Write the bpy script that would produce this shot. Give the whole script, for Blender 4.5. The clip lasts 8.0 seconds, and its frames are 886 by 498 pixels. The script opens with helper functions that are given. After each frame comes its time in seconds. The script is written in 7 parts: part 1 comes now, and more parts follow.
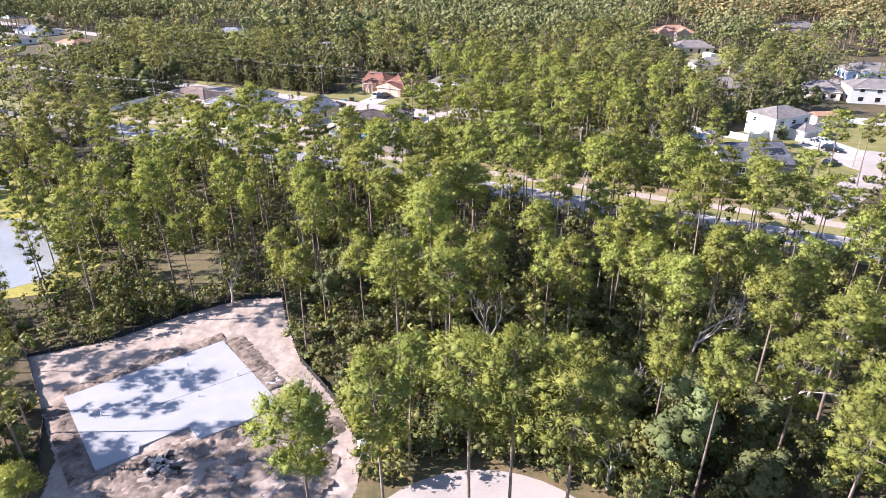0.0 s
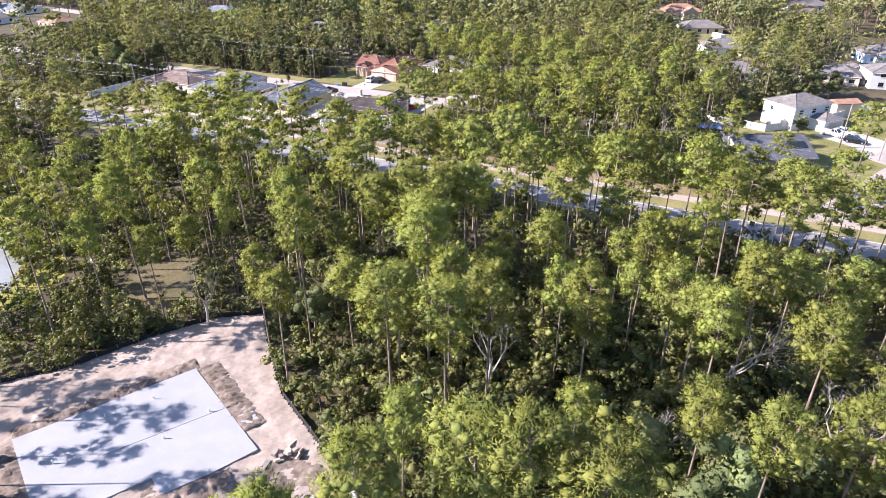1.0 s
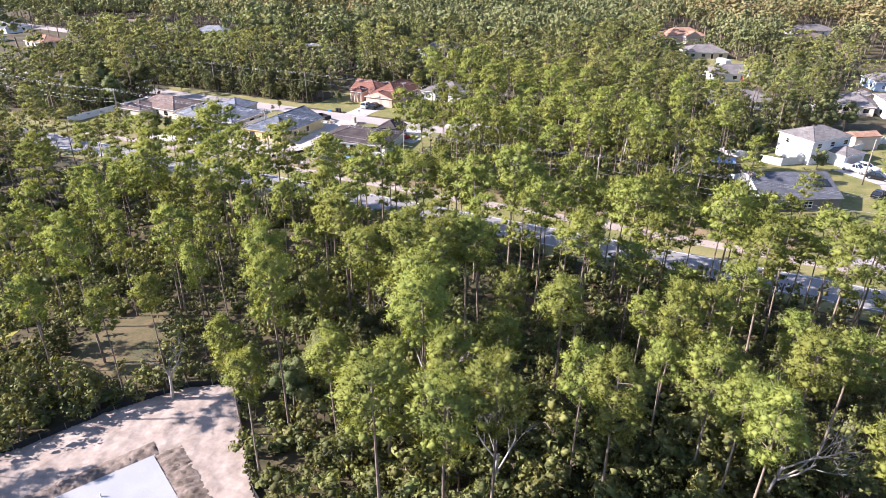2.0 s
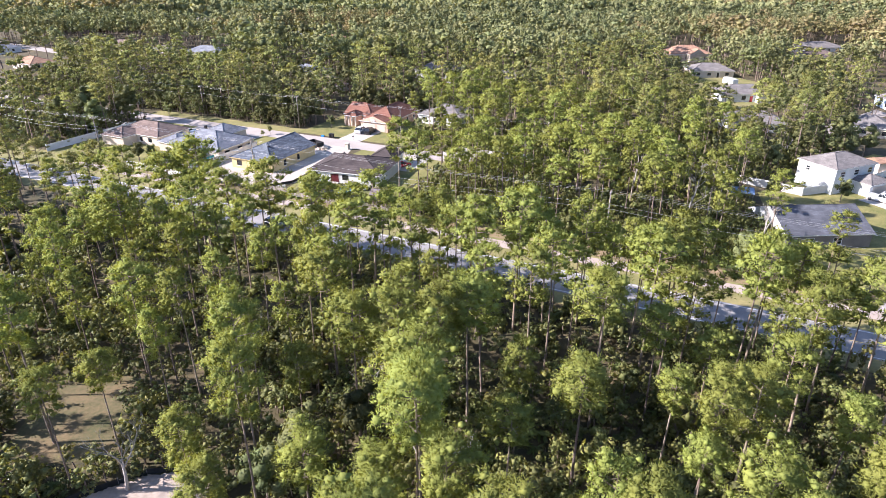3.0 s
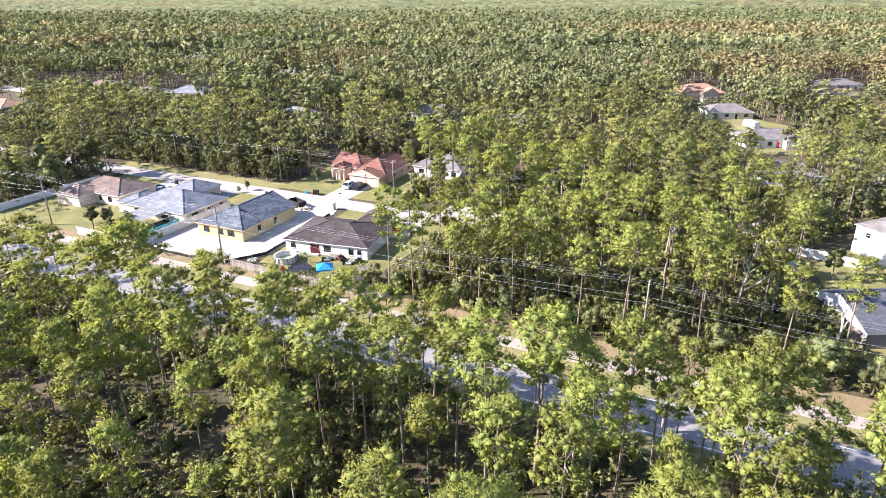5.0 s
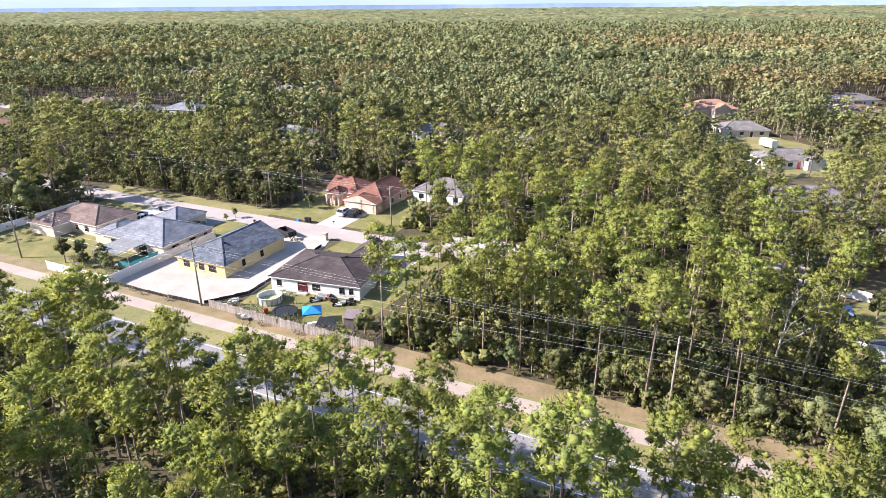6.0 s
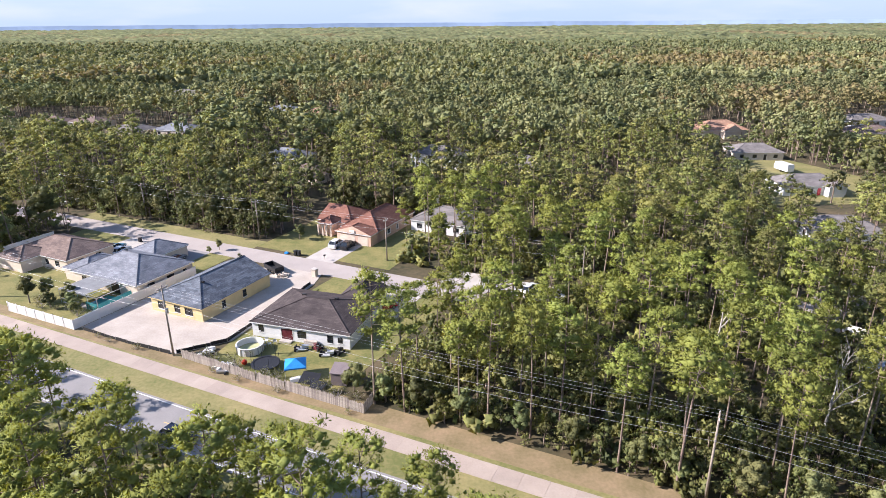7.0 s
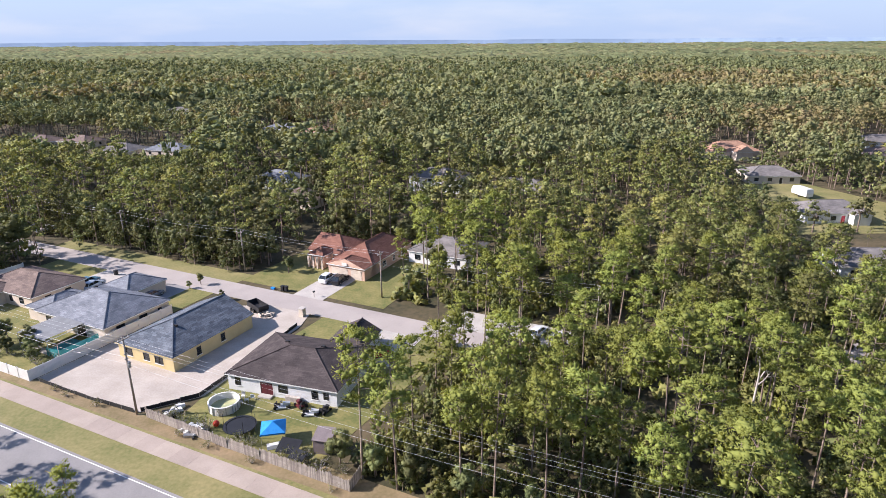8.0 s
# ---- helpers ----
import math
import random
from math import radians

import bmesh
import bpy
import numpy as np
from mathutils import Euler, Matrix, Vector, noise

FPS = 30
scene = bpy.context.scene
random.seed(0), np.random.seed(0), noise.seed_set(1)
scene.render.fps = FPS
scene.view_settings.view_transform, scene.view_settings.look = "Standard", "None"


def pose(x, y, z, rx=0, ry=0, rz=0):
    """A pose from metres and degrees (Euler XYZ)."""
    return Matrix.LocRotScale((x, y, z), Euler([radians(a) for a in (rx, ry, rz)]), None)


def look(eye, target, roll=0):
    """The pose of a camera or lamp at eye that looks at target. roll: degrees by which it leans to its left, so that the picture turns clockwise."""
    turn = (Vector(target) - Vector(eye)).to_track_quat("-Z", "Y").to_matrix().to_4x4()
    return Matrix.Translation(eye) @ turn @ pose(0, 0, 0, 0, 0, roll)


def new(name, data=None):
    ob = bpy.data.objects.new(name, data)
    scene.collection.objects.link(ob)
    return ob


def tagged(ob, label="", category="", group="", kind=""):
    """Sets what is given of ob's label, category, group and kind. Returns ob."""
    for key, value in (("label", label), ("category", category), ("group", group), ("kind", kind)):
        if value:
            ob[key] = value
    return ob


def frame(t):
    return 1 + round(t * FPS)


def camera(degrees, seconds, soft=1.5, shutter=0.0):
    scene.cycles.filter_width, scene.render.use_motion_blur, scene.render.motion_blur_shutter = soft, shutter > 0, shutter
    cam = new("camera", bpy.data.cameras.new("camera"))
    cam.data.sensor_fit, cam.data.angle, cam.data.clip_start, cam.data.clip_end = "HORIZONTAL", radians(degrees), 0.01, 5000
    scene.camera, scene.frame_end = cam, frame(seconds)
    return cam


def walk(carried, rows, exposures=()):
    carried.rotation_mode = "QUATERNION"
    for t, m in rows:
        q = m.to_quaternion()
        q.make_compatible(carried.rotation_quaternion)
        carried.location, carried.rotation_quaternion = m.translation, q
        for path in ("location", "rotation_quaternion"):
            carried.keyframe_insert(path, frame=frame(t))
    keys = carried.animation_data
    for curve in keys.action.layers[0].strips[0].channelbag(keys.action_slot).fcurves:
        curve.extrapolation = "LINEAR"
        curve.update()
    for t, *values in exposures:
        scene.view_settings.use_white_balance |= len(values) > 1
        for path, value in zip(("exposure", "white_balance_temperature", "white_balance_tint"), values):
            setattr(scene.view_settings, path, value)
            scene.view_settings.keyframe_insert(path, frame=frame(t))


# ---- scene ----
cam = camera(71.0, 8.0, soft=0.8)
PATH = [
    (0, (-0.357, 2.073, 45.363), (-0.386, 3.867, 44.48), -0.4),
    (0.5, (-0.395, 6.792, 45.366), (-0.422, 8.563, 44.437), -0.4),
    (1, (-0.504, 11.724, 45.471), (-0.526, 13.487, 44.527), -0.3),
    (1.5, (-0.818, 16.827, 45.571), (-0.83, 18.607, 44.659), 0.0),
    (1.7, (-0.848, 18.987, 45.62), (-0.858, 20.771, 44.716), 0.2),
    (2.8, (-0.633, 30.354, 46.064), (-0.644, 32.155, 45.194), -0.0),
    (3, (-0.705, 32.48, 46.078), (-0.714, 34.287, 45.221), -0.1),
    (3.5, (-0.744, 38.159, 46.237), (-0.753, 39.976, 45.402), -0.1),
    (4, (-0.727, 43.495, 46.384), (-0.734, 45.324, 45.574), -0.2),
    (4.5, (-0.629, 49.034, 46.598), (-0.637, 50.872, 45.81), -0.3),
    (4.7, (-0.627, 51.297, 46.639), (-0.633, 53.139, 45.859), -0.3),
    (5.8, (0.1, 64.146, 47.137), (0.08, 66.0, 46.386), -0.5),
    (6, (0.087, 66.317, 47.142), (0.067, 68.175, 46.403), -0.5),
    (6.5, (0.087, 71.893, 47.163), (0.067, 73.761, 46.448), -0.5),
    (7, (0.143, 77.48, 47.257), (0.122, 79.357, 46.565), -0.5),
    (7.5, (0.16, 83.091, 47.347), (0.139, 84.976, 46.678), -0.5),
    (8, (0.204, 88.707, 47.352), (0.181, 90.6, 46.707), -0.4),
]
EXPOSURES = [(0.0, 1.57, 6050, 23), (1.5, 1.53, 6050, 23), (3.0, 1.56, 6030, 21), (4.5, 1.8, 6050, 20), (6.0, 1.52, 6150, 20), (7.0, 1.25, 6100, 20), (8.0, 1.04, 6050, 20)]
walk(cam, [(t, look(eye, target, roll)) for t, eye, target, roll in PATH], EXPOSURES)

# ---- light ----
SUN_EL, SUN_AZ = radians(32), radians(-92)   # azimuth clockwise from +y
world = bpy.data.worlds.new("world")
scene.world = world
world.use_nodes = True
wn = world.node_tree.nodes
sky = wn.new("ShaderNodeTexSky")
sky.sky_type = "NISHITA"
sky.sun_disc = False
sky.sun_elevation, sky.sun_rotation = SUN_EL, SUN_AZ
sky.air_density, sky.dust_density, sky.ozone_density = 1.0, 0.4, 1.6
wn["Background"].inputs["Strength"].default_value = 0.098
wl = world.node_tree.links
# pale blue haze and thin cloud towards the horizon, the same all round
where = wn.new("ShaderNodeTexCoord")
axes = wn.new("ShaderNodeSeparateXYZ")
wl.new(where.outputs["Generated"], axes.inputs[0])
near = wn.new("ShaderNodeMapRange")
near.inputs["From Min"].default_value, near.inputs["From Max"].default_value = 0.0, 0.45
near.inputs["To Min"].default_value, near.inputs["To Max"].default_value = 0.95, 0.0
wl.new(axes.outputs["Z"], near.inputs["Value"])
stretch = wn.new("ShaderNodeMapping")
stretch.inputs["Scale"].default_value = (3.0, 3.0, 14.0)
wl.new(where.outputs["Generated"], stretch.inputs["Vector"])
cloud = wn.new("ShaderNodeTexNoise")
cloud.inputs["Scale"].default_value, cloud.inputs["Detail"].default_value = 1.6, 6
wl.new(stretch.outputs[0], cloud.inputs["Vector"])
veil = wn.new("ShaderNodeMapRange")
veil.inputs["From Min"].default_value, veil.inputs["From Max"].default_value = 0.45, 0.75
wl.new(cloud.outputs["Fac"], veil.inputs["Value"])
haze = wn.new("ShaderNodeMix")
haze.data_type = "RGBA"
haze.inputs["A"].default_value, haze.inputs["B"].default_value = (2.5, 3.25, 4.35, 1), (3.35, 3.8, 4.4, 1)
wl.new(veil.outputs[0], haze.inputs["Factor"])
tint = wn.new("ShaderNodeMix")
tint.data_type = "RGBA"
wl.new(near.outputs[0], tint.inputs["Factor"])
wl.new(sky.outputs[0], tint.inputs["A"])
wl.new(haze.outputs["Result"], tint.inputs["B"])
wl.new(tint.outputs["Result"], wn["Background"].inputs["Color"])
sun_dir = Vector((math.sin(SUN_AZ) * math.cos(SUN_EL), math.cos(SUN_AZ) * math.cos(SUN_EL), math.sin(SUN_EL)))
sun = new("sun", bpy.data.lights.new("sun", "SUN"))
sun.data.energy, sun.data.angle, sun.data.color = 5.0, radians(0.6), (1.0, 0.93, 0.82)
sun.matrix_world = look(sun_dir * 200, (0, 0, 0))


# ---- materials ----
def material(name, base, dark=None, rough=0.7, scale=3.0, fine=30.0, metal=0.0, bump=0.2, vary=0.0, spec=0.3, translucent=0.0, coords="Object", depth=0.05, cells=0.0, spread=0.35):
    """Two scales of noise mix base and dark; vary: a shift from object to object."""
    m = bpy.data.materials.new(name)
    m.use_nodes = True
    nt = m.node_tree
    n, l = nt.nodes, nt.links
    p = n["Principled BSDF"]
    p.inputs["Roughness"].default_value = rough
    p.inputs["Metallic"].default_value = metal
    p.inputs["Specular IOR Level"].default_value = spec
    dark = dark or tuple(c * 0.7 for c in base)
    if coords == "World":
        co = n.new("ShaderNodeNewGeometry").outputs["Position"]
    else:
        co = n.new("ShaderNodeTexCoord").outputs["Object"]
    big, small = n.new("ShaderNodeTexNoise"), n.new("ShaderNodeTexNoise")
    for tex, s, d in ((big, scale, 4), (small, fine, 3)):
        tex.inputs["Scale"].default_value, tex.inputs["Detail"].default_value = s, d
        l.new(co, tex.inputs["Vector"])
    both = n.new("ShaderNodeMath")
    both.operation = "MULTIPLY_ADD"
    both.inputs[1].default_value = 0.6
    l.new(small.outputs["Fac"], both.inputs[0])
    l.new(big.outputs["Fac"], both.inputs[2])
    ramp = n.new("ShaderNodeMapRange")
    ramp.inputs["From Min"].default_value, ramp.inputs["From Max"].default_value = 0.55, 1.05
    l.new(both.outputs[0], ramp.inputs["Value"])
    mix = n.new("ShaderNodeMix")
    mix.data_type = "RGBA"
    mix.inputs["A"].default_value, mix.inputs["B"].default_value = (*dark, 1), (*base, 1)
    l.new(ramp.outputs[0], mix.inputs["Factor"])
    out = mix.outputs["Result"]
    if vary:
        info, hsv = n.new("ShaderNodeObjectInfo"), n.new("ShaderNodeHueSaturation")
        span = n.new("ShaderNodeMapRange")
        span.inputs["To Min"].default_value, span.inputs["To Max"].default_value = 1 - vary, 1 + vary
        hue = n.new("ShaderNodeMapRange")
        hue.inputs["To Min"].default_value, hue.inputs["To Max"].default_value = 0.5 - vary * 0.06, 0.5 + vary * 0.06
        l.new(info.outputs["Random"], span.inputs["Value"])
        l.new(info.outputs["Random"], hue.inputs["Value"])
        l.new(span.outputs[0], hsv.inputs["Value"])
        l.new(hue.outputs[0], hsv.inputs["Hue"])
        l.new(out, hsv.inputs["Color"])
        out = hsv.outputs["Color"]
    if cells:
        flat, cell, part_ = n.new("ShaderNodeMapping"), n.new("ShaderNodeTexVoronoi"), n.new("ShaderNodeSeparateColor")
        flat.inputs["Scale"].default_value = (1, 1, 0.25)
        l.new(co, flat.inputs["Vector"])
        l.new(flat.outputs[0], cell.inputs["Vector"])
        cell.inputs["Scale"].default_value = cells
        l.new(cell.outputs["Color"], part_.inputs[0])
        tree, warm_ = n.new("ShaderNodeHueSaturation"), n.new("ShaderNodeMapRange")
        level = n.new("ShaderNodeMapRange")
        level.inputs["To Min"].default_value, level.inputs["To Max"].default_value = 1 - spread, 1 + spread
        warm_.inputs["To Min"].default_value, warm_.inputs["To Max"].default_value = 0.475, 0.515
        l.new(part_.outputs[0], level.inputs["Value"])
        l.new(part_.outputs[1], warm_.inputs["Value"])
        l.new(level.outputs[0], tree.inputs["Value"])
        l.new(warm_.outputs[0], tree.inputs["Hue"])
        l.new(out, tree.inputs["Color"])
        out = tree.outputs["Color"]
    l.new(out, p.inputs["Base Color"])
    if bump:
        b = n.new("ShaderNodeBump")
        b.inputs["Strength"].default_value, b.inputs["Distance"].default_value = bump, depth
        l.new(small.outputs["Fac"], b.inputs["Height"])
        l.new(b.outputs[0], p.inputs["Normal"])
    if translucent:
        t, add = n.new("ShaderNodeBsdfTranslucent"), n.new("ShaderNodeMixShader")
        warm = n.new("ShaderNodeMix")
        warm.data_type, warm.blend_type = "RGBA", "MULTIPLY"
        warm.inputs["Factor"].default_value = 1.0
        warm.inputs["B"].default_value = (1.5, 1.35, 0.5, 1)
        l.new(out, warm.inputs["A"])
        l.new(warm.outputs["Result"], t.inputs["Color"])
        add.inputs[0].default_value = translucent
        l.new(p.outputs[0], add.inputs[1])
        l.new(t.outputs[0], add.inputs[2])
        l.new(add.outputs[0], n["Material Output"].inputs["Surface"])
    return m


def shingle(name, base, dark, course=0.16, width=0.9, mark=0.35):
    """Asphalt shingles: courses with broken tabs, over weathering."""
    m = material(name, base, dark, rough=0.9, scale=0.5, fine=6.0, bump=0.15, spec=0.06)
    n, l = m.node_tree.nodes, m.node_tree.links
    p = n["Principled BSDF"]
    old = p.inputs["Base Color"].links[0].from_socket
    brick = n.new("ShaderNodeTexBrick")
    co = n.new("ShaderNodeUVMap")
    brick.inputs["Scale"].default_value = 1.0
    brick.inputs["Brick Width"].default_value, brick.inputs["Row Height"].default_value = width, course * 2
    brick.inputs["Mortar Size"].default_value = 0.02
    brick.inputs["Color1"].default_value, brick.inputs["Color2"].default_value = (0.5, 0.5, 0.53, 1), (1.5, 1.5, 1.5, 1)
    brick.inputs["Mortar"].default_value = (0.5, 0.5, 0.5, 1)
    l.new(co.outputs[0], brick.inputs["Vector"])
    mul = n.new("ShaderNodeMix")
    mul.data_type, mul.blend_type = "RGBA", "MULTIPLY"
    mul.inputs["Factor"].default_value = mark
    l.new(old, mul.inputs["A"])
    l.new(brick.outputs["Color"], mul.inputs["B"])
    l.new(mul.outputs["Result"], p.inputs["Base Color"])
    return m


def glass(name):
    m = material(name, (0.02, 0.025, 0.03), rough=0.08, bump=0, spec=0.7)
    return m


PINE = material("pine_needles", (0.27, 0.288, 0.07), (0.155, 0.185, 0.052), rough=0.6, scale=0.35, fine=5.0, bump=0, vary=0.16, spec=0.06, translucent=0.26, coords="World")
PINE_FAR = material("pine_needles_far", (0.262, 0.27, 0.088), (0.148, 0.165, 0.06), rough=0.6, scale=0.05, fine=2.2, bump=0, spec=0.06, translucent=0.24, coords="World", cells=0.2)
# bluer base than the near needles: some distance haze painted into both
WOODS = material("far_woods_leaves_hazed", (0.215, 0.22, 0.10), (0.15, 0.165, 0.082), rough=0.8, scale=0.02, fine=0.4, bump=0, spec=0.05, translucent=0.15, coords="World", cells=0.11, spread=0.3)
FARPINE = material("far_pine_canopy_hazed", (0.18, 0.195, 0.088), (0.13, 0.148, 0.074), rough=0.8, scale=0.02, fine=0.4, bump=0, spec=0.05, translucent=0.15, coords="World", cells=0.12, spread=0.3)
OAK = material("oak_leaves", (0.19, 0.2, 0.078), (0.09, 0.105, 0.046), rough=0.65, scale=0.35, fine=4.0, bump=0.6, depth=0.25, vary=0.25, spec=0.15, translucent=0.18, coords="World", cells=0.17, spread=0.35)
RUSSET = material("autumn_leaves", (0.235, 0.198, 0.092), (0.175, 0.158, 0.078), rough=0.8, scale=0.1, fine=1.0, bump=0.5, depth=0.25, spec=0.05, translucent=0.15, coords="World", cells=0.11, spread=0.3)
BUSH = material("undergrowth_leaves", (0.22, 0.225, 0.068), (0.075, 0.09, 0.038), rough=0.6, scale=0.16, fine=1.2, bump=0.6, depth=0.25, spec=0.18, translucent=0.2, coords="World", cells=0.4, spread=0.4)
PALM = material("palmetto_leaves", (0.15, 0.19, 0.06), (0.07, 0.10, 0.032), rough=0.4, scale=0.5, fine=2.0, bump=0, vary=0.2, spec=0.4, translucent=0.35, coords="World")
BARK = material("pine_bark", (0.30, 0.24, 0.19), (0.13, 0.09, 0.07), rough=0.9, scale=1.2, fine=9.0, bump=0.5, vary=0.2, coords="World")
DEADWOOD = material("dead_wood", (0.48, 0.44, 0.40), (0.28, 0.25, 0.22), rough=0.9, scale=1.0, fine=8.0, bump=0.4)
FLOOR = material("forest_floor", (0.12, 0.09, 0.05), (0.035, 0.036, 0.016), rough=0.95, scale=0.12, fine=1.1, bump=0.6, coords="World")
GRASS = material("lawn_grass", (0.235, 0.2, 0.075), (0.105, 0.118, 0.034), rough=0.95, scale=0.3, fine=2.5, bump=0.5, coords="World")
VERGE = material("verge_grass", (0.27, 0.225, 0.10), (0.12, 0.13, 0.04), rough=0.9, scale=0.13, fine=2.0, bump=0.5, coords="World")
STRAW = material("pine_straw_verge", (0.27, 0.195, 0.115), (0.155, 0.125, 0.06), rough=0.95, scale=0.3, fine=2.5, bump=0.5, coords="World")
WEEDS = material("weedy_soil", (0.175, 0.125, 0.068), (0.07, 0.072, 0.03), rough=0.95, scale=0.25, fine=2.2, bump=0.6, coords="World")
MARSH = material("marsh_grass", (0.34, 0.29, 0.06), (0.16, 0.17, 0.04), rough=0.9, scale=0.15, fine=1.5, bump=0.5, coords="World")
ASPHALT = material("worn_asphalt", (0.27, 0.255, 0.25), (0.21, 0.20, 0.195), rough=0.9, scale=0.25, fine=7.0, bump=0.3, coords="World")
STREET = material("pale_street", (0.38, 0.335, 0.305), (0.30, 0.265, 0.245), rough=0.9, scale=0.2, fine=5.0, bump=0.3, coords="World")
PATHWAY = material("path_concrete", (0.38, 0.312, 0.265), (0.305, 0.25, 0.212), rough=0.9, scale=0.35, fine=6.0, bump=0.3, vary=0.06, coords="World")
SAND = material("graded_sand", (0.40, 0.33, 0.285), (0.25, 0.2, 0.165), rough=0.95, scale=0.4, fine=2.5, bump=0.6, coords="World")
DIRT = material("churned_soil", (0.29, 0.23, 0.19), (0.075, 0.056, 0.044), rough=0.95, scale=0.7, fine=2.2, bump=0.9, coords="World")
WHITESAND = material("shell_fill", (0.45, 0.395, 0.345), (0.34, 0.295, 0.25), rough=0.95, scale=0.3, fine=4.0, bump=0.4, coords="World")
SLAB = material("slab_concrete", (0.335, 0.34, 0.36), (0.29, 0.292, 0.312), rough=0.75, scale=0.4, fine=8.0, bump=0.1, coords="World")
CONCRETE = material("driveway_concrete", (0.46, 0.42, 0.38), (0.34, 0.315, 0.285), rough=0.9, scale=0.4, fine=5.0, bump=0.2, coords="World")
SILT = material("black_silt_cloth", (0.03, 0.03, 0.03), (0.015, 0.015, 0.015), rough=0.8, scale=2, fine=20)
LINE = material("road_paint_white", (0.80, 0.80, 0.76), (0.6, 0.6, 0.58), rough=0.7, scale=1.5, fine=12)
YELLOWLINE = material("road_paint_yellow", (0.62, 0.45, 0.14), (0.42, 0.34, 0.2), rough=0.7, scale=1.5, fine=12)
# pale grey base: silty water plus sky reflection put into the colour
WATER = material("pond_water_sky_tint", (0.30, 0.31, 0.31), (0.22, 0.23, 0.23), rough=0.08, scale=0.1, fine=2.0, bump=0.03, spec=0.6, coords="World")
VINYL = material("white_vinyl", (0.70, 0.69, 0.66), (0.6, 0.59, 0.57), rough=0.45, scale=0.6, fine=8, bump=0.05)
OLDWOOD = material("weathered_fence_wood", (0.42, 0.37, 0.33), (0.22, 0.19, 0.17), rough=0.9, scale=1.2, fine=14, bump=0.4, vary=0.3)
POLEWOOD = material("utility_pole_wood", (0.34, 0.29, 0.24), (0.2, 0.17, 0.14), rough=0.9, scale=1.5, fine=12, bump=0.3)
STEEL = material("galvanised_steel", (0.45, 0.46, 0.47), (0.32, 0.33, 0.34), rough=0.45, metal=0.8, scale=3, fine=20)
WIRE = material("wire_aluminium", (0.5, 0.5, 0.5), (0.4, 0.4, 0.4), rough=0.5, metal=0.5, bump=0)
YELLOW = material("yellow_house_paint", (0.58, 0.46, 0.24), (0.51, 0.40, 0.20), rough=0.7, scale=0.8, fine=14, bump=0.1)
WHITEPAINT = material("white_house_paint", (0.68, 0.68, 0.67), (0.58, 0.58, 0.57), rough=0.7, scale=0.7, fine=14, bump=0.1)
CREAM = material("cream_stucco", (0.62, 0.52, 0.42), (0.52, 0.43, 0.35), rough=0.8, scale=0.8, fine=14, bump=0.1)
PEACH = material("peach_stucco", (0.62, 0.42, 0.32), (0.52, 0.34, 0.25), rough=0.8, scale=0.8, fine=14, bump=0.1)
BEIGE = material("beige_stucco", (0.58, 0.50, 0.40), (0.48, 0.41, 0.33), rough=0.8, scale=0.8, fine=14, bump=0.1)
BLUEWALL = material("pale_blue_siding", (0.42, 0.52, 0.66), (0.36, 0.45, 0.58), rough=0.7, scale=0.8, fine=14, bump=0.1)
# grey-brown tone for walls that stand below white gables
DARKWALL = material("grey_brown_wall", (0.22, 0.20, 0.19), (0.16, 0.145, 0.14), rough=0.8, scale=0.8, fine=14, bump=0.1)
TRIM = material("white_trim", (0.78, 0.77, 0.74), (0.66, 0.65, 0.62), rough=0.5, scale=2, fine=20, bump=0.05)
DARKTRIM = material("dark_bronze_trim", (0.03, 0.026, 0.024), (0.02, 0.018, 0.016), rough=0.4, bump=0)
REDDOOR = material("maroon_door_paint", (0.12, 0.02, 0.025), (0.08, 0.015, 0.02), rough=0.4, scale=3, fine=20, bump=0.05)
PANE = glass("window_glass")
ROOF_SLATE = shingle("slate_blue_shingles", (0.16, 0.175, 0.20), (0.075, 0.088, 0.108), width=1.0, course=0.2, mark=0.6)
ROOF_BLUE = shingle("grey_blue_shingles", (0.24, 0.25, 0.275), (0.13, 0.14, 0.16))
ROOF_DARK = shingle("dark_brown_shingles", (0.095, 0.078, 0.075), (0.05, 0.042, 0.042))
ROOF_BROWN = shingle("brown_shingles", (0.22, 0.165, 0.14), (0.13, 0.10, 0.09))
ROOF_RED = shingle("terracotta_shingles", (0.25, 0.125, 0.092), (0.165, 0.08, 0.06))
ROOF_GREY = shingle("grey_shingles", (0.22, 0.20, 0.19), (0.14, 0.13, 0.125))
ROOF_CHARCOAL = shingle("charcoal_shingles", (0.13, 0.135, 0.155), (0.075, 0.078, 0.09))
ROOF_TAN = shingle("tan_shingles", (0.42, 0.25, 0.17), (0.28, 0.17, 0.12))
TYRE = material("tyre_rubber", (0.02, 0.02, 0.02), rough=0.8, bump=0)
PLASTIC_BLACK = material("black_plastic", (0.025, 0.025, 0.028), rough=0.5, scale=2, fine=12)
BLUECLOTH = material("blue_canopy_cloth", (0.02, 0.25, 0.62), (0.015, 0.18, 0.5), rough=0.7, scale=1.5, fine=10)
TEAL = material("teal_screen_cloth", (0.05, 0.26, 0.27), (0.03, 0.19, 0.2), rough=0.6, scale=1, fine=10)
POOLWATER = material("pool_water", (0.05, 0.32, 0.36), (0.03, 0.25, 0.28), rough=0.05, scale=0.5, fine=3, bump=0.05, spec=0.6)
SCREEN = material("grey_screen_mesh", (0.22, 0.225, 0.23), (0.16, 0.165, 0.17), rough=0.8, scale=1, fine=12, bump=0.1)
SHEDMETAL = material("brown_shed_panels", (0.23, 0.19, 0.19), (0.16, 0.13, 0.13), rough=0.6, scale=1, fine=9)
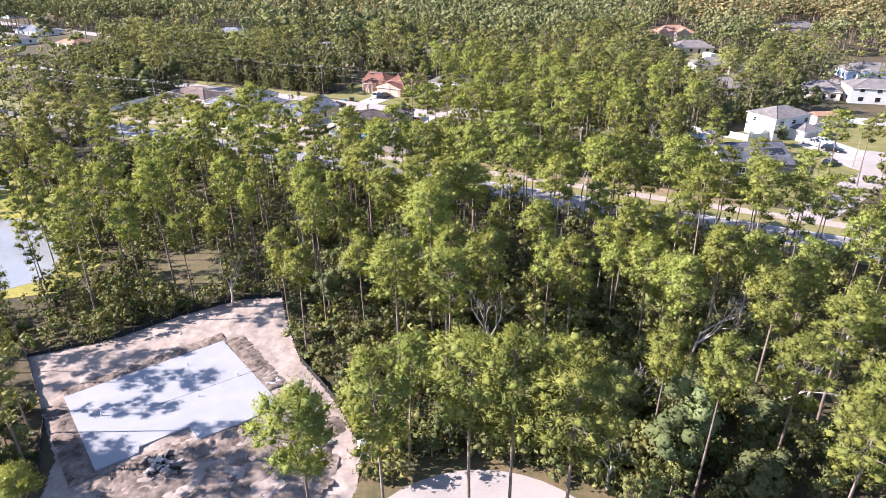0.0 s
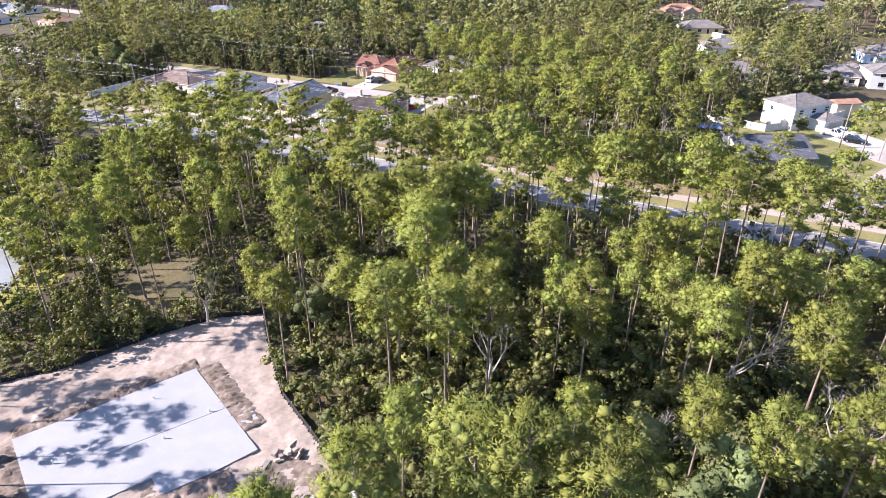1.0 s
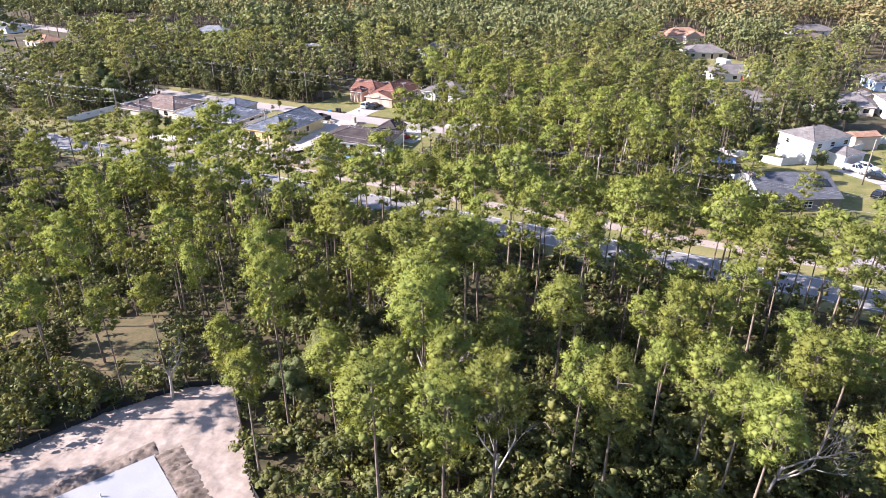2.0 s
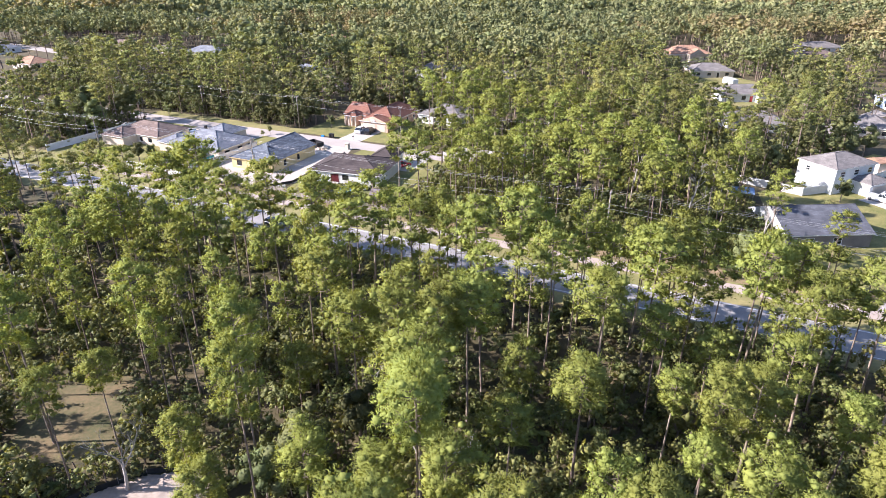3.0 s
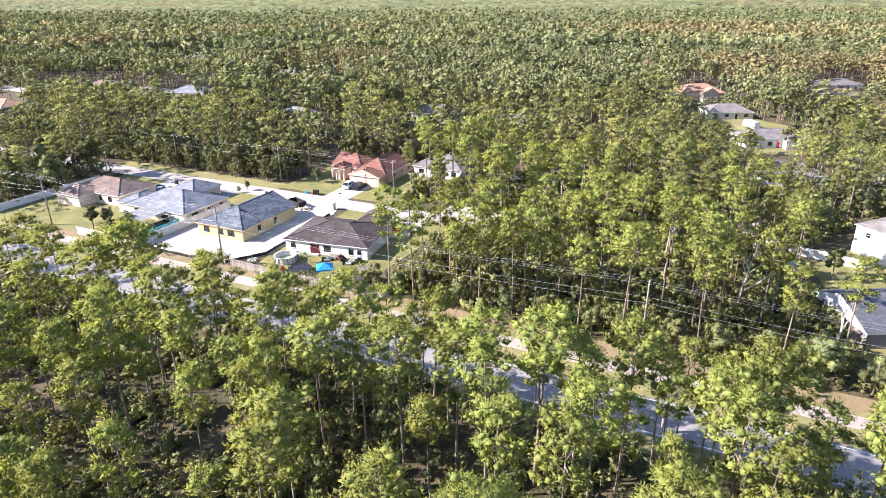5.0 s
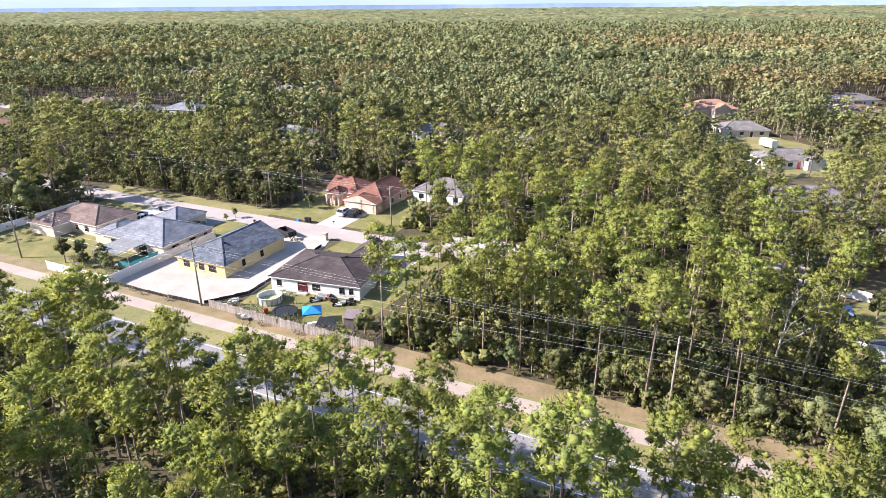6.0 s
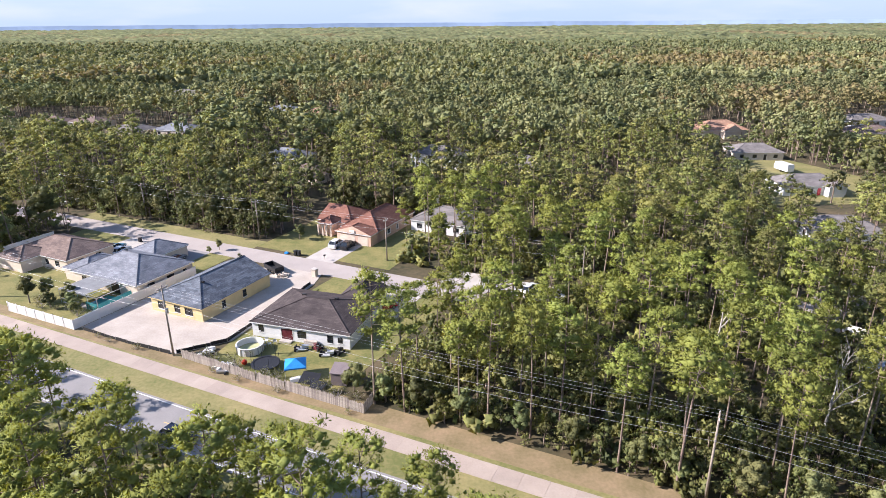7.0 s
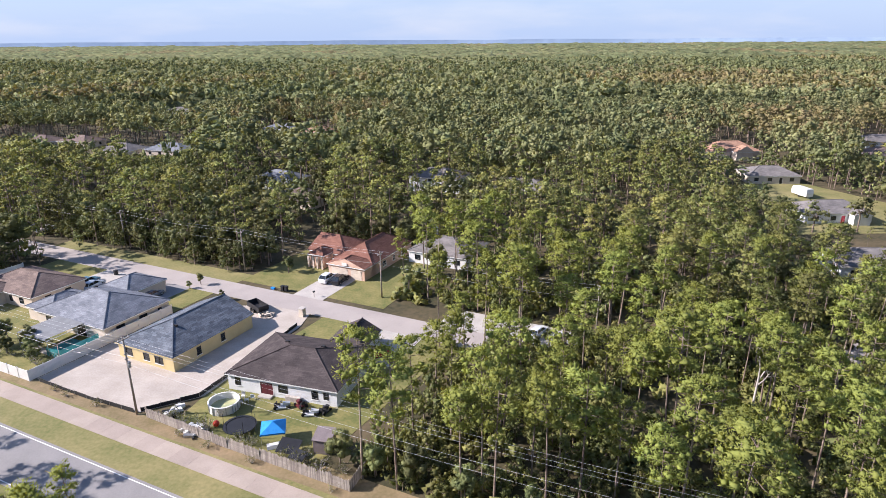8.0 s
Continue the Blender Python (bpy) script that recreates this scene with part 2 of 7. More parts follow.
TOYRED = material("red_plastic", (0.6, 0.05, 0.02), (0.5, 0.04, 0.02), rough=0.4, bump=0)


def car_paint(name, c):
    return material(name, c, tuple(0.85 * k for k in c), rough=0.25, metal=0.2, scale=1, fine=6, bump=0, spec=0.6)


PAINT = {k: car_paint(k + "_car_paint", c) for k, c in dict(white=(0.75, 0.75, 0.75), black=(0.015, 0.016, 0.02), silver=(0.4, 0.45, 0.52), red=(0.5, 0.02, 0.03), navy=(0.03, 0.035, 0.06), teal=(0.12, 0.25, 0.33), grey=(0.2, 0.2, 0.21)).items()}


# ---- mesh building ----
class Shape:
    """Collects corners and faces of one mesh."""

    def __init__(self):
        self.v, self.f, self.uv = [], [], {}

    def face(self, pts, uv=None):
        k = len(self.v)
        self.v += [tuple(p) for p in pts]
        if uv:
            self.uv[len(self.f)] = uv
        self.f.append(tuple(range(k, k + len(pts))))
        return self

    def box(self, x0, x1, y0, y1, z0, z1):
        k = len(self.v)
        self.v += [(x, y, z) for z in (z0, z1) for x, y in ((x0, y0), (x1, y0), (x1, y1), (x0, y1))]
        self.f += [tuple(k + i for i in q) for q in ((3, 2, 1, 0), (4, 5, 6, 7), (0, 1, 5, 4), (1, 2, 6, 5), (2, 3, 7, 6), (3, 0, 4, 7))]
        return self

    def prism(self, poly, z0, z1):
        if sum(a[0] * b[1] - b[0] * a[1] for a, b in zip(poly, poly[1:] + poly[:1])) < 0:
            poly = poly[::-1]
        k, n = len(self.v), len(poly)
        self.v += [(x, y, z0) for x, y in poly] + [(x, y, z1) for x, y in poly]
        self.f += [tuple(range(k + n, k + 2 * n)), tuple(range(k + n - 1, k - 1, -1))]
        self.f += [(k + i, k + (i + 1) % n, k + n + (i + 1) % n, k + n + i) for i in range(n)]
        return self

    def tube(self, p, q, r0, r1=None, n=8):
        r1 = r0 if r1 is None else r1
        p, q = Vector(p), Vector(q)
        d = (q - p).normalized()
        a = d.orthogonal().normalized()
        b = d.cross(a)
        k = len(self.v)
        for c, r in ((p, r0), (q, r1)):
            self.v += [tuple(c + (a * math.cos(2 * math.pi * i / n) + b * math.sin(2 * math.pi * i / n)) * r) for i in range(n)]
        self.f += [(k + i, k + (i + 1) % n, k + n + (i + 1) % n, k + n + i) for i in range(n)]
        self.f += [tuple(range(k + n - 1, k - 1, -1)), tuple(range(k + n, k + 2 * n))]
        return self

    def loft(self, rings, caps=True):
        k, n = len(self.v), len(rings[0])
        for r in rings:
            self.v += [tuple(p) for p in r]
        for j in range(len(rings) - 1):
            self.f += [(k + j * n + i, k + j * n + (i + 1) % n, k + (j + 1) * n + (i + 1) % n, k + (j + 1) * n + i) for i in range(n)]
        if caps:
            m = k + (len(rings) - 1) * n
            self.f += [tuple(range(k + n - 1, k - 1, -1)), tuple(range(m, m + n))]
        return self

    def mesh(self, name, mat, smooth=False):
        me = bpy.data.meshes.new(name)
        me.from_pydata(self.v, [], self.f)
        if self.uv:
            layer = me.uv_layers.new(name="UVMap")
            for p in me.polygons:
                for i, c in zip(p.loop_indices, self.uv.get(p.index, [(0, 0)] * 8)):
                    layer.data[i].uv = c
        me.materials.append(mat)
        if smooth:
            for p in me.polygons:
                p.use_smooth = True
        me.update()
        return me


def part(name, shape, mat, parent, label="", smooth=False):
    me = shape.mesh(name, mat, smooth) if isinstance(shape, Shape) else shape
    ob = new(name, me)
    ob.parent = parent
    if label:
        tagged(ob, label)
    return ob


def thing(name, label, category, m, group="", kind=""):
    ob = new(name)
    ob.empty_display_size = 0.5
    ob.matrix_world = m
    return tagged(ob, label, category, group, kind)


def solid(name, shape, mat, label, category, kind="", group="", m=None, smooth=False):
    ob = new(name, shape.mesh(name, mat, smooth))
    if m is not None:
        ob.matrix_world = m
    return tagged(ob, label, category, group, kind)


def mesh_from(name, V, F, mats, index=None):
    """A triangle mesh from arrays."""
    me = bpy.data.meshes.new(name)
    V, F = np.asarray(V, np.float32), np.asarray(F, np.int32)
    me.vertices.add(len(V))
    me.vertices.foreach_set("co", V.ravel())
    me.loops.add(F.size)
    me.loops.foreach_set("vertex_index", F.ravel())
    me.polygons.add(len(F))
    me.polygons.foreach_set("loop_start", np.arange(0, F.size, 3, dtype=np.int32))
    for m in mats:
        me.materials.append(m)
    if index is not None:
        me.polygons.foreach_set("material_index", np.asarray(index, np.int32))
    me.update(calc_edges=True)
    return me


# the road's frame: s along the main road, n away from it to the houses
ROAD_ANGLE = -25.13
RU = Vector((math.cos(radians(ROAD_ANGLE)), math.sin(radians(ROAD_ANGLE))))
RN = Vector((-RU.y, RU.x))
R0 = Vector((0.0, 129.8))


def P(s, n):
    q = R0 + RU * s + RN * n
    return (q.x, q.y)


def SN(x, y):
    d = Vector((x, y)) - R0
    return d.dot(RU), d.dot(RN)


def at(s, n, z=0.0, turn=0.0):
    x, y = P(s, n)
    return pose(x, y, z, 0, 0, ROAD_ANGLE + turn)


def strip(s0, s1, n0, n1):
    return [P(s0, n0), P(s1, n0), P(s1, n1), P(s0, n1)]


# ---- ground, roads and lots ----
def rough_sheet(poly, cell, z, height, scale, seed):
    """A sheet over a polygon with an uneven surface, with a skirt."""
    xs, ys = [p[0] for p in poly], [p[1] for p in poly]
    nx, ny = int((max(xs) - min(xs)) / cell) + 2, int((max(ys) - min(ys)) / cell) + 2
    sh = Shape()
    ids = {}

    def inside(x, y):
        c = False
        for (ax, ay), (bx, by) in zip(poly, poly[1:] + poly[:1]):
            if (ay > y) != (by > y) and x < (bx - ax) * (y - ay) / (by - ay) + ax:
                c = not c
        return c

    def corner(i, j):
        if (i, j) not in ids:
            x, y = min(xs) + i * cell, min(ys) + j * cell
            h = noise.fractal(Vector((x * scale, y * scale, seed)), 0.9, 2.0, 5) * height
            ids[i, j] = len(sh.v)
            sh.v.append((x, y, z + max(h, -z * 0.7)))
        return ids[i, j]

    for i in range(nx):
        for j in range(ny):
            if inside(min(xs) + (i + 0.5) * cell, min(ys) + (j + 0.5) * cell):
                sh.f.append((corner(i, j), corner(i + 1, j), corner(i + 1, j + 1), corner(i, j + 1)))
    return sh


g = Shape()
rings = [0, 60, 140, 300, 700, 1600, 3000, 4900]
g.v = [(0, 120, 0)]
for r in rings[1:]:
    g.v += [(r * math.cos(a * math.pi / 24), 120 + r * math.sin(a * math.pi / 24), 0) for a in range(48)]
g.f += [(0, 1 + i, 1 + (i + 1) % 48) for i in range(48)]
for k in range(len(rings) - 2):
    b = 1 + 48 * k
    g.f += [(b + i, b + 48 + i, b + 48 + (i + 1) % 48, b + (i + 1) % 48) for i in range(48)]
solid("ground", g, FLOOR, "brown forest floor of pine straw and low weeds", "ground", "structure")

ROAD_HALF = 420
solid("road", Shape().prism(strip(-ROAD_HALF, ROAD_HALF, -6.9, 0.35), -0.1, 0.06), ASPHALT, "worn pale grey two-lane asphalt road", "road", "structure")
marks = Shape()
marks.prism(strip(-ROAD_HALF, ROAD_HALF, -0.13, 0.0), 0.05, 0.066)
marks.prism(strip(-ROAD_HALF, ROAD_HALF, -6.55, -6.42), 0.05, 0.066)
solid("road_edge_line", marks, LINE, "white painted edge lines along the asphalt road", "road marking", "structure")
dash = Shape()
for k in range(-30, 31):
    dash.prism(strip(k * 12.2 - 1.5, k * 12.2 + 1.5, -3.35, -3.21), 0.05, 0.067)
solid("road_centre_line", dash, YELLOWLINE, "worn yellow dashed centre line on asphalt", "road marking", "structure")
solid("verge", Shape().prism(strip(-300, 300, 0.35, 9.6), -0.1, 0.035), VERGE, "mown grass verge yellowing beside the road", "grass", "structure")
solid("near_verge", Shape().prism(strip(-300, 300, -10.2, -6.9), -0.1, 0.035), VERGE, "mown grass verge between road and pines", "grass", "structure")
solid("dirt_verge", Shape().prism(strip(-110, -23.9, 7.3, 9.5), -0.1, 0.052), STRAW, "bare brown strip between footpath and fences", "ground", "structure")
solid("straw_verge", Shape().prism(strip(-23.9, 60, 7.6, 11.3), -0.1, 0.05), STRAW, "brown dry verge covered in pine straw", "ground", "structure")
path = thing("footpath", "long pinkish concrete footpath in joined slabs", "footpath", at(0, 0), kind="structure")
slab_piece = Shape().box(0, 2.985, 4.15, 6.85, -0.1, 0.075).mesh("slab", PATHWAY)
for k in range(-36, 27):
    part("slab", slab_piece, PATHWAY, path).location = (k * 3.0, 0, 0)

# side street, its verges and driveways
solid("side_street", Shape().prism(strip(-230, -16, 44.9, 50.9), -0.1, 0.05), STREET, "pale sun-bleached residential street", "road", "structure")
solid("street_verge", Shape().prism(strip(-130, -72, 50.9, 55.8), -0.1, 0.03), VERGE, "grass verge between street and woods", "grass", "structure")
solid("lawn_red_house", Shape().prism(strip(-72, -38, 52.5, 88), -0.1, 0.04), GRASS, "green lawn round the peach house", "lawn", "structure")
solid("lawn_white_house", Shape().prism([P(-44.4, 10), P(-22.5, 9.6), P(-20, 44.9), P(-46, 44.9), P(-46.5, 21)], -0.1, 0.04), GRASS, "sunny back lawn with worn patches", "lawn", "structure")
solid("lawn_blue_house", Shape().prism(strip(-96, -72.2, 8.9, 44.9), -0.1, 0.04), GRASS, "green lawn round the grey-roofed house", "lawn", "structure")
solid("lawn_brown_house", Shape().prism(strip(-119, -96, 8.9, 44.9), -0.1, 0.042), GRASS, "green lawn beside the brown-roofed house", "lawn", "structure")
solid("building_lot", Shape().prism([P(-71.7, 9.4), P(-50.5, 9.7), P(-45.6, 16.5), P(-47.3, 40), P(-49, 44.9), P(-58, 44.9), P(-66, 41), P(-71.7, 36)], -0.1, 0.07), WHITESAND, "pale graded shell-sand lot round the new house", "ground", "structure")
solid("driveway_red_house", Shape().prism(strip(-57.5, -50.6, 50.9, 63.0), -0.1, 0.06), CONCRETE, "grey concrete driveway stained by tyres", "driveway", "structure")
solid("driveway_white_house", Shape().prism(strip(-33.5, -26, 34, 44.9), -0.1, 0.06), CONCRETE, "pale concrete driveway before a garage", "driveway", "structure")
solid("driveway_blue_house", Shape().prism(strip(-87, -78.5, 38, 44.9), -0.1, 0.06), ASPHALT, "grey driveway before the grey-roofed house", "driveway", "structure")
solid("driveway_brown_house", Shape().prism(strip(-103, -94, 33, 44.9), -0.1, 0.062), CONCRETE, "pale driveway before the brown-roofed house", "driveway", "structure")
solid("pale_yard", Shape().prism(strip(-26, -4, 50.9, 58), -0.1, 0.05), CONCRETE, "pale paved yard among the pines", "driveway", "structure")

# cleared lot with a new slab, and the turning circle by the near street
LOT = [(-52.4, 63.9), (-43.7, 67.9), (-36.6, 73.9), (-30, 77.7), (-24.8, 78.6), (-22, 70.8), (-18.6, 63.1), (-13.2, 55.9), (-8.9, 47.8), (-9.9, 37.3), (-24.4, 31.3), (-36.9, 39.3), (-39.4, 47.3), (-44, 53)]
ob = solid("cleared_lot", rough_sheet(LOT, 0.24, 0.10, 0.16, 0.55, 3.1), SAND, "pinkish graded sand lot with tyre tracks", "ground", "structure", smooth=True)
RIDGES = (((-44, 56.9), (-29.6, 68.5), 1.1), ((-28.4, 67.9), (-20.4, 58.1), 1.5), ((-35, 44.5), (-44, 55.1), 1.3), ((-33, 44.9), (-20.4, 51.9), 1.5))
for i, (a, b, w) in enumerate(RIDGES):
    a, b = Vector(a), Vector(b)
    d = (b - a).normalized()
    q = Vector((-d.y, d.x))
    sh = Shape()
    nseg = 80
    for k in range(nseg):
        c = a + (b - a) * k / (nseg - 1)
        for j in range(9):
            e = (j - 4) / 4
            o = c + q * e * w
            h = (1 - e * e) * 0.2 + noise.fractal(Vector((o.x * 2.4, o.y * 2.4, i)), 0.7, 2, 5) * 0.3 * (1 - abs(e) * 0.5)
            sh.v.append((o.x, o.y, max(0.02, 0.12 + h * (0.3 if k in (0, nseg - 1) else 1))))
    for k in range(nseg - 1):
        sh.f += [(k * 9 + j, k * 9 + j + 1, k * 9 + 10 + j, k * 9 + 9 + j) for j in range(8)]
    solid("soil_ridge", sh, DIRT, "churned brown soil heaped beside the new slab", "soil", "structure", smooth=True)
solid("churned_ground", rough_sheet([(-34.6, 43.9), (-31.4, 47.1), (-27.8, 51.1), (-26, 48.7), (-19, 53.1), (-14.9, 55.8), (-11.4, 52.3), (-11.4, 44.3), (-16.4, 36.3), (-24.4, 32.3), (-35.4, 39.3)], 0.4, 0.16, 0.5, 0.6, 9.3), DIRT, "rutted brown and pink soil before the slab", "soil", "structure", smooth=True)
SLAB_EDGE = [(-43.6, 56.3), (-29.4, 67.3), (-19.0, 55.2), (-22.6, 52.2), (-26.2, 49.8), (-27.8, 51.7), (-31.7, 48.8), (-31.4, 47.9), (-34.5, 45.6)]
house_slab = solid("house_slab", Shape().prism(SLAB_EDGE, 0.0, 0.30), SLAB, "fresh white concrete house slab on graded sand", "slab")
part("porch_pad", Shape().prism([(-22.6, 60), (-21.4, 61), (-20, 59.3), (-21.2, 58.3)], 0.0, 0.26), SLAB, house_slab)
part("control_joint", Shape().prism([(-33.6, 54.3), (-22.4, 61.9), (-22.43, 61.95), (-33.63, 54.35)], 0.28, 0.304), DARKTRIM, house_slab)
for x, y in ((-35.9, 59.5), (-28.6, 56.5), (-32, 62.2), (-25.4, 60.3), (-37.8, 53.3)):
    part("pipe_stub", Shape().tube((x, y, 0.25), (x, y, 0.75), 0.06), TRIM, house_slab)


def silt_fence(pts):
    """Black cloth between short stakes."""
    ob = thing("silt_fence", "low black silt fence staked along the lot edge", "fence", pose(0, 0, 0))
    for a, b in zip(pts, pts[1:]):
        a, b = Vector(a), Vector(b)
        k = max(1, int((b - a).length / 2.2))
        d = (b - a).normalized()
        q = Vector((-d.y, d.x)) * 0.02
        for i in range(k):
            p0, p1 = a + (b - a) * i / k, a + (b - a) * (i + 1) / k
            h0, h1 = 0.62 + random.uniform(-0.12, 0.1), 0.62 + random.uniform(-0.12, 0.1)
            sh = Shape()
            sh.loft([[(p0.x - q.x, p0.y - q.y, 0), (p0.x + q.x, p0.y + q.y, 0), (p0.x + q.x, p0.y + q.y, h0), (p0.x - q.x, p0.y - q.y, h0)],
                     [(p1.x - q.x, p1.y - q.y, 0), (p1.x + q.x, p1.y + q.y, 0), (p1.x + q.x, p1.y + q.y, h1), (p1.x - q.x, p1.y - q.y, h1)]])
            part("cloth", sh, SILT, ob)
            part("stake", Shape().box(p0.x - 0.03, p0.x + 0.03, p0.y - 0.03, p0.y + 0.03, 0, 0.8), OLDWOOD, ob)
    return ob


silt_fence([(-38.9, 43.3), (-43.8, 52.9), (-52.4, 63.9), (-43.7, 68.1), (-36.6, 74.2), (-30, 78), (-24.8, 78.9)])
silt_fence([(-24.8, 78.9), (-21.8, 70.8), (-18.4, 63.1), (-13, 55.9)])
silt_fence([P(-70.5, 9.1), P(-60, 9.0), P(-51.0, 9.4)])
silt_fence([P(-50.4, 10.0), P(-46.0, 16.0), P(-47.0, 30), P(-48.0, 40)])
circle = [(2.4 + 12.6 * math.cos(a * math.pi / 20), 33.6 + 12.6 * math.sin(a * math.pi / 20)) for a in range(40)]
solid("turning_circle_verge", Shape().prism([(2.4 + (x - 2.4) * 1.32, 33.6 + (y - 33.6) * 1.2) for x, y in circle], -0.1, 0.045), WEEDS, "brown weedy soil ring round the turning circle", "grass", "structure")
solid("turning_circle", Shape().prism(circle, -0.1, 0.07), STREET, "pale sandy turning circle of the near street", "road", "structure")
solid("circle_island", Shape().prism([(2.4 + (x - 2.4) * 0.7, 33.6 + (y - 33.6) * 0.7) for x, y in circle], -0.1, 0.16), WEEDS, "weedy planted island inside the turning circle", "grass", "structure")
solid("marsh", Shape().prism([(-112, 135), (-120, 84), (-72, 76), (-57, 80), (-56, 90), (-66, 104), (-84, 128)], -0.1, 0.03), MARSH, "yellow-green marsh grass round the pond", "grass", "structure")
solid("pond", Shape().prism([(-84, 78), (-68, 79.0), (-61.5, 84.2), (-62.5, 89), (-68, 97), (-77, 106), (-92, 108), (-100, 96), (-98, 82)], -0.1, 0.05), WATER, "still grey silty pond, sky reflection painted into its colour", "water", "structure")
solid("inlet", Shape().prism([(-118, 124), (-97, 126), (-93, 122.4), (-97, 119), (-118, 118)], -0.1, 0.05), WATER, "narrow pale inlet in marsh grass", "water", "structure")
solid("straw_clearing", Shape().prism([(-46, 78), (-40, 79.5), (-31, 80), (-30, 84), (-36, 92), (-42, 96), (-47, 90)], -0.1, 0.03), WEEDS, "weedy clearing strewn with brown pine straw", "ground", "structure")


# ---- houses ----
def wall_shape(length, height, thick, openings):
    """One wall along x, its outer face at y = 0, with openings (x0, x1, z0, z1) cut through; one connected mesh."""
    sh = Shape()
    xs = sorted({0, length, *[o[0] for o in openings], *[o[1] for o in openings]})
    zs = sorted({0, height, *[o[2] for o in openings], *[o[3] for o in openings]})
    ids = {}

    def corner(i, j, k):
        if (i, j, k) not in ids:
            ids[i, j, k] = len(sh.v)
            sh.v.append((xs[i], thick * k, zs[j]))
        return ids[i, j, k]

    full = set()
    for i in range(len(xs) - 1):
        for j in range(len(zs) - 1):
            cx, cz = (xs[i] + xs[i + 1]) / 2, (zs[j] + zs[j + 1]) / 2
            if not any(o[0] < cx < o[1] and o[2] < cz < o[3] for o in openings):
                full.add((i, j))
    for i, j in full:
        q = ((i, j), (i + 1, j), (i + 1, j + 1), (i, j + 1))
        sh.f.append(tuple(corner(*c, 0) for c in q))
        sh.f.append(tuple(corner(*c, 1) for c in q[::-1]))
        for a, (di, dj) in enumerate(((0, -1), (1, 0), (0, 1), (-1, 0))):
            if (i + di, j + dj) not in full:
                c, d = q[a], q[(a + 1) % 4]
                sh.f.append((corner(*d, 0), corner(*c, 0), corner(*c, 1), corner(*d, 1)))
    return sh


def hip(x0, x1, y0, y1, eave, rise, over=0.45, along="x", gables=()):
    """A hip roof as a closed shape; a gable end stands upright at the named ends 'lo' or 'hi' of the ridge."""
    x0, x1, y0, y1 = x0 - over, x1 + over, y0 - over, y1 + over
    sw = along == "y"
    if sw:
        x0, x1, y0, y1 = y0, y1, x0, x1
    half, mid = (y1 - y0) / 2, (y0 + y1) / 2
    a = x0 if "lo" in gables else min(x0 + half, (x0 + x1) / 2)
    b = x1 if "hi" in gables else max(x1 - half, (x0 + x1) / 2)
    t, top = 0.16, eave + 0.16
    sh = Shape()
    slope = math.hypot(half, rise)

    def add(pts, uv):
        pts = [(y, x, z) for x, y, z in pts] if sw else pts
        if sw:
            pts, uv = pts[::-1], uv[::-1]
        sh.face(pts, uv)

    A, B, C, D = (x0, y0, top), (x1, y0, top), (x1, y1, top), (x0, y1, top)
    E, F = (a, mid, top + rise), (b, mid, top + rise)
    add([A, B, F, E], [(x0, 0), (x1, 0), (b, slope), (a, slope)])
    add([C, D, E, F], [(x1, 0), (x0, 0), (a, slope), (b, slope)])
    for p, q, r, g_end in ((D, A, E, "lo"), (B, C, F, "hi")):
        if g_end not in gables:
            add([p, q, r], [(y0, 0), (y1, 0), (mid, slope)])
        else:
            add([p, q, r], [(0, 0), (0.01, 0), (0, 0.01)])
    low = [(p[0], p[1], eave) for p in (A, B, C, D)]
    ring = [A, B, C, D]
    for i in range(4):
        j = (i + 1) % 4
        add([low[i], low[j], ring[j], ring[i]], [(0, 0), (0.01, 0), (0.01, 0.01), (0, 0.01)])
    add(low[::-1], [(0, 0), (0.01, 0), (0.01, 0.01), (0, 0.01)])
    return sh


def ridge_caps(x0, x1, y0, y1, eave, rise, over, along, gables):
    """Raised caps on the ridge and the hips."""
    x0, x1, y0, y1 = x0 - over, x1 + over, y0 - over, y1 + over
    sw = along == "y"
    if sw:
        x0, x1, y0, y1 = y0, y1, x0, x1
    half, mid, top = (y1 - y0) / 2, (y0 + y1) / 2, eave + 0.16
    a = x0 if "lo" in gables else min(x0 + half, (x0 + x1) / 2)
    b = x1 if "hi" in gables else max(x1 - half, (x0 + x1) / 2)
    E, F = (a, mid, top + rise), (b, mid, top + rise)
    lines = [(E, F)] if b - a > 0.3 else []
    if "lo" not in gables:
        lines += [((x0, y0, top), E), ((x0, y1, top), E)]
    if "hi" not in gables:
        lines += [((x1, y0, top), F), ((x1, y1, top), F)]
    sh = Shape()
    for p, q in lines:
        p, q = [(c[1], c[0], c[2]) if sw else c for c in (p, q)]
        sh.tube(p, q, 0.09, n=5)
    return sh


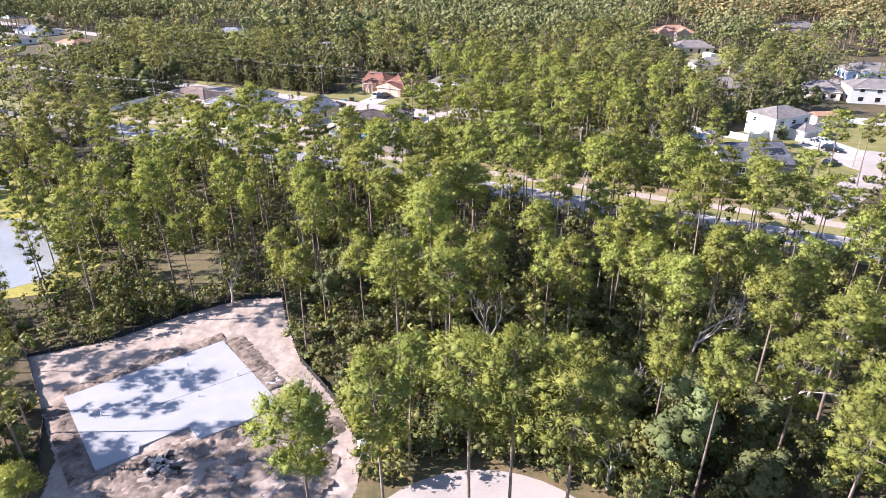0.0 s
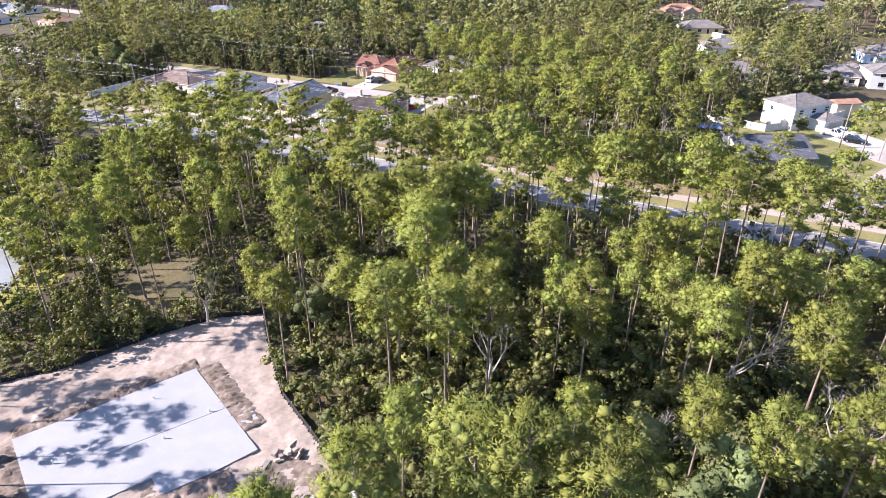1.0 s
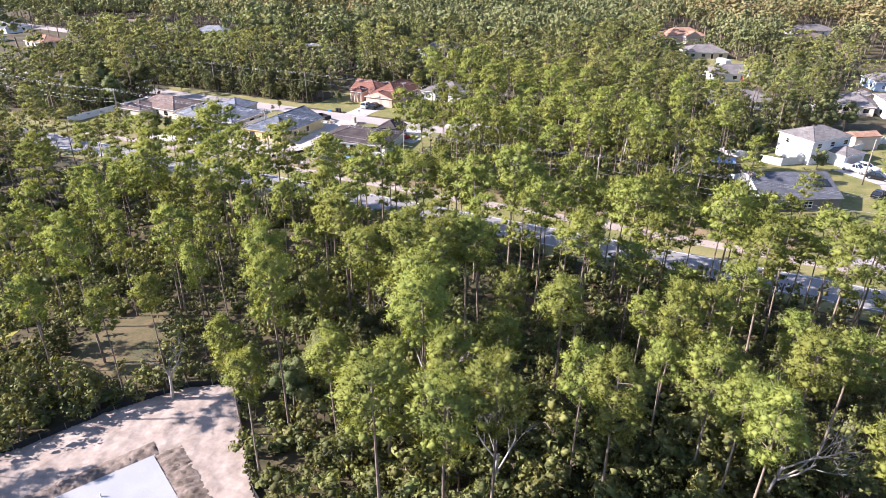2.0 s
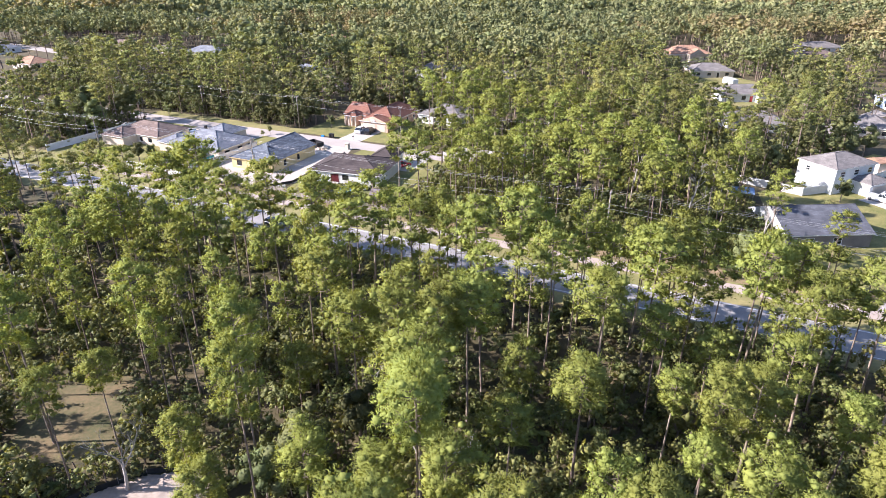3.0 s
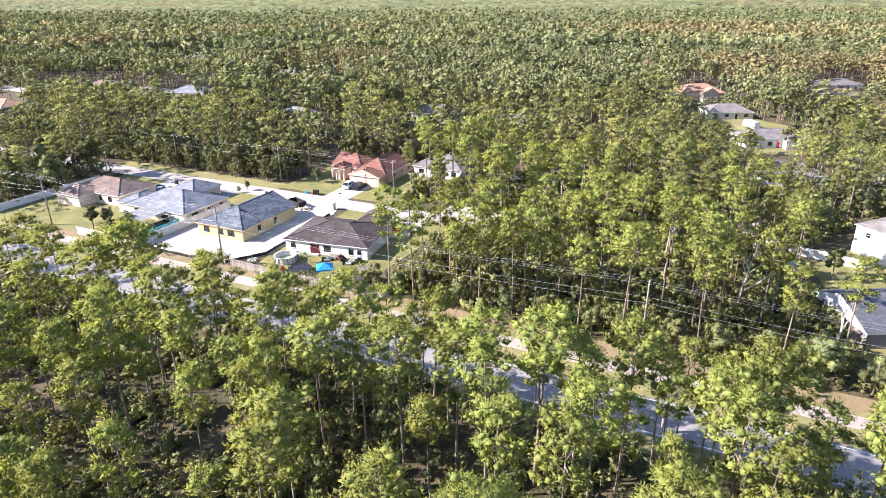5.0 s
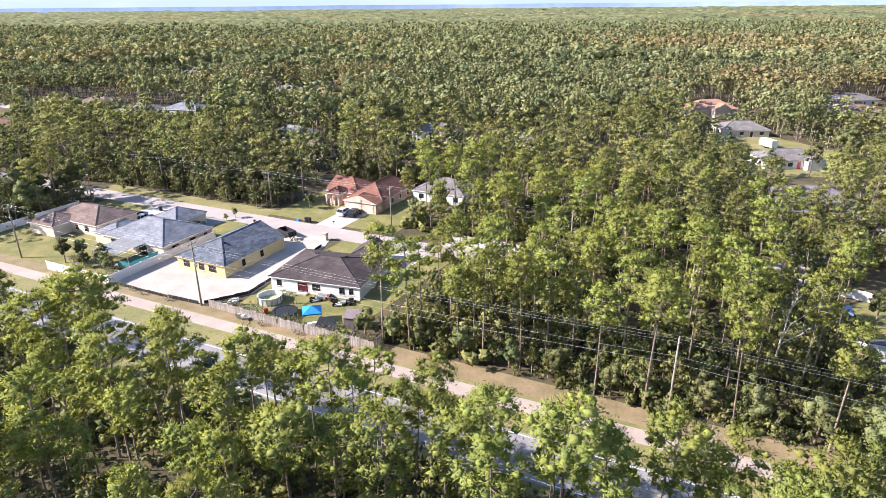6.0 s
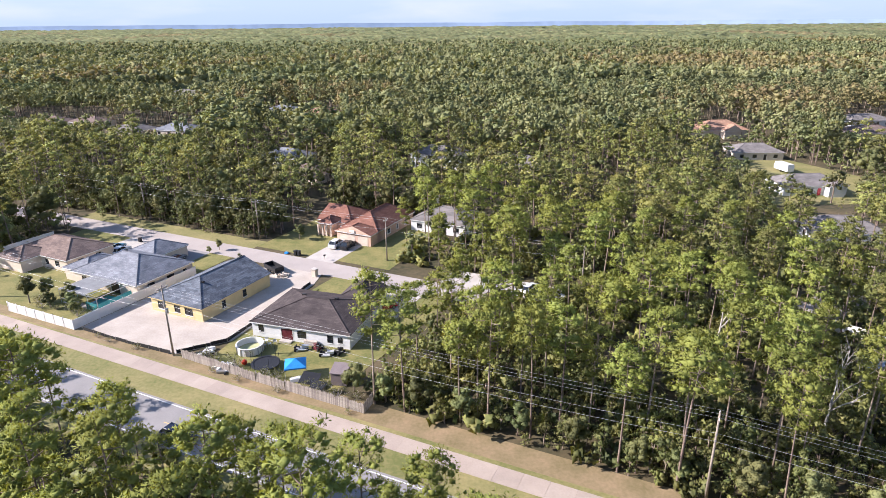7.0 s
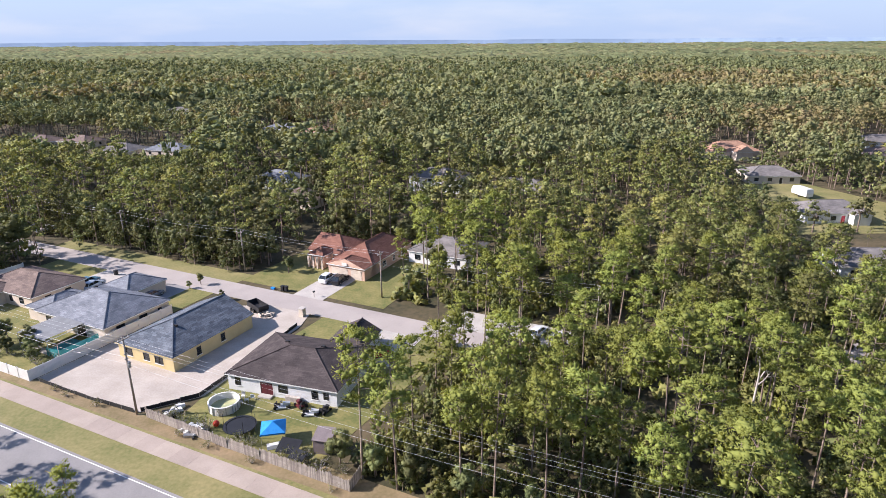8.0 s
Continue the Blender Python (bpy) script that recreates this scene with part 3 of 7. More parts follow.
def window(parent, side, w, h, trim, dims):
    """Frame, glass, bars and sill in an opening. side: (wall, x, z); walls run round the house from the front."""
    wall, x, z = side
    W, D = dims
    m = {"front": pose(x, 0, z), "right": pose(W, x, z, 0, 0, 90), "back": pose(W - x, D, z, 0, 0, 180), "left": pose(0, D - x, z, 0, 0, -90)}[wall]
    t = 0.07
    half = w > 1.5
    cols = [(t, w / 2 - 0.04), (w / 2 + 0.04, w - t)] if half else [(t, w - t)]
    holes = [(a, b, c, d) for a, b in cols for c, d in ((t, h / 2 - 0.03), (h / 2 + 0.03, h - t))]
    fr = wall_shape(w, h, 0.12, holes)
    fr.v = [(x_ - w / 2, y_ - 0.03, z_) for x_, y_, z_ in fr.v]
    ob = part("window", fr, trim, parent)
    ob.matrix_local = m
    part("pane", Shape().box(-w / 2 + t, w / 2 - t, 0.04, 0.055, t, h - t), PANE, ob)
    part("sill", Shape().box(-w / 2 - 0.08, w / 2 + 0.08, -0.10, -0.005, -0.1, -0.02), TRIM, ob)
    return ob


def door(parent, side, w, h, mat, dims, panels=1):
    wall, x, z = side
    W, D = dims
    m = {"front": pose(x, 0, z), "right": pose(W, x, z, 0, 0, 90), "back": pose(W - x, D, z, 0, 0, 180), "left": pose(0, D - x, z, 0, 0, -90)}[wall]
    sh = Shape().box(-w / 2, w / 2, 0.06, 0.12, 0, h)
    for k in range(panels):
        z0, z1 = h * k / panels + 0.06, h * (k + 1) / panels - 0.06
        for a in ((-w / 2 + 0.1, -0.05), (0.05, w / 2 - 0.1)):
            sh.box(*a, 0.03, 0.06, z0, z1)
    ob = part("door", sh, mat, parent)
    ob.matrix_local = m
    if panels == 1:
        part("handle", Shape().box(w / 2 - 0.22, w / 2 - 0.16, -0.01, 0.03, 0.95, 1.1), STEEL, ob)
    fr = Shape().box(-w / 2 - 0.1, -w / 2 - 0.004, -0.03, 0.1, 0, h + 0.1).box(w / 2 + 0.004, w / 2 + 0.1, -0.03, 0.1, 0, h + 0.1).box(-w / 2, w / 2, -0.03, 0.1, h + 0.005, h + 0.1)
    part("door_frame", fr, TRIM, ob)
    return ob


def house(label, m, W, D, wall_h, rise, wall_mat, roof_mat, along="x", gables=(), windows=(), doors=(), trim=DARKTRIM, wings=(), vents=0, over=0.32, fascia=TRIM, name="house", gable_mat=None):
    """A house with its front on local y = 0. windows: (wall, x, z, w, h); doors: (wall, x, w, h, material, panels); wings: (x0, x1, y0, y1, wall_h, rise, along, gables)."""
    ob = thing(name, label, "house", m)
    th = 0.2
    for wall, length, place in (("front", W, pose(0, 0, 0)), ("right", D - 2 * th, pose(W, th, 0, 0, 0, 90)), ("back", W, pose(W, D, 0, 0, 0, 180)), ("left", D - 2 * th, pose(0, D - th, 0, 0, 0, -90))):
        shift = 0 if wall in ("front", "back") else th
        holes = [(x - shift - w / 2, x - shift + w / 2, z, z + h) for wl, x, z, w, h in windows if wl == wall]
        holes += [(x - shift - w / 2, x - shift + w / 2, 0, h) for wl, x, w, h, _, _ in doors if wl == wall]
        part("wall", wall_shape(length, wall_h, th, holes), wall_mat, ob).matrix_local = place
    part("floor", Shape().box(0.2, W - 0.2, 0.2, D - 0.2, 0, 0.1), CONCRETE, ob)
    for wl, x, z, w, h in windows:
        window(ob, (wl, x, z), w, h, trim, (W, D))
    for wl, x, w, h, mat, panels in doors:
        door(ob, (wl, x, 0.0), w, h, mat, (W, D), panels)
    blocks = [(0, W, 0, D, wall_h, rise, along, gables)] + list(wings)
    for i, (x0, x1, y0, y1, h, r, al, ga) in enumerate(blocks):
        if i:
            body = Shape()
            for a in ((x0, x1, y0, y0 + th), (x0, x1, y1 - th, y1), (x0, x0 + th, y0 + th, y1 - th), (x1 - th, x1, y0 + th, y1 - th)):
                body.box(*a, 0, h)
            part("wall", body, wall_mat, ob)
        roof = part("roof", hip(x0, x1, y0, y1, h, r, over, al, ga), roof_mat, ob)
        part("ridge_cap", ridge_caps(x0, x1, y0, y1, h, r, over, al, ga), roof_mat, roof)
        f = Shape()
        o = over + 0.012
        f.box(x0 - o, x1 + o, y0 - o, y0 - over + 0.002, h - 0.03, h + 0.13).box(x0 - o, x1 + o, y1 + over - 0.002, y1 + o, h - 0.03, h + 0.13)
        f.box(x0 - o, x0 - over + 0.002, y0 - over + 0.003, y1 + over - 0.003, h - 0.03, h + 0.13).box(x1 + over - 0.002, x1 + o, y0 - over + 0.003, y1 + over - 0.003, h - 0.03, h + 0.13)
        part("fascia", f, fascia, roof)
        for e in ga:
            lo, hi, mid = (x0, x1, (y0 + y1) / 2) if al == "x" else (y0, y1, (x0 + x1) / 2)
            wd = ((y1 - y0) if al == "x" else (x1 - x0)) / 2 + over - 0.2
            c = lo - over - 0.02 if e == "lo" else hi + over + 0.02
            tri = [(-wd, 0.17), (wd, 0.17), (0, r * 0.95 + 0.16)]
            sh = Shape()
            ring = [[(c + d, mid + p, h + q) if al == "x" else (mid + p, c + d, h + q) for p, q in tri] for d in (-0.012, 0.012)]
            sh.loft(ring)
            part("gable", sh, gable_mat or wall_mat, roof)
    for k in range(vents):
        xx, yy = (W * (0.3 + 0.35 * k), D * 0.62) if along == "x" else (W * 0.62, D * (0.3 + 0.3 * k))
        frac = 1 - abs((yy - D / 2) / (D / 2 + over)) if along == "x" else 1 - abs((xx - W / 2) / (W / 2 + over))
        zz = wall_h + 0.16 + rise * frac
        part("roof_vent", Shape().box(xx - 0.3, xx + 0.3, yy - 0.2, yy + 0.2, zz - 0.1, zz + 0.22), DARKTRIM, ob)
    return ob


# new yellow house on its sand lot
yellow = house("unfinished yellow block house with slate-blue shingle roof", at(-66.4, 19.4), 11.9, 16.8, 2.45, 2.6, YELLOW, ROOF_SLATE, along="y", gables=("hi",),
               windows=[("front", 2.3, 0.75, 1.5, 1.25), ("front", 6.1, 0.75, 1.3, 1.25), ("front", 8.8, 0.75, 1.8, 1.25), ("right", 4.9, 0.7, 0.9, 1.35), ("right", 10.0, 0.7, 0.9, 1.35)], fascia=YELLOW, vents=1)
white_m = pose(-31.4, 166.0, 0, 0, 0, -16.5)
white = house("white single-storey house with dark brown shingle roof", white_m, 17.0, 13.0, 2.45, 2.1, WHITEPAINT, ROOF_DARK, along="x",
              windows=[("front", 1.6, 0.9, 0.95, 1.25), ("front", 8.8, 0.8, 1.5, 1.2), ("front", 13.7, 0.7, 1.0, 1.3), ("front", 15.4, 0.9, 0.8, 1.1), ("left", 5.0, 0.8, 1.2, 1.2)],
              doors=[("front", 6.2, 2.0, 2.05, REDDOOR, 1)], wings=[(9.5, 15.5, 12.0, 18.5, 2.45, 1.7, "y", ("hi",))], vents=2)
blue = house("beige house with grey-blue hip roof and lanai", at(-90.0, 21.6), 17.4, 13.0, 2.5, 2.85, BEIGE, ROOF_BLUE, along="x",
             windows=[("right", 3.0, 0.7, 1.6, 1.3), ("right", 7.5, 0.7, 1.6, 1.3), ("right", 11.0, 0.9, 0.8, 1.0), ("front", 3.0, 0.8, 1.4, 1.2)],
             doors=[("front", 11.5, 2.4, 2.05, DARKTRIM, 1)], wings=[(0.5, 8.5, 11.5, 20.0, 2.5, 1.9, "y", ()), (-3.5, 3.0, 0.6, 9.0, 2.4, 1.5, "y", ())], vents=1)
brown = house("cream house with brown hip roof", at(-112.5, 24.6), 16.2, 10.6, 2.5, 2.3, CREAM, ROOF_BROWN, along="x",
              windows=[("front", 13.0, 0.8, 1.3, 1.2), ("front", 9.8, 0.8, 0.9, 1.2), ("right", 3.0, 0.8, 1.2, 1.2), ("right", 7.0, 0.8, 1.2, 1.2)], wings=[(0.0, 8.0, -4.2, 3.0, 2.5, 1.7, "y", ())])
red = house("peach stucco house with terracotta shingle roof", at(-58.0, 65.6), 9.5, 17.0, 2.6, 2.9, PEACH, ROOF_RED, along="y",
            windows=[("right", 5.0, 0.8, 1.4, 1.2), ("right", 9.0, 0.8, 1.0, 1.2), ("right", 13.0, 0.8, 1.4, 1.2)],
            wings=[(0.6, 9.5, -3.0, 1.5, 2.6, 1.7, "y", ("lo",)), (-8.6, 1.0, 2.6, 13.0, 2.6, 2.5, "x", ("lo",)), (-6.2, -2.6, -0.4, 4.0, 2.9, 1.2, "y", ())], trim=TRIM)
garage = part("garage_door", Shape().box(1.4, 5.4, -3.06, -3.0, 0, 2.1), CREAM, red, "cream sectional garage door")
for k in range(1, 4):
    part("groove", Shape().box(1.4, 5.4, -3.075, -3.058, 0.52 * k - 0.02, 0.52 * k + 0.02), BEIGE, garage)
garage = part("garage_door", Shape().box(6.2, 8.8, -3.06, -3.0, 0, 2.1), CREAM, red, "cream sectional garage door")
for k in range(1, 4):
    part("groove", Shape().box(6.2, 8.8, -3.075, -3.058, 0.52 * k - 0.02, 0.52 * k + 0.02), BEIGE, garage)
part("gable_vent", Shape().box(4.4, 5.6, -3.53, -3.46, 2.95, 3.5), TRIM, red)
for x in (-6.2, -4.9, -3.9, -2.6):
    part("porch_column", Shape().box(x - 0.18, x + 0.18, -1.0, -0.64, 0, 2.6), CREAM, red)

# right-hand neighbours
two_m = pose(80.6, 156.4, 0, 0, 0, 23.3)
two = house("white two-storey house with grey hip roof", two_m, 12.0, 9.0, 5.4, 1.9, WHITEPAINT, ROOF_GREY, along="x",
            windows=[("front", 2.2, 0.7, 1.6, 1.4), ("front", 2.2, 3.6, 1.5, 1.2), ("front", 6.4, 3.6, 1.4, 1.2), ("front", 10.6, 3.6, 1.4, 1.2), ("left", 2.5, 3.6, 1.0, 1.0), ("right", 4.0, 3.6, 1.3, 1.2)],
            wings=[(5.6, 12.0, -4.2, 1.0, 2.6, 1.2, "y", ())], trim=TRIM)
garage = part("garage_door", Shape().box(6.6, 11.2, -4.26, -4.2, 0, 2.1), CREAM, two, "cream garage door")
dark = house("house with grey-brown walls, white gables and large charcoal roof", pose(57.8, 129.6, 0, 0, 0, 3.0), 15.0, 13.0, 2.5, 2.9, DARKWALL, ROOF_CHARCOAL, along="x", gables=("lo", "hi"), gable_mat=WHITEPAINT,
             windows=[("front", 4.0, 0.7, 1.6, 1.3), ("front", 9.0, 0.7, 1.6, 1.3), ("left", 4.0, 0.7, 1.2, 1.3)], vents=1, trim=TRIM)
for i in range(2):
    sp = part("solar_panel", Shape().box(0, 1.65, 0, 2.0, 0, 0.06), PANE, dark, "dark blue solar panel")
    sp.matrix_local = pose(10.8 + 1.75 * i, 2.4, 3.92, 23.0, 0, 0)


def plain_house(label, x, y, turn, W, D, wall_mat, roof_mat, h=2.6, rise=2.4, wings=(), gables=(), doors=()):
    wn_ = [("front", W * f, 0.8, 1.4, 1.2) for f in (0.16, 0.42, 0.84)] + [("right", D * f, 0.8, 1.2, 1.2) for f in (0.3, 0.7)] + [("left", D * f, 0.8, 1.2, 1.2) for f in (0.3, 0.7)]
    if h > 4:
        wn_ += [("front", W * f, 3.5, 1.3, 1.2) for f in (0.16, 0.42, 0.84)]
    return house(label, pose(x, y, 0, 0, 0, turn), W, D, h, rise, wall_mat, roof_mat, windows=wn_, trim=DARKTRIM, wings=wings, gables=gables, doors=doors or [("front", W * 0.63, 1.0, 2.05, DARKTRIM, 1)])


plain_house("tan stucco house with terracotta roof and arched porch", 105.5, 338, 5, 20, 13, CREAM, ROOF_TAN, 3.0, 3.4, wings=[(8, 15, -4, 3, 3.4, 2.4, "y", ("lo",)), (-5, 1, 1, 10, 2.8, 2.0, "x", ())])
plain_house("grey-roofed house beside a pale street", 100.5, 295, -3, 17, 11, BEIGE, ROOF_GREY)
plain_house("white house with grey roof and red door", 94, 247.5, 2, 18, 10.5, WHITEPAINT, ROOF_GREY, wings=[(11.5, 16.0, -2.4, 2, 2.6, 1.3, "y", ("lo",))], doors=[("front", 10.2, 1.1, 2.1, car_paint("red_door_paint", (0.45, 0.02, 0.05)), 1)])
plain_house("pale house with grey roof under trees", 80, 208, -6, 16, 11, WHITEPAINT, ROOF_GREY)
plain_house("grey gable-roofed house behind hedges", 111, 205.5, -30, 12, 10, BEIGE, ROOF_GREY)
plain_house("pale blue house with tan gable roof", 142.4, 233, -8, 17, 11, BLUEWALL, ROOF_GREY, gables=("hi",), wings=[(3, 9, -3, 2, 2.6, 1.6, "y", ("lo",))], h=3.0)
plain_house("white two-storey house with grey roof", 123, 197, -14, 18, 11, WHITEPAINT, ROOF_GREY, h=4.6, rise=2.0)
plain_house("white house with pale grey roof and chimney", -9, 219, -25, 14, 12, WHITEPAINT, ROOF_GREY)
plain_house("white house glimpsed between pines", -66, 292, -25, 16, 11, WHITEPAINT, ROOF_BLUE, h=3.2)
plain_house("brown-roofed house glimpsed between pines", -52, 268, -25, 13, 10, CREAM, ROOF_BROWN)
plain_house("white house glimpsed between trunks", -13, 287, -20, 17, 11, WHITEPAINT, ROOF_GREY, h=4.6)
plain_house("grey-roofed house glimpsed between trunks", 12, 279, -15, 19, 11, BEIGE, ROOF_GREY)
plain_house("grey-roofed house among distant trees", -151, 354, -20, 16, 12, BEIGE, ROOF_GREY)
plain_house("grey-roofed house among distant trees", -131, 353, -15, 19, 12, CREAM, ROOF_BLUE)
plain_house("white house among distant trees", -180, 482, -10, 26, 14, WHITEPAINT, ROOF_GREY, h=4.4)
plain_house("blue-roofed house among distant trees", -98, 416, -20, 17, 11, WHITEPAINT, ROOF_BLUE)
plain_house("peach house among distant trees", -75, 405, -20, 15, 11, PEACH, ROOF_TAN)
plain_house("brown-roofed house among distant trees", -205, 380, -20, 20, 12, BEIGE, ROOF_BROWN)
plain_house("brown-roofed house among distant trees", -184, 378, -20, 18, 12, CREAM, ROOF_BROWN)
plain_house("grey-roofed house beside a distant street", -243, 338, -30, 24, 13, WHITEPAINT, ROOF_GREY)
plain_house("blue-grey roofed house beside a distant street", -250, 372, -30, 22, 13, WHITEPAINT, ROOF_BLUE)
plain_house("white house beside a distant street", -330, 470, -30, 24, 13, WHITEPAINT, ROOF_BLUE)
plain_house("pink-roofed house among distant trees", -196, 320, -30, 15, 11, CREAM, ROOF_TAN)
plain_house("white house at the edge of woods", 182, 362, 10, 22, 13, WHITEPAINT, ROOF_GREY)
plain_house("cream house with brown roof among trees", 165, 330, 10, 20, 12, CREAM, ROOF_BROWN)

# right-hand streets and yards
solid("right_street", Shape().prism([(60, 108.5), (104, 145), (150, 200), (156, 196), (108, 140), (66, 104)], -0.1, 0.05), STREET, "pale residential street on the far side", "road", "structure")
solid("right_lawn", Shape().prism([(55, 122), (66, 112), (128, 168), (108, 186), (66, 158)], -0.1, 0.032), GRASS, "bright mown lawn beside the white house", "lawn", "structure")
solid("right_driveway", Shape().prism([(84.6, 153.4), (95, 157.5), (99, 145.5), (91, 140)], -0.1, 0.06), CONCRETE, "pale concrete driveway with parked cars", "driveway", "structure")
solid("cul_de_sac", Shape().prism([(97 + 9.5 * math.cos(a * math.pi / 16), 138.5 + 9.5 * math.sin(a * math.pi / 16)) for a in range(32)], -0.1, 0.054), STREET, "pale round end of the residential street", "road", "structure")
solid("far_street", Shape().prism([(60, 176), (140, 236), (140, 229), (64, 170)], -0.1, 0.05), STREET, "pale street behind the far houses", "road", "structure")
solid("far_lawn", Shape().prism([(86, 238), (118, 239), (130, 268), (118, 298), (96, 294)], -0.1, 0.03), VERGE, "dry lawn round distant houses", "lawn", "structure")
solid("far_left_street", Shape().prism([(-320, 440), (-180, 352), (-178, 360), (-318, 450)], -0.1, 0.05), STREET, "pale street between distant houses", "road", "structure")


# ---- fences ----
def vinyl_fence(pts, group, h=1.8, bay=2.4):
    ob = thing("vinyl_fence", "white vinyl privacy fence with capped posts", "fence", pose(0, 0, 0), group)
    for a, b in zip(pts, pts[1:]):
        a, b = Vector(a), Vector(b)
        k = max(1, round((b - a).length / bay))
        step = (b - a).length / k
        ang = math.degrees(math.atan2(b.y - a.y, b.x - a.x))
        rows_ = []
        xs_ = [0.066 + (step - 0.132) * q / 24 for q in range(25)]
        for q, x in enumerate(xs_):
            d = 0.022 if q % 2 else 0.014
            rows_.append([(x, -d, 0.05), (x, -d, h - 0.16), (x, -0.036, h - 0.15), (x, -0.036, h - 0.02), (x, 0.036, h - 0.02), (x, 0.036, h - 0.15), (x, d, h - 0.16), (x, d, 0.05)])
        panel = Shape().loft(rows_).mesh("panel", VINYL)
        post = Shape().box(-0.065, 0.065, -0.065, 0.065, 0, h + 0.06).loft([[(-0.085, -0.085, h + 0.06), (0.085, -0.085, h + 0.06), (0.085, 0.085, h + 0.06), (-0.085, 0.085, h + 0.06)], [(-0.01, -0.01, h + 0.15), (0.01, -0.01, h + 0.15), (0.01, 0.01, h + 0.15), (-0.01, 0.01, h + 0.15)]]).mesh("post", VINYL)
        for i in range(k + 1):
            c = a + (b - a) * i / k
            part("post", post, VINYL, ob).matrix_local = pose(c.x, c.y, 0, 0, 0, ang)
            if i < k:
                part("panel", panel, VINYL, ob).matrix_local = pose(c.x, c.y, 0, 0, 0, ang)
    return ob


vinyl_fence([P(-89, 8.4), P(-71.9, 8.5), P(-71.9, 34.5)], "white fences by the road")
vinyl_fence([P(-119.2, 9.0), P(-119.2, 37)], "white fences by the road")
vinyl_fence([(61, 167), (69.3, 160.2), (74.2, 155.8), (80.2, 157.6)], "white fences by the two-storey house")
vinyl_fence([(93.5, 164), (107.5, 173), (130, 166)], "white fences by the two-storey house")


PICKETS = []
for h in (1.5, 1.58, 1.64, 1.7):
    w = 0.135
    PICKETS.append(Shape().loft([[(0, -0.01, 0.03), (w, -0.01, 0.03), (w, 0.01, 0.03), (0, 0.01, 0.03)], [(0, -0.01, h - 0.06), (w, -0.01, h - 0.06), (w, 0.01, h - 0.06), (0, 0.01, h - 0.06)], [(0.04, -0.01, h), (w - 0.04, -0.01, h), (w - 0.04, 0.01, h), (0.04, 0.01, h)]]).mesh("picket", OLDWOOD))


def wood_fence(pts):
    """Weathered board panels, leaning a little, between posts."""
    ob = thing("wood_fence", "weathered grey wooden stockade fence, leaning in places", "fence", pose(0, 0, 0))
    for a, b in zip(pts, pts[1:]):
        a, b = Vector(a), Vector(b)
        k = max(1, round((b - a).length / 2.4))
        step = (b - a).length / k
        ang = math.degrees(math.atan2(b.y - a.y, b.x - a.x))
        for i in range(k):
            c = a + (b - a) * i / k
            place = pose(c.x, c.y, 0, random.uniform(-5, 5), random.uniform(-1.2, 1.2), ang)
            for zr in (0.35, 1.2):
                part("rail", Shape().box(0, step, 0.012, 0.05, zr, zr + 0.09), OLDWOOD, ob).matrix_local = place
            for j in range(16):
                part("picket", PICKETS[random.randrange(4)], OLDWOOD, ob).matrix_local = place @ pose(step * j / 16 + 0.008, 0, 0)
            part("post", Shape().box(-0.045, 0.045, 0.055, 0.145, 0, 1.65), OLDWOOD, ob).matrix_local = pose(c.x, c.y, 0, 0, 0, ang)
    return ob


wood_fence([P(-48.6, 9.4), P(-34, 8.9), P(-16.2, 8.9)])
wood_fence([P(-16.2, 8.9), P(-16.6, 14)])


# ---- poles and wires ----
def utility_pole(label, m, h=11.0, arms=True, group=""):
    ob = thing("utility_pole", label, "utility pole", m, group)
    part("shaft", Shape().tube((0, 0, 0), (0, 0, h), 0.16, 0.10, 10), POLEWOOD, ob, smooth=True)
    if arms:
        arm = part("crossarm", Shape().box(-0.08, 0.08, -0.9, 0.9, h - 0.55, h - 0.42), POLEWOOD, ob)
        for y in (-0.75, 0.0, 0.75):
            part("insulator", Shape().tube((0, y, h - 0.42), (0, y, h - 0.2), 0.05, 0.03, 6), TRIM, arm)
        for zz in (h - 2.6, h - 3.3):
            part("cable_bracket", Shape().box(-0.06, 0.06, -0.24, 0.24, zz, zz + 0.16), STEEL, ob)
    else:
        part("pole_top_insulator", Shape().tube((0, 0, h), (0, 0, h + 0.25), 0.06, 0.03, 6), TRIM, ob)
    return ob


POLES = [(-150, 10.4), (-99.6, 10.0), (-50.3, 9.3), (24.3, 10.7), (84, 10.7), (150, 10.7)]
for i, (s, n_) in enumerate(POLES):
    p = utility_pole("weathered wooden utility pole with crossarm beside the footpath", at(s, n_), 11.0 if i != 2 else 11.6, group="poles along the main road")
    if i == 2:
        part("transformer", Shape().tube((0.3, 0, 7.2), (0.3, 0, 8.0), 0.22, 0.22, 10), STEEL, p, "grey metal meter can")


def wire(a, b, sag, r=0.016):
    cu = bpy.data.curves.new("wire", "CURVE")
    cu.dimensions, cu.bevel_depth, cu.bevel_resolution = "3D", r, 0
    sp = cu.splines.new("POLY")
    sp.points.add(16)
    a, b = Vector(a), Vector(b)
    for i, pt in enumerate(sp.points):
        f = i / 16
        q = a.lerp(b, f)
        pt.co = (q.x, q.y, q.z - sag * 4 * f * (1 - f), 1)
    cu.materials.append(WIRE)
    return cu


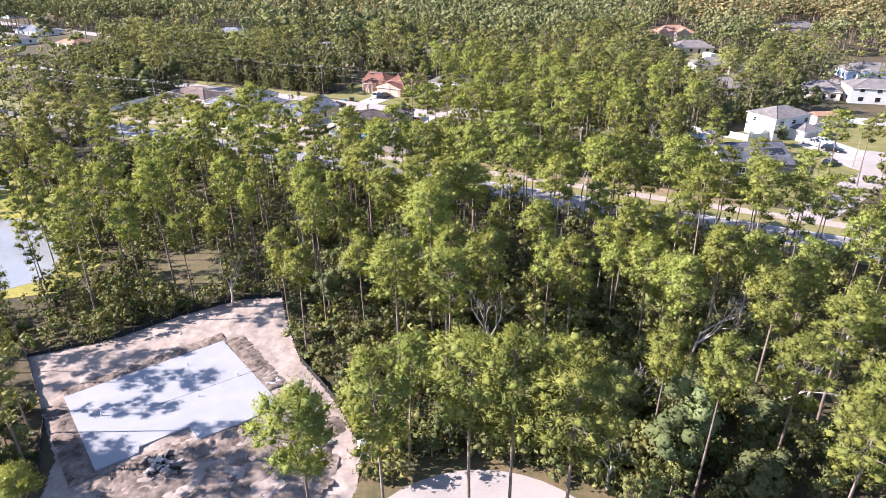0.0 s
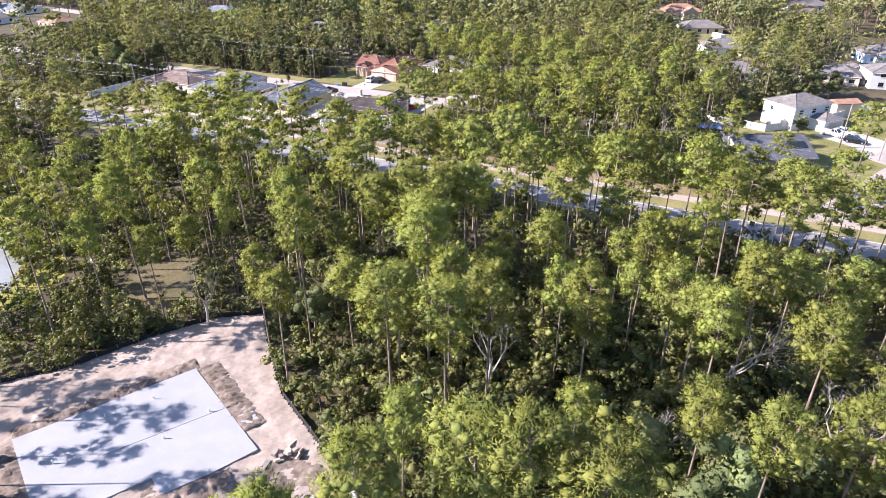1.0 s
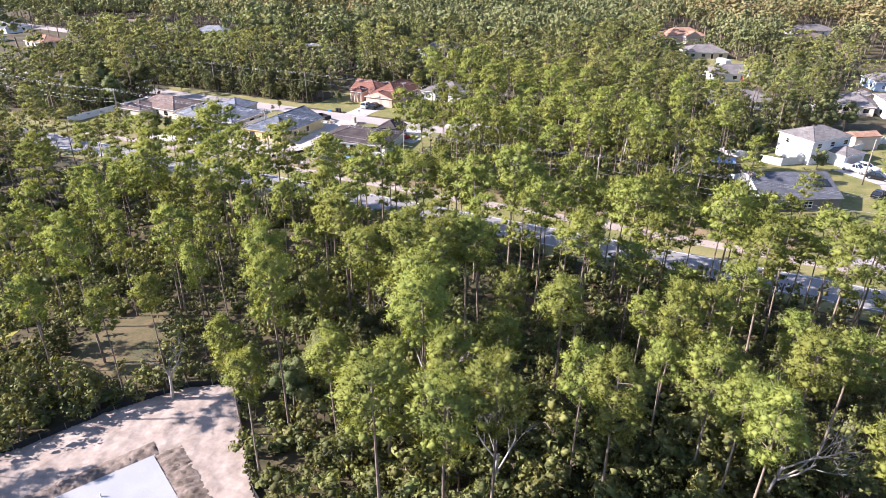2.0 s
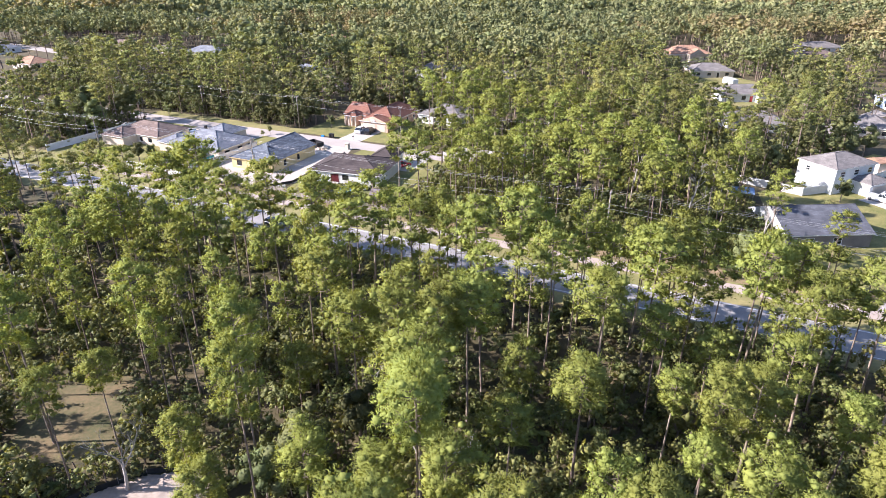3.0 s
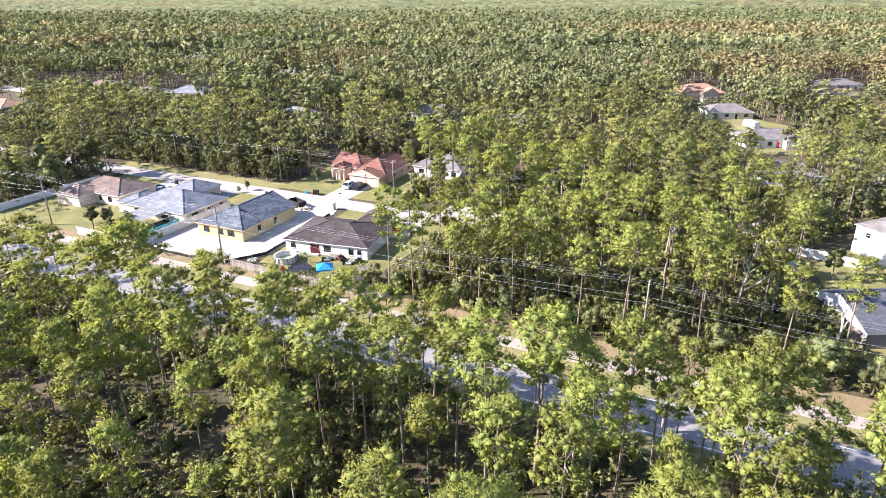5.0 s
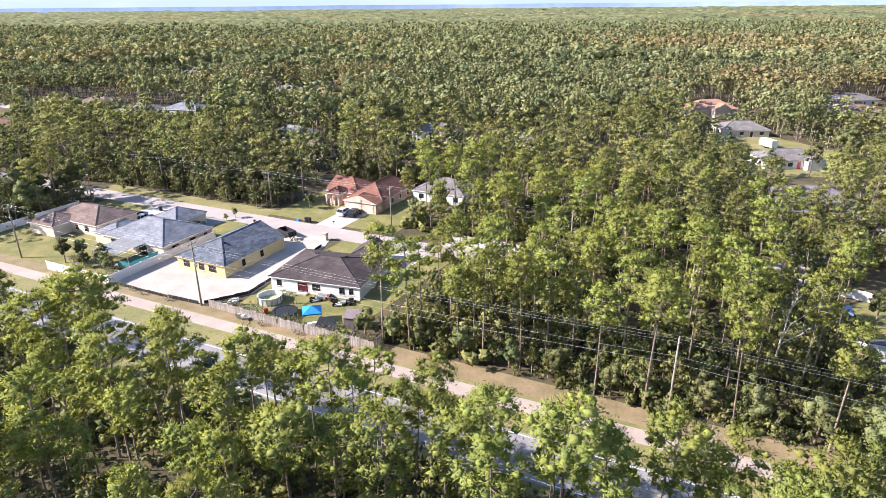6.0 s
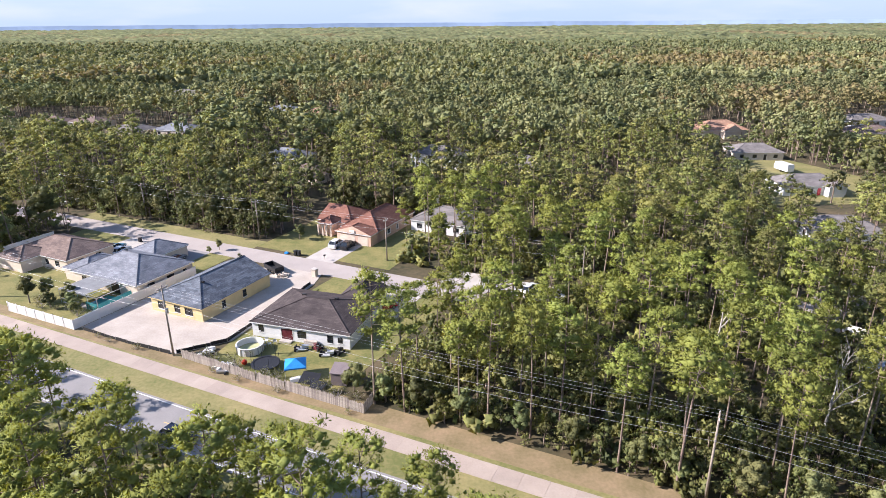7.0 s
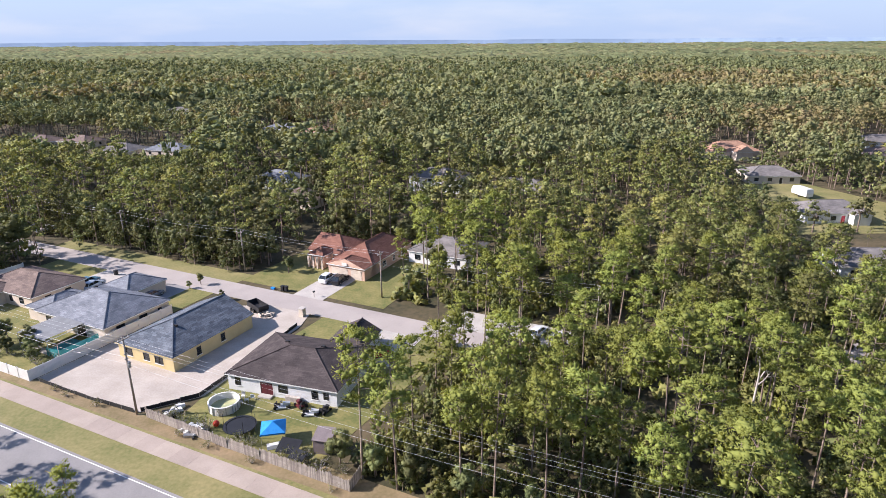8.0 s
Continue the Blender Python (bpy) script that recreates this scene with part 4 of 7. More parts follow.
line = thing("power_line", "thin power and telephone wires strung between poles", "power line", pose(0, 0, 0), kind="stuff")
for (s0, n0), (s1, n1) in zip(POLES, POLES[1:]):
    for off, z, sag in ((-0.75, 10.85, 0.7), (0.0, 10.85, 0.75), (0.75, 10.85, 0.7), (0.2, 8.45, 0.9), (-0.2, 7.75, 1.0)):
        w_ = new("wire", wire((*P(s0, n0 + off), z), (*P(s1, n1 + off), z), sag, 0.011 if z > 9 else 0.016))
        w_.parent = line
STREET_POLES = [(-150, 57.0), (-112, 56.8), (-75.0, 56.7), (-41, 56.9), (0, 57)]
for s, n_ in STREET_POLES:
    utility_pole("wooden utility pole beside the side street", at(s, n_), 9.4, group="poles along the side street")
line = thing("power_line", "thin wires strung along the side street", "power line", pose(0, 0, 0), kind="stuff")
for (s0, n0), (s1, n1) in zip(STREET_POLES, STREET_POLES[1:]):
    for off, z, sag in ((-0.75, 9.2, 0.5), (0.75, 9.2, 0.5), (0.2, 6.9, 0.6)):
        w_ = new("wire", wire((*P(s0, n0 + off), z), (*P(s1, n1 + off), z), sag, 0.013))
        w_.parent = line
utility_pole("thin wooden pole beside a driveway", pose(85.4, 144.0, 0), 9.5, False)
lamp = thing("street_lamp", "grey street lamp on a tall pole", "street lamp", pose(88.9, 135.5, 0.05, 0, 0, 40))
part("pole", Shape().tube((0, 0, 0), (0, 0, 8.6), 0.11, 0.08), POLEWOOD, lamp)
part("arm", Shape().tube((0, 0, 8.2), (1.6, 0, 8.8), 0.05, 0.04), STEEL, lamp)
part("lamp_head", Shape().box(1.4, 2.1, -0.14, 0.14, 8.7, 8.85), STEEL, lamp)


# ---- vehicles ----
def car(label, m, paint, length=4.7, width=1.85, height=1.5, kind="car", group=""):
    """A car along x: lofted body and cabin, glass, lamps and wheels."""
    ob = thing("car", label, kind, m, group)
    L, Wd, H = length / 2, width / 2, height
    belt = 0.62 * H
    prof = [(-L, 0.35, belt - 0.12, 0.86), (-L + 0.12, 0.24, belt - 0.02, 0.96), (-L + 0.9, 0.2, belt, 1.0), (0.2, 0.2, belt, 1.0), (L - 1.25, 0.2, belt - 0.02, 1.0), (L - 0.5, 0.22, belt - 0.14, 0.97), (L - 0.08, 0.28, belt - 0.26, 0.9), (L, 0.36, belt - 0.34, 0.82)]
    rings = []
    for x, z0, z1, f in prof:
        w = Wd * f
        rings.append([(x, -w * 0.92, z0), (x, -w, z0 + 0.14), (x, -w, z1 - 0.12), (x, -w * 0.9, z1), (x, w * 0.9, z1), (x, w, z1 - 0.12), (x, w, z0 + 0.14), (x, w * 0.92, z0)])
    part("body", Shape().loft(rings), paint, ob, smooth=False)
    x0, x1, x2, x3 = (-L + 0.25, -L + 0.75, L - 2.25, L - 1.35) if kind != "pickup" else (-0.6, -0.3, L - 2.25, L - 1.35)
    cab = [[(x0, -Wd * 0.86, belt - 0.02), (x3, -Wd * 0.86, belt - 0.02), (x3, Wd * 0.86, belt - 0.02), (x0, Wd * 0.86, belt - 0.02)], [(x1, -Wd * 0.7, H - 0.05), (x2, -Wd * 0.7, H - 0.05), (x2, Wd * 0.7, H - 0.05), (x1, Wd * 0.7, H - 0.05)]]
    part("glasshouse", Shape().loft(cab), PANE, ob, "dark tinted windows")
    roof = [[(x1 - 0.05, -Wd * 0.73, H - 0.08), (x2 + 0.08, -Wd * 0.73, H - 0.08), (x2 + 0.08, Wd * 0.73, H - 0.08), (x1 - 0.05, Wd * 0.73, H - 0.08)], [(x1 + 0.08, -Wd * 0.64, H), (x2 - 0.06, -Wd * 0.64, H), (x2 - 0.06, Wd * 0.64, H), (x1 + 0.08, Wd * 0.64, H)]]
    part("roof", Shape().loft(roof), paint, ob)
    for sy in (-1, 1):
        for xa, xb in ((x0, x1), ((x0 + x3) / 2, (x1 + x2) / 2), (x3, x2)):
            pil = Shape().tube((xa, sy * Wd * 0.865, belt - 0.02), (xb, sy * Wd * 0.71, H - 0.05), 0.05, 0.05, 5)
            part("pillar", pil, paint, ob)
    for sy in (-1, 1):
        part("headlight", Shape().box(L - 0.16, L - 0.015, sy * Wd * 0.62 - 0.16, sy * Wd * 0.62 + 0.16, belt - 0.47, belt - 0.33), TRIM, ob)
        part("tail_light", Shape().box(-L + 0.012, -L + 0.14, sy * Wd * 0.66 - 0.13, sy * Wd * 0.66 + 0.13, belt - 0.32, belt - 0.16), TOYRED, ob)
        part("mirror", Shape().box(x3 - 0.35, x3 - 0.2, sy * Wd * 1.02 - 0.09, sy * Wd * 1.02 + 0.09, belt - 0.02, belt + 0.13), paint, ob)
        for x in (-L + 0.85, L - 0.9):
            wh = part("wheel", Shape().tube((x, sy * (Wd - 0.2), 0.33), (x, sy * (Wd + 0.02), 0.33), 0.33, 0.33, 14), TYRE, ob)
            part("rim", Shape().tube((x, sy * (Wd + 0.021), 0.33), (x, sy * (Wd + 0.035), 0.33), 0.2, 0.18, 10), STEEL, wh)
    return ob


car("dark navy saloon driving on the asphalt road", at(-33.8, -4.9, 0.066), PAINT["navy"])
car("white minivan parked on a concrete driveway", at(-55.6, 59.8, 0.06, 94), PAINT["white"], 4.9, 1.95, 1.8, "van", "cars by the peach house")
car("black sport utility car parked on a driveway", at(-52.9, 60.2, 0.06, 96), PAINT["black"], 4.8, 1.95, 1.75, group="cars by the peach house")
car("pale teal car parked on a driveway", at(-99.4, 38.0, 0.062, 100), PAINT["teal"], 4.6, group="cars by the brown-roofed house")
car("silver saloon parked on a driveway", at(-96.6, 37.0, 0.062, 100), PAINT["silver"], 4.7, group="cars by the brown-roofed house")
car("grey saloon parked on dark asphalt", at(-81.5, 38.4, 0.06, 95), PAINT["grey"], 4.7)
car("red car parked on pale driveway among pines", at(-29.6, 36.6, 0.06, 60), PAINT["red"], 4.6)
car("white pickup parked before the two-storey house", pose(88.7, 152.4, 0.06, 0, 0, -55), PAINT["white"], 5.3, 1.95, 1.8, "pickup", "cars by the two-storey house")
car("white car parked before the two-storey house", pose(92.0, 153.6, 0.06, 0, 0, -55), PAINT["white"], 4.6, group="cars by the two-storey house")
car("black car parked before the two-storey house", pose(90.8, 147.4, 0.06, 0, 0, -40), PAINT["black"], 4.7, group="cars by the two-storey house")
car("black car parked on the pale street", pose(84.8, 137.4, 0.06, 0, 0, 40), PAINT["black"], 4.7, group="cars by the two-storey house")
car("white car parked in a paved yard", at(-4, 53.5, 0.06, 10), PAINT["white"], 4.6)
car("white car parked in a paved yard", at(-9, 54.5, 0.06, 80), PAINT["white"], 4.8)

trailer = thing("dump_trailer", "black open utility trailer on the sand lot", "trailer", at(-58.6, 42.2, 0.07, -20))
tb = Shape().box(-2.2, 2.2, -1.0, 1.0, 0.55, 0.65).box(-2.2, 2.2, -1.0, -0.94, 0.65, 1.5).box(-2.2, 2.2, 0.94, 1.0, 0.65, 1.5).box(-2.2, -2.14, -0.94, 0.94, 0.65, 1.5).box(2.14, 2.2, -0.94, 0.94, 0.65, 1.5)
part("tub", tb, PLASTIC_BLACK, trailer)
part("drawbar", Shape().tube((2.2, 0.6, 0.55), (3.6, 0, 0.5), 0.06).tube((2.2, -0.6, 0.55), (3.6, 0, 0.5), 0.06).tube((3.4, 0, 0), (3.4, 0, 0.6), 0.04), PLASTIC_BLACK, trailer)
for sy in (-1, 1):
    for x in (-0.45, 0.45):
        part("wheel", Shape().tube((x, sy * 1.02, 0.36), (x, sy * 1.24, 0.36), 0.36, 0.36, 14), TYRE, trailer)

# ---- yard things behind the white house ----
pool = thing("above_ground_pool", "round white above-ground pool, half drained", "pool", pose(-30.4, 161.1, 0.04))
ring = [[(r * math.cos(2 * math.pi * i / 28), r * math.sin(2 * math.pi * i / 28), z) for i in range(28)] for r, z in ((2.0, 0.0), (2.0, 1.15), (2.1, 1.18), (2.1, 1.24), (1.9, 1.24), (1.94, 1.1), (1.94, 0.25))]
part("wall", Shape().loft(ring, caps=False), VINYL, pool)
part("water", Shape().tube((0, 0, 0.02), (0, 0, 0.3), 1.93, 1.93, 28), material("stale_pool_water", (0.45, 0.42, 0.22), (0.32, 0.36, 0.2), rough=0.15, scale=0.6, fine=3, bump=0), pool)
for i in range(14):
    a = 2 * math.pi * i / 14
    part("strut", Shape().box(-0.05, 0.05, 2.0, 2.1, 0, 1.2), STEEL, pool).matrix_local = pose(0, 0, 0, 0, 0, math.degrees(a))
tramp = thing("trampoline", "round black trampoline with torn safety net", "trampoline", pose(-26.6, 156.0, 0.04))
part("mat", Shape().tube((0, 0, 0.78), (0, 0, 0.81), 1.75, 1.75, 24), PLASTIC_BLACK, tramp)
part("pad", Shape().loft([[(r * math.cos(2 * math.pi * i / 24), r * math.sin(2 * math.pi * i / 24), z) for i in range(24)] for r, z in ((1.75, 0.79), (1.75, 0.87), (2.1, 0.87), (2.1, 0.79))], caps=False), PLASTIC_BLACK, tramp)
for i in range(6):
    a = math.pi * i / 3
    part("leg", Shape().tube((1.95 * math.cos(a), 1.95 * math.sin(a), 0), (1.95 * math.cos(a), 1.95 * math.sin(a), 0.8), 0.04), STEEL, tramp)
    part("net_pole", Shape().tube((2.05 * math.cos(a), 2.05 * math.sin(a), 0.8), (2.05 * math.cos(a), 2.05 * math.sin(a), 2.5), 0.03), PLASTIC_BLACK, tramp)
tent = thing("canopy_tent", "bright blue peaked canopy tent on four legs", "canopy", pose(-21.7, 154.0, 0.04, 0, 0, 12))
part("canopy", Shape().loft([[(-1.5, -1.5, 1.75), (1.5, -1.5, 1.75), (1.5, 1.5, 1.75), (-1.5, 1.5, 1.75)], [(-1.5, -1.5, 1.95), (1.5, -1.5, 1.95), (1.5, 1.5, 1.95), (-1.5, 1.5, 1.95)], [(-0.03, -0.03, 2.75), (0.03, -0.03, 2.75), (0.03, 0.03, 2.75), (-0.03, 0.03, 2.75)]]), BLUECLOTH, tent)
for x in (-1.4, 1.4):
    for y in (-1.4, 1.4):
        part("leg", Shape().tube((x, y, 0), (x, y, 1.8), 0.025), STEEL, tent)
shed = thing("garden_shed", "small brown shed with a mono-pitch roof", "shed", pose(-16.3, 151.4, 0.04, 0, 0, -10))
part("wall", Shape().box(0, 2.2, 0, 2.0, 0, 1.9), SHEDMETAL, shed)
part("roof", Shape().loft([[(-0.1, -0.15, 1.88), (2.3, -0.15, 1.88), (2.3, -0.15, 1.96), (-0.1, -0.15, 1.96)], [(-0.1, 2.15, 2.38), (2.3, 2.15, 2.38), (2.3, 2.15, 2.46), (-0.1, 2.15, 2.46)]]), SHEDMETAL, shed)
part("upper_wall", Shape().loft([[(0, 0.0, 1.9), (0, 2.0, 1.9), (0, 2.0, 2.33)], [(2.2, 0.0, 1.9), (2.2, 2.0, 1.9), (2.2, 2.0, 2.33)]]), SHEDMETAL, shed)
part("door", Shape().box(0.6, 1.6, -0.035, -0.002, 0.05, 1.8), SHEDMETAL, shed)


def gazebo_frame(label, m, w, d, h):
    ob = thing("shade_frame", label, "canopy", m)
    part("cover", Shape().loft([[(-w / 2, -d / 2, h - 0.1), (w / 2, -d / 2, h - 0.1), (w / 2, d / 2, h + 0.25), (-w / 2, d / 2, h + 0.25)], [(-w / 2, -d / 2, h - 0.05), (w / 2, -d / 2, h - 0.05), (w / 2, d / 2, h + 0.3), (-w / 2, d / 2, h + 0.3)]]), PLASTIC_BLACK, ob)
    for x in (-w / 2 + 0.1, w / 2 - 0.1):
        for y in (-d / 2 + 0.1, d / 2 - 0.1):
            part("leg", Shape().tube((x, y, 0), (x, y, h - 0.05), 0.03), PLASTIC_BLACK, ob)
    return ob


gazebo_frame("collapsed black shade cover beside the fence", pose(-19.2, 151.4, 0.04, 6, 4, -10), 2.6, 2.2, 1.1)
gazebo_frame("low black netted cage beside the fence", pose(-17.6, 149.4, 0.04, 0, 0, -25), 2.0, 1.4, 1.2)
boat = thing("rowing_boat", "small pale upturned dinghy on the grass", "boat", pose(-21.0, 152.8, 0.04, 0, 0, 20))
part("hull", Shape().loft([[(-1.3, -0.5, 0.05), (-1.3, 0.5, 0.05), (-1.3, 0.3, 0.4), (-1.3, -0.3, 0.4)], [(0.3, -0.55, 0.05), (0.3, 0.55, 0.05), (0.3, 0.3, 0.45), (0.3, -0.3, 0.45)], [(1.4, -0.05, 0.05), (1.4, 0.05, 0.05), (1.4, 0.03, 0.3), (1.4, -0.03, 0.3)]]), VINYL, boat)


def mower(label, m, paint, big=False):
    ob = thing("riding_mower", label, "mower", m)
    k = 1.25 if big else 1.0
    part("hood", Shape().loft([[(0.2 * k, -0.3, 0.35), (0.2 * k, 0.3, 0.35), (0.2 * k, 0.3, 0.85), (0.2 * k, -0.3, 0.85)], [(1.0 * k, -0.22, 0.4), (1.0 * k, 0.22, 0.4), (1.0 * k, 0.2, 0.7), (1.0 * k, -0.2, 0.7)]]), paint, ob)
    part("deck", Shape().box(-0.5 * k, 0.5 * k, -0.6, 0.6, 0.16, 0.34), paint, ob)
    part("seat", Shape().box(-0.5, -0.05, -0.25, 0.25, 0.5, 0.62).box(-0.58, -0.48, -0.25, 0.25, 0.55, 1.0), PLASTIC_BLACK, ob)
    part("steering_wheel", Shape().tube((0.18, 0, 0.6), (0.05, 0, 0.98), 0.03).tube((0.05, 0, 0.98), (0.04, 0, 1.0), 0.18, 0.18, 10), PLASTIC_BLACK, ob)
    for x, r in ((-0.55 * k, 0.3), (0.85 * k, 0.2)):
        for y in (-0.45, 0.45):
            part("wheel", Shape().tube((x, y - 0.1, r), (x, y + 0.1, r), r, r, 12), TYRE, ob)
    return ob


hw = white_m
mower("silver riding mower parked on the lawn", hw @ pose(9.7, -2.2, 0.04, 0, 0, 30), PAINT["silver"], True)
mower("dark red riding mower beside the house wall", hw @ pose(12.2, -1.2, 0.04, 0, 0, 150), REDDOOR)
mower("white golf cart chassis parked on grass", hw @ pose(14.2, -2.6, 0.04, 0, 0, 20), PAINT["white"], True)
mower("black riding mower near the house corner", hw @ pose(15.8, -1.6, 0.04, 0, 0, 80), PLASTIC_BLACK)


def patio_chair(m, mat):
    ob = thing("patio_chair", "light garden chair on the lawn", "chair", m, "chairs on the back lawn")
    part("seat", Shape().box(-0.25, 0.25, -0.25, 0.25, 0.4, 0.45), mat, ob)
    part("backrest", Shape().box(-0.25, 0.25, 0.22, 0.27, 0.45, 0.95), mat, ob)
    for x in (-0.22, 0.22):
        for y in (-0.22, 0.22):
            part("leg", Shape().box(x - 0.02, x + 0.02, y - 0.02, y + 0.02, 0, 0.4), mat, ob)
    return ob


for x, y, a in ((3.4, -1.6, 20), (4.4, -2.3, 120), (4.9, -1.5, 200), (3.9, -3.0, -40)):
    patio_chair(hw @ pose(x, y, 0.04, 0, 0, a), VINYL if a > 0 else STEEL)
steps = thing("door_step", "low pale wooden step at the patio door", "step", hw @ pose(5.2, -0.9, 0.04))
part("tread", Shape().box(0, 2.0, 0, 0.86, 0, 0.22), CONCRETE, steps)
part("bench", Shape().box(4.2, 6.4, 0.3, 0.8, 0, 0.75), OLDWOOD, steps)
ball = Shape()
rr = [[(math.cos(2 * math.pi * i / 14) * math.sin(t), math.sin(2 * math.pi * i / 14) * math.sin(t), 1 - math.cos(t)) for i in range(14)] for t in (0.15, 0.5, 0.9, 1.3, 1.57, 1.9, 2.3, 2.7, 3.0)]
solid("play_ball", Shape().loft([[(x * 0.42, y * 0.42, z * 0.42 + 0.04) for x, y, z in r] for r in rr]), TOYRED, "large red plastic ball on the grass", "toy", m=pose(-30.0, 156.9, 0), smooth=True)


def junk(label, m, mats, count, spread, seed):
    """A heap of boards, tubs and pipes."""
    rnd = random.Random(seed)
    ob = thing("scrap_heap", label, "scrap heap", m)
    for i in range(count):
        a, r = rnd.uniform(0, 6.3), spread * rnd.random() ** 0.7
        w, d, h = rnd.uniform(0.1, 0.6), rnd.uniform(0.3, 1.4), rnd.uniform(0.08, 0.5)
        z = max(0.0, (1 - r / spread)) * 0.5
        nm = "plank" if w < 0.3 else "crate"
        part(nm, Shape().loft([[(-w / 2, -d / 2, 0), (w / 2, -d / 2, 0), (w / 2, d / 2, 0), (-w / 2, d / 2, 0)], [(-w * 0.45, -d * 0.48, h), (w * 0.45, -d * 0.48, h), (w * 0.45, d * 0.48, h), (-w * 0.45, d * 0.48, h)]]), rnd.choice(mats), ob).matrix_local = pose(r * math.cos(a), r * math.sin(a), z * 0.6, rnd.uniform(-12, 12), rnd.uniform(-12, 12), rnd.uniform(0, 360))
    return ob


junk("heap of dark scrap and toys beside the fence", pose(-32.5, 155.6, 0.04), [PLASTIC_BLACK, STEEL, VINYL], 26, 1.6, 1)
junk("heap of dark scrap under shrubs by the pole", P and pose(*P(-46.3, 11.6), 0.04), [PLASTIC_BLACK, VINYL, SILT], 18, 1.5, 2)
junk("heap of broken concrete and boards beside the slab", pose(-28.3, 46.3, 0.2), [CONCRETE, SILT, OLDWOOD], 24, 1.5, 3)
junk("stack of lumber lying on sand", pose(-14, 48.9, 0.1), [OLDWOOD, CREAM], 16, 1.3, 4)
junk("loose boards and debris along the lot edge", pose(-16.6, 54.3, 0.1), [OLDWOOD, CREAM], 14, 2.0, 5)
junk("stack of boards on the building lot", pose(*P(-55.5, 41.2), 0.07), [OLDWOOD, CREAM, BEIGE], 14, 1.6, 6)
box = thing("portable_toilet", "white portable toilet cabin beside the lot", "cabin", pose(-8.9, 48.0, 0.1, 0, 0, 20))
part("cabin", Shape().box(-0.6, 0.6, -0.6, 0.6, 0, 2.1), VINYL, box)
part("roof", Shape().loft([[(-0.64, -0.64, 2.1), (0.64, -0.64, 2.1), (0.64, 0.64, 2.1), (-0.64, 0.64, 2.1)], [(-0.4, -0.4, 2.35), (0.4, -0.4, 2.35), (0.4, 0.4, 2.35), (-0.4, 0.4, 2.35)]]), VINYL, box)

col = thing("mailbox_column", "square stone mailbox column with a cap", "column", at(-49.6, 43.6, 0.04))
part("shaft", Shape().box(-0.45, 0.45, -0.45, 0.45, 0, 1.5), BEIGE, col)
part("cap", Shape().box(-0.55, 0.55, -0.55, 0.55, 1.5, 1.65), CONCRETE, col)


def bin_(m, label="dark wheeled rubbish bin at the kerb"):
    ob = thing("wheeled_bin", label, "bin", m, "bins along the side street")
    part("tub", Shape().loft([[(-0.25, -0.28, 0.08), (0.25, -0.28, 0.08), (0.25, 0.28, 0.08), (-0.25, 0.28, 0.08)], [(-0.3, -0.34, 1.0), (0.3, -0.34, 1.0), (0.3, 0.34, 1.0), (-0.3, 0.34, 1.0)]]), PLASTIC_BLACK, ob)
    part("lid", Shape().box(-0.32, 0.32, -0.36, 0.38, 1.0, 1.08), PLASTIC_BLACK, ob)
    for x in (-0.27, 0.27):
        part("wheel", Shape().tube((x - 0.04, 0.3, 0.12), (x + 0.04, 0.3, 0.12), 0.12, 0.12, 10), TYRE, ob)
    return ob


for s, n_ in ((-60.6, 51.6), (-59.8, 51.7), (-98.6, 43.6), (-92.2, 43.8)):
    bin_(at(s, n_, 0.04, 180 if n_ > 50 else 0))
solid("recycling_crate", Shape().box(-0.4, 0.4, -0.25, 0.25, 0, 0.35), BLUECLOTH, "blue recycling crate at the kerb", "crate", m=at(-63.0, 51.5, 0.04))
for s, n_ in ((-84.4, 44.0), (-53.0, 51.6)):
    mb = thing("mailbox", "small black mailbox on a post", "mailbox", at(s, n_, 0.04))
    part("post", Shape().box(-0.05, 0.05, -0.05, 0.05, 0, 1.0), OLDWOOD, mb)
    part("box", Shape().box(-0.12, 0.12, -0.25, 0.25, 1.0, 1.25), PLASTIC_BLACK, mb)

# screened pool enclosure at the grey-roofed house
cage = thing("pool_enclosure", "screened lanai enclosure over a small pool", "enclosure", at(-84.0, 14.6, 0.04))
for x in (0, 2.5, 5.0, 7.5, 10.0):
    part("frame_post", Shape().box(x - 0.04, x + 0.04, -0.04, 0.04, 0, 2.6), STEEL, cage)
    part("frame_beam", Shape().box(x - 0.04, x + 0.04, 0.04, 6.9, 2.6, 2.68), STEEL, cage)
part("front_rail", Shape().box(0, 10, -0.04, 0.04, 2.6, 2.68).box(0, 10, -0.03, 0.03, 0.9, 0.96), STEEL, cage)
part("roof_screen", Shape().box(0.0, 6.8, 0.05, 6.85, 2.69, 2.7), SCREEN, cage, "pale grey screen panel")
part("side_screen", Shape().box(6.9, 10.0, -0.01, 0.01, 0.05, 1.5), TEAL, cage, "teal privacy screen")
part("side_screen", Shape().box(10.0, 10.02, 0.05, 6.8, 0.05, 1.5), TEAL, cage, "teal privacy screen")
part("pool", Shape().box(5.0, 9.2, 1.4, 5.6, 0.0, 0.06), POOLWATER, cage, "teal pool water")
part("deck", Shape().box(0.1, 9.9, 0.1, 1.39, 0.0, 0.05), CONCRETE, cage)

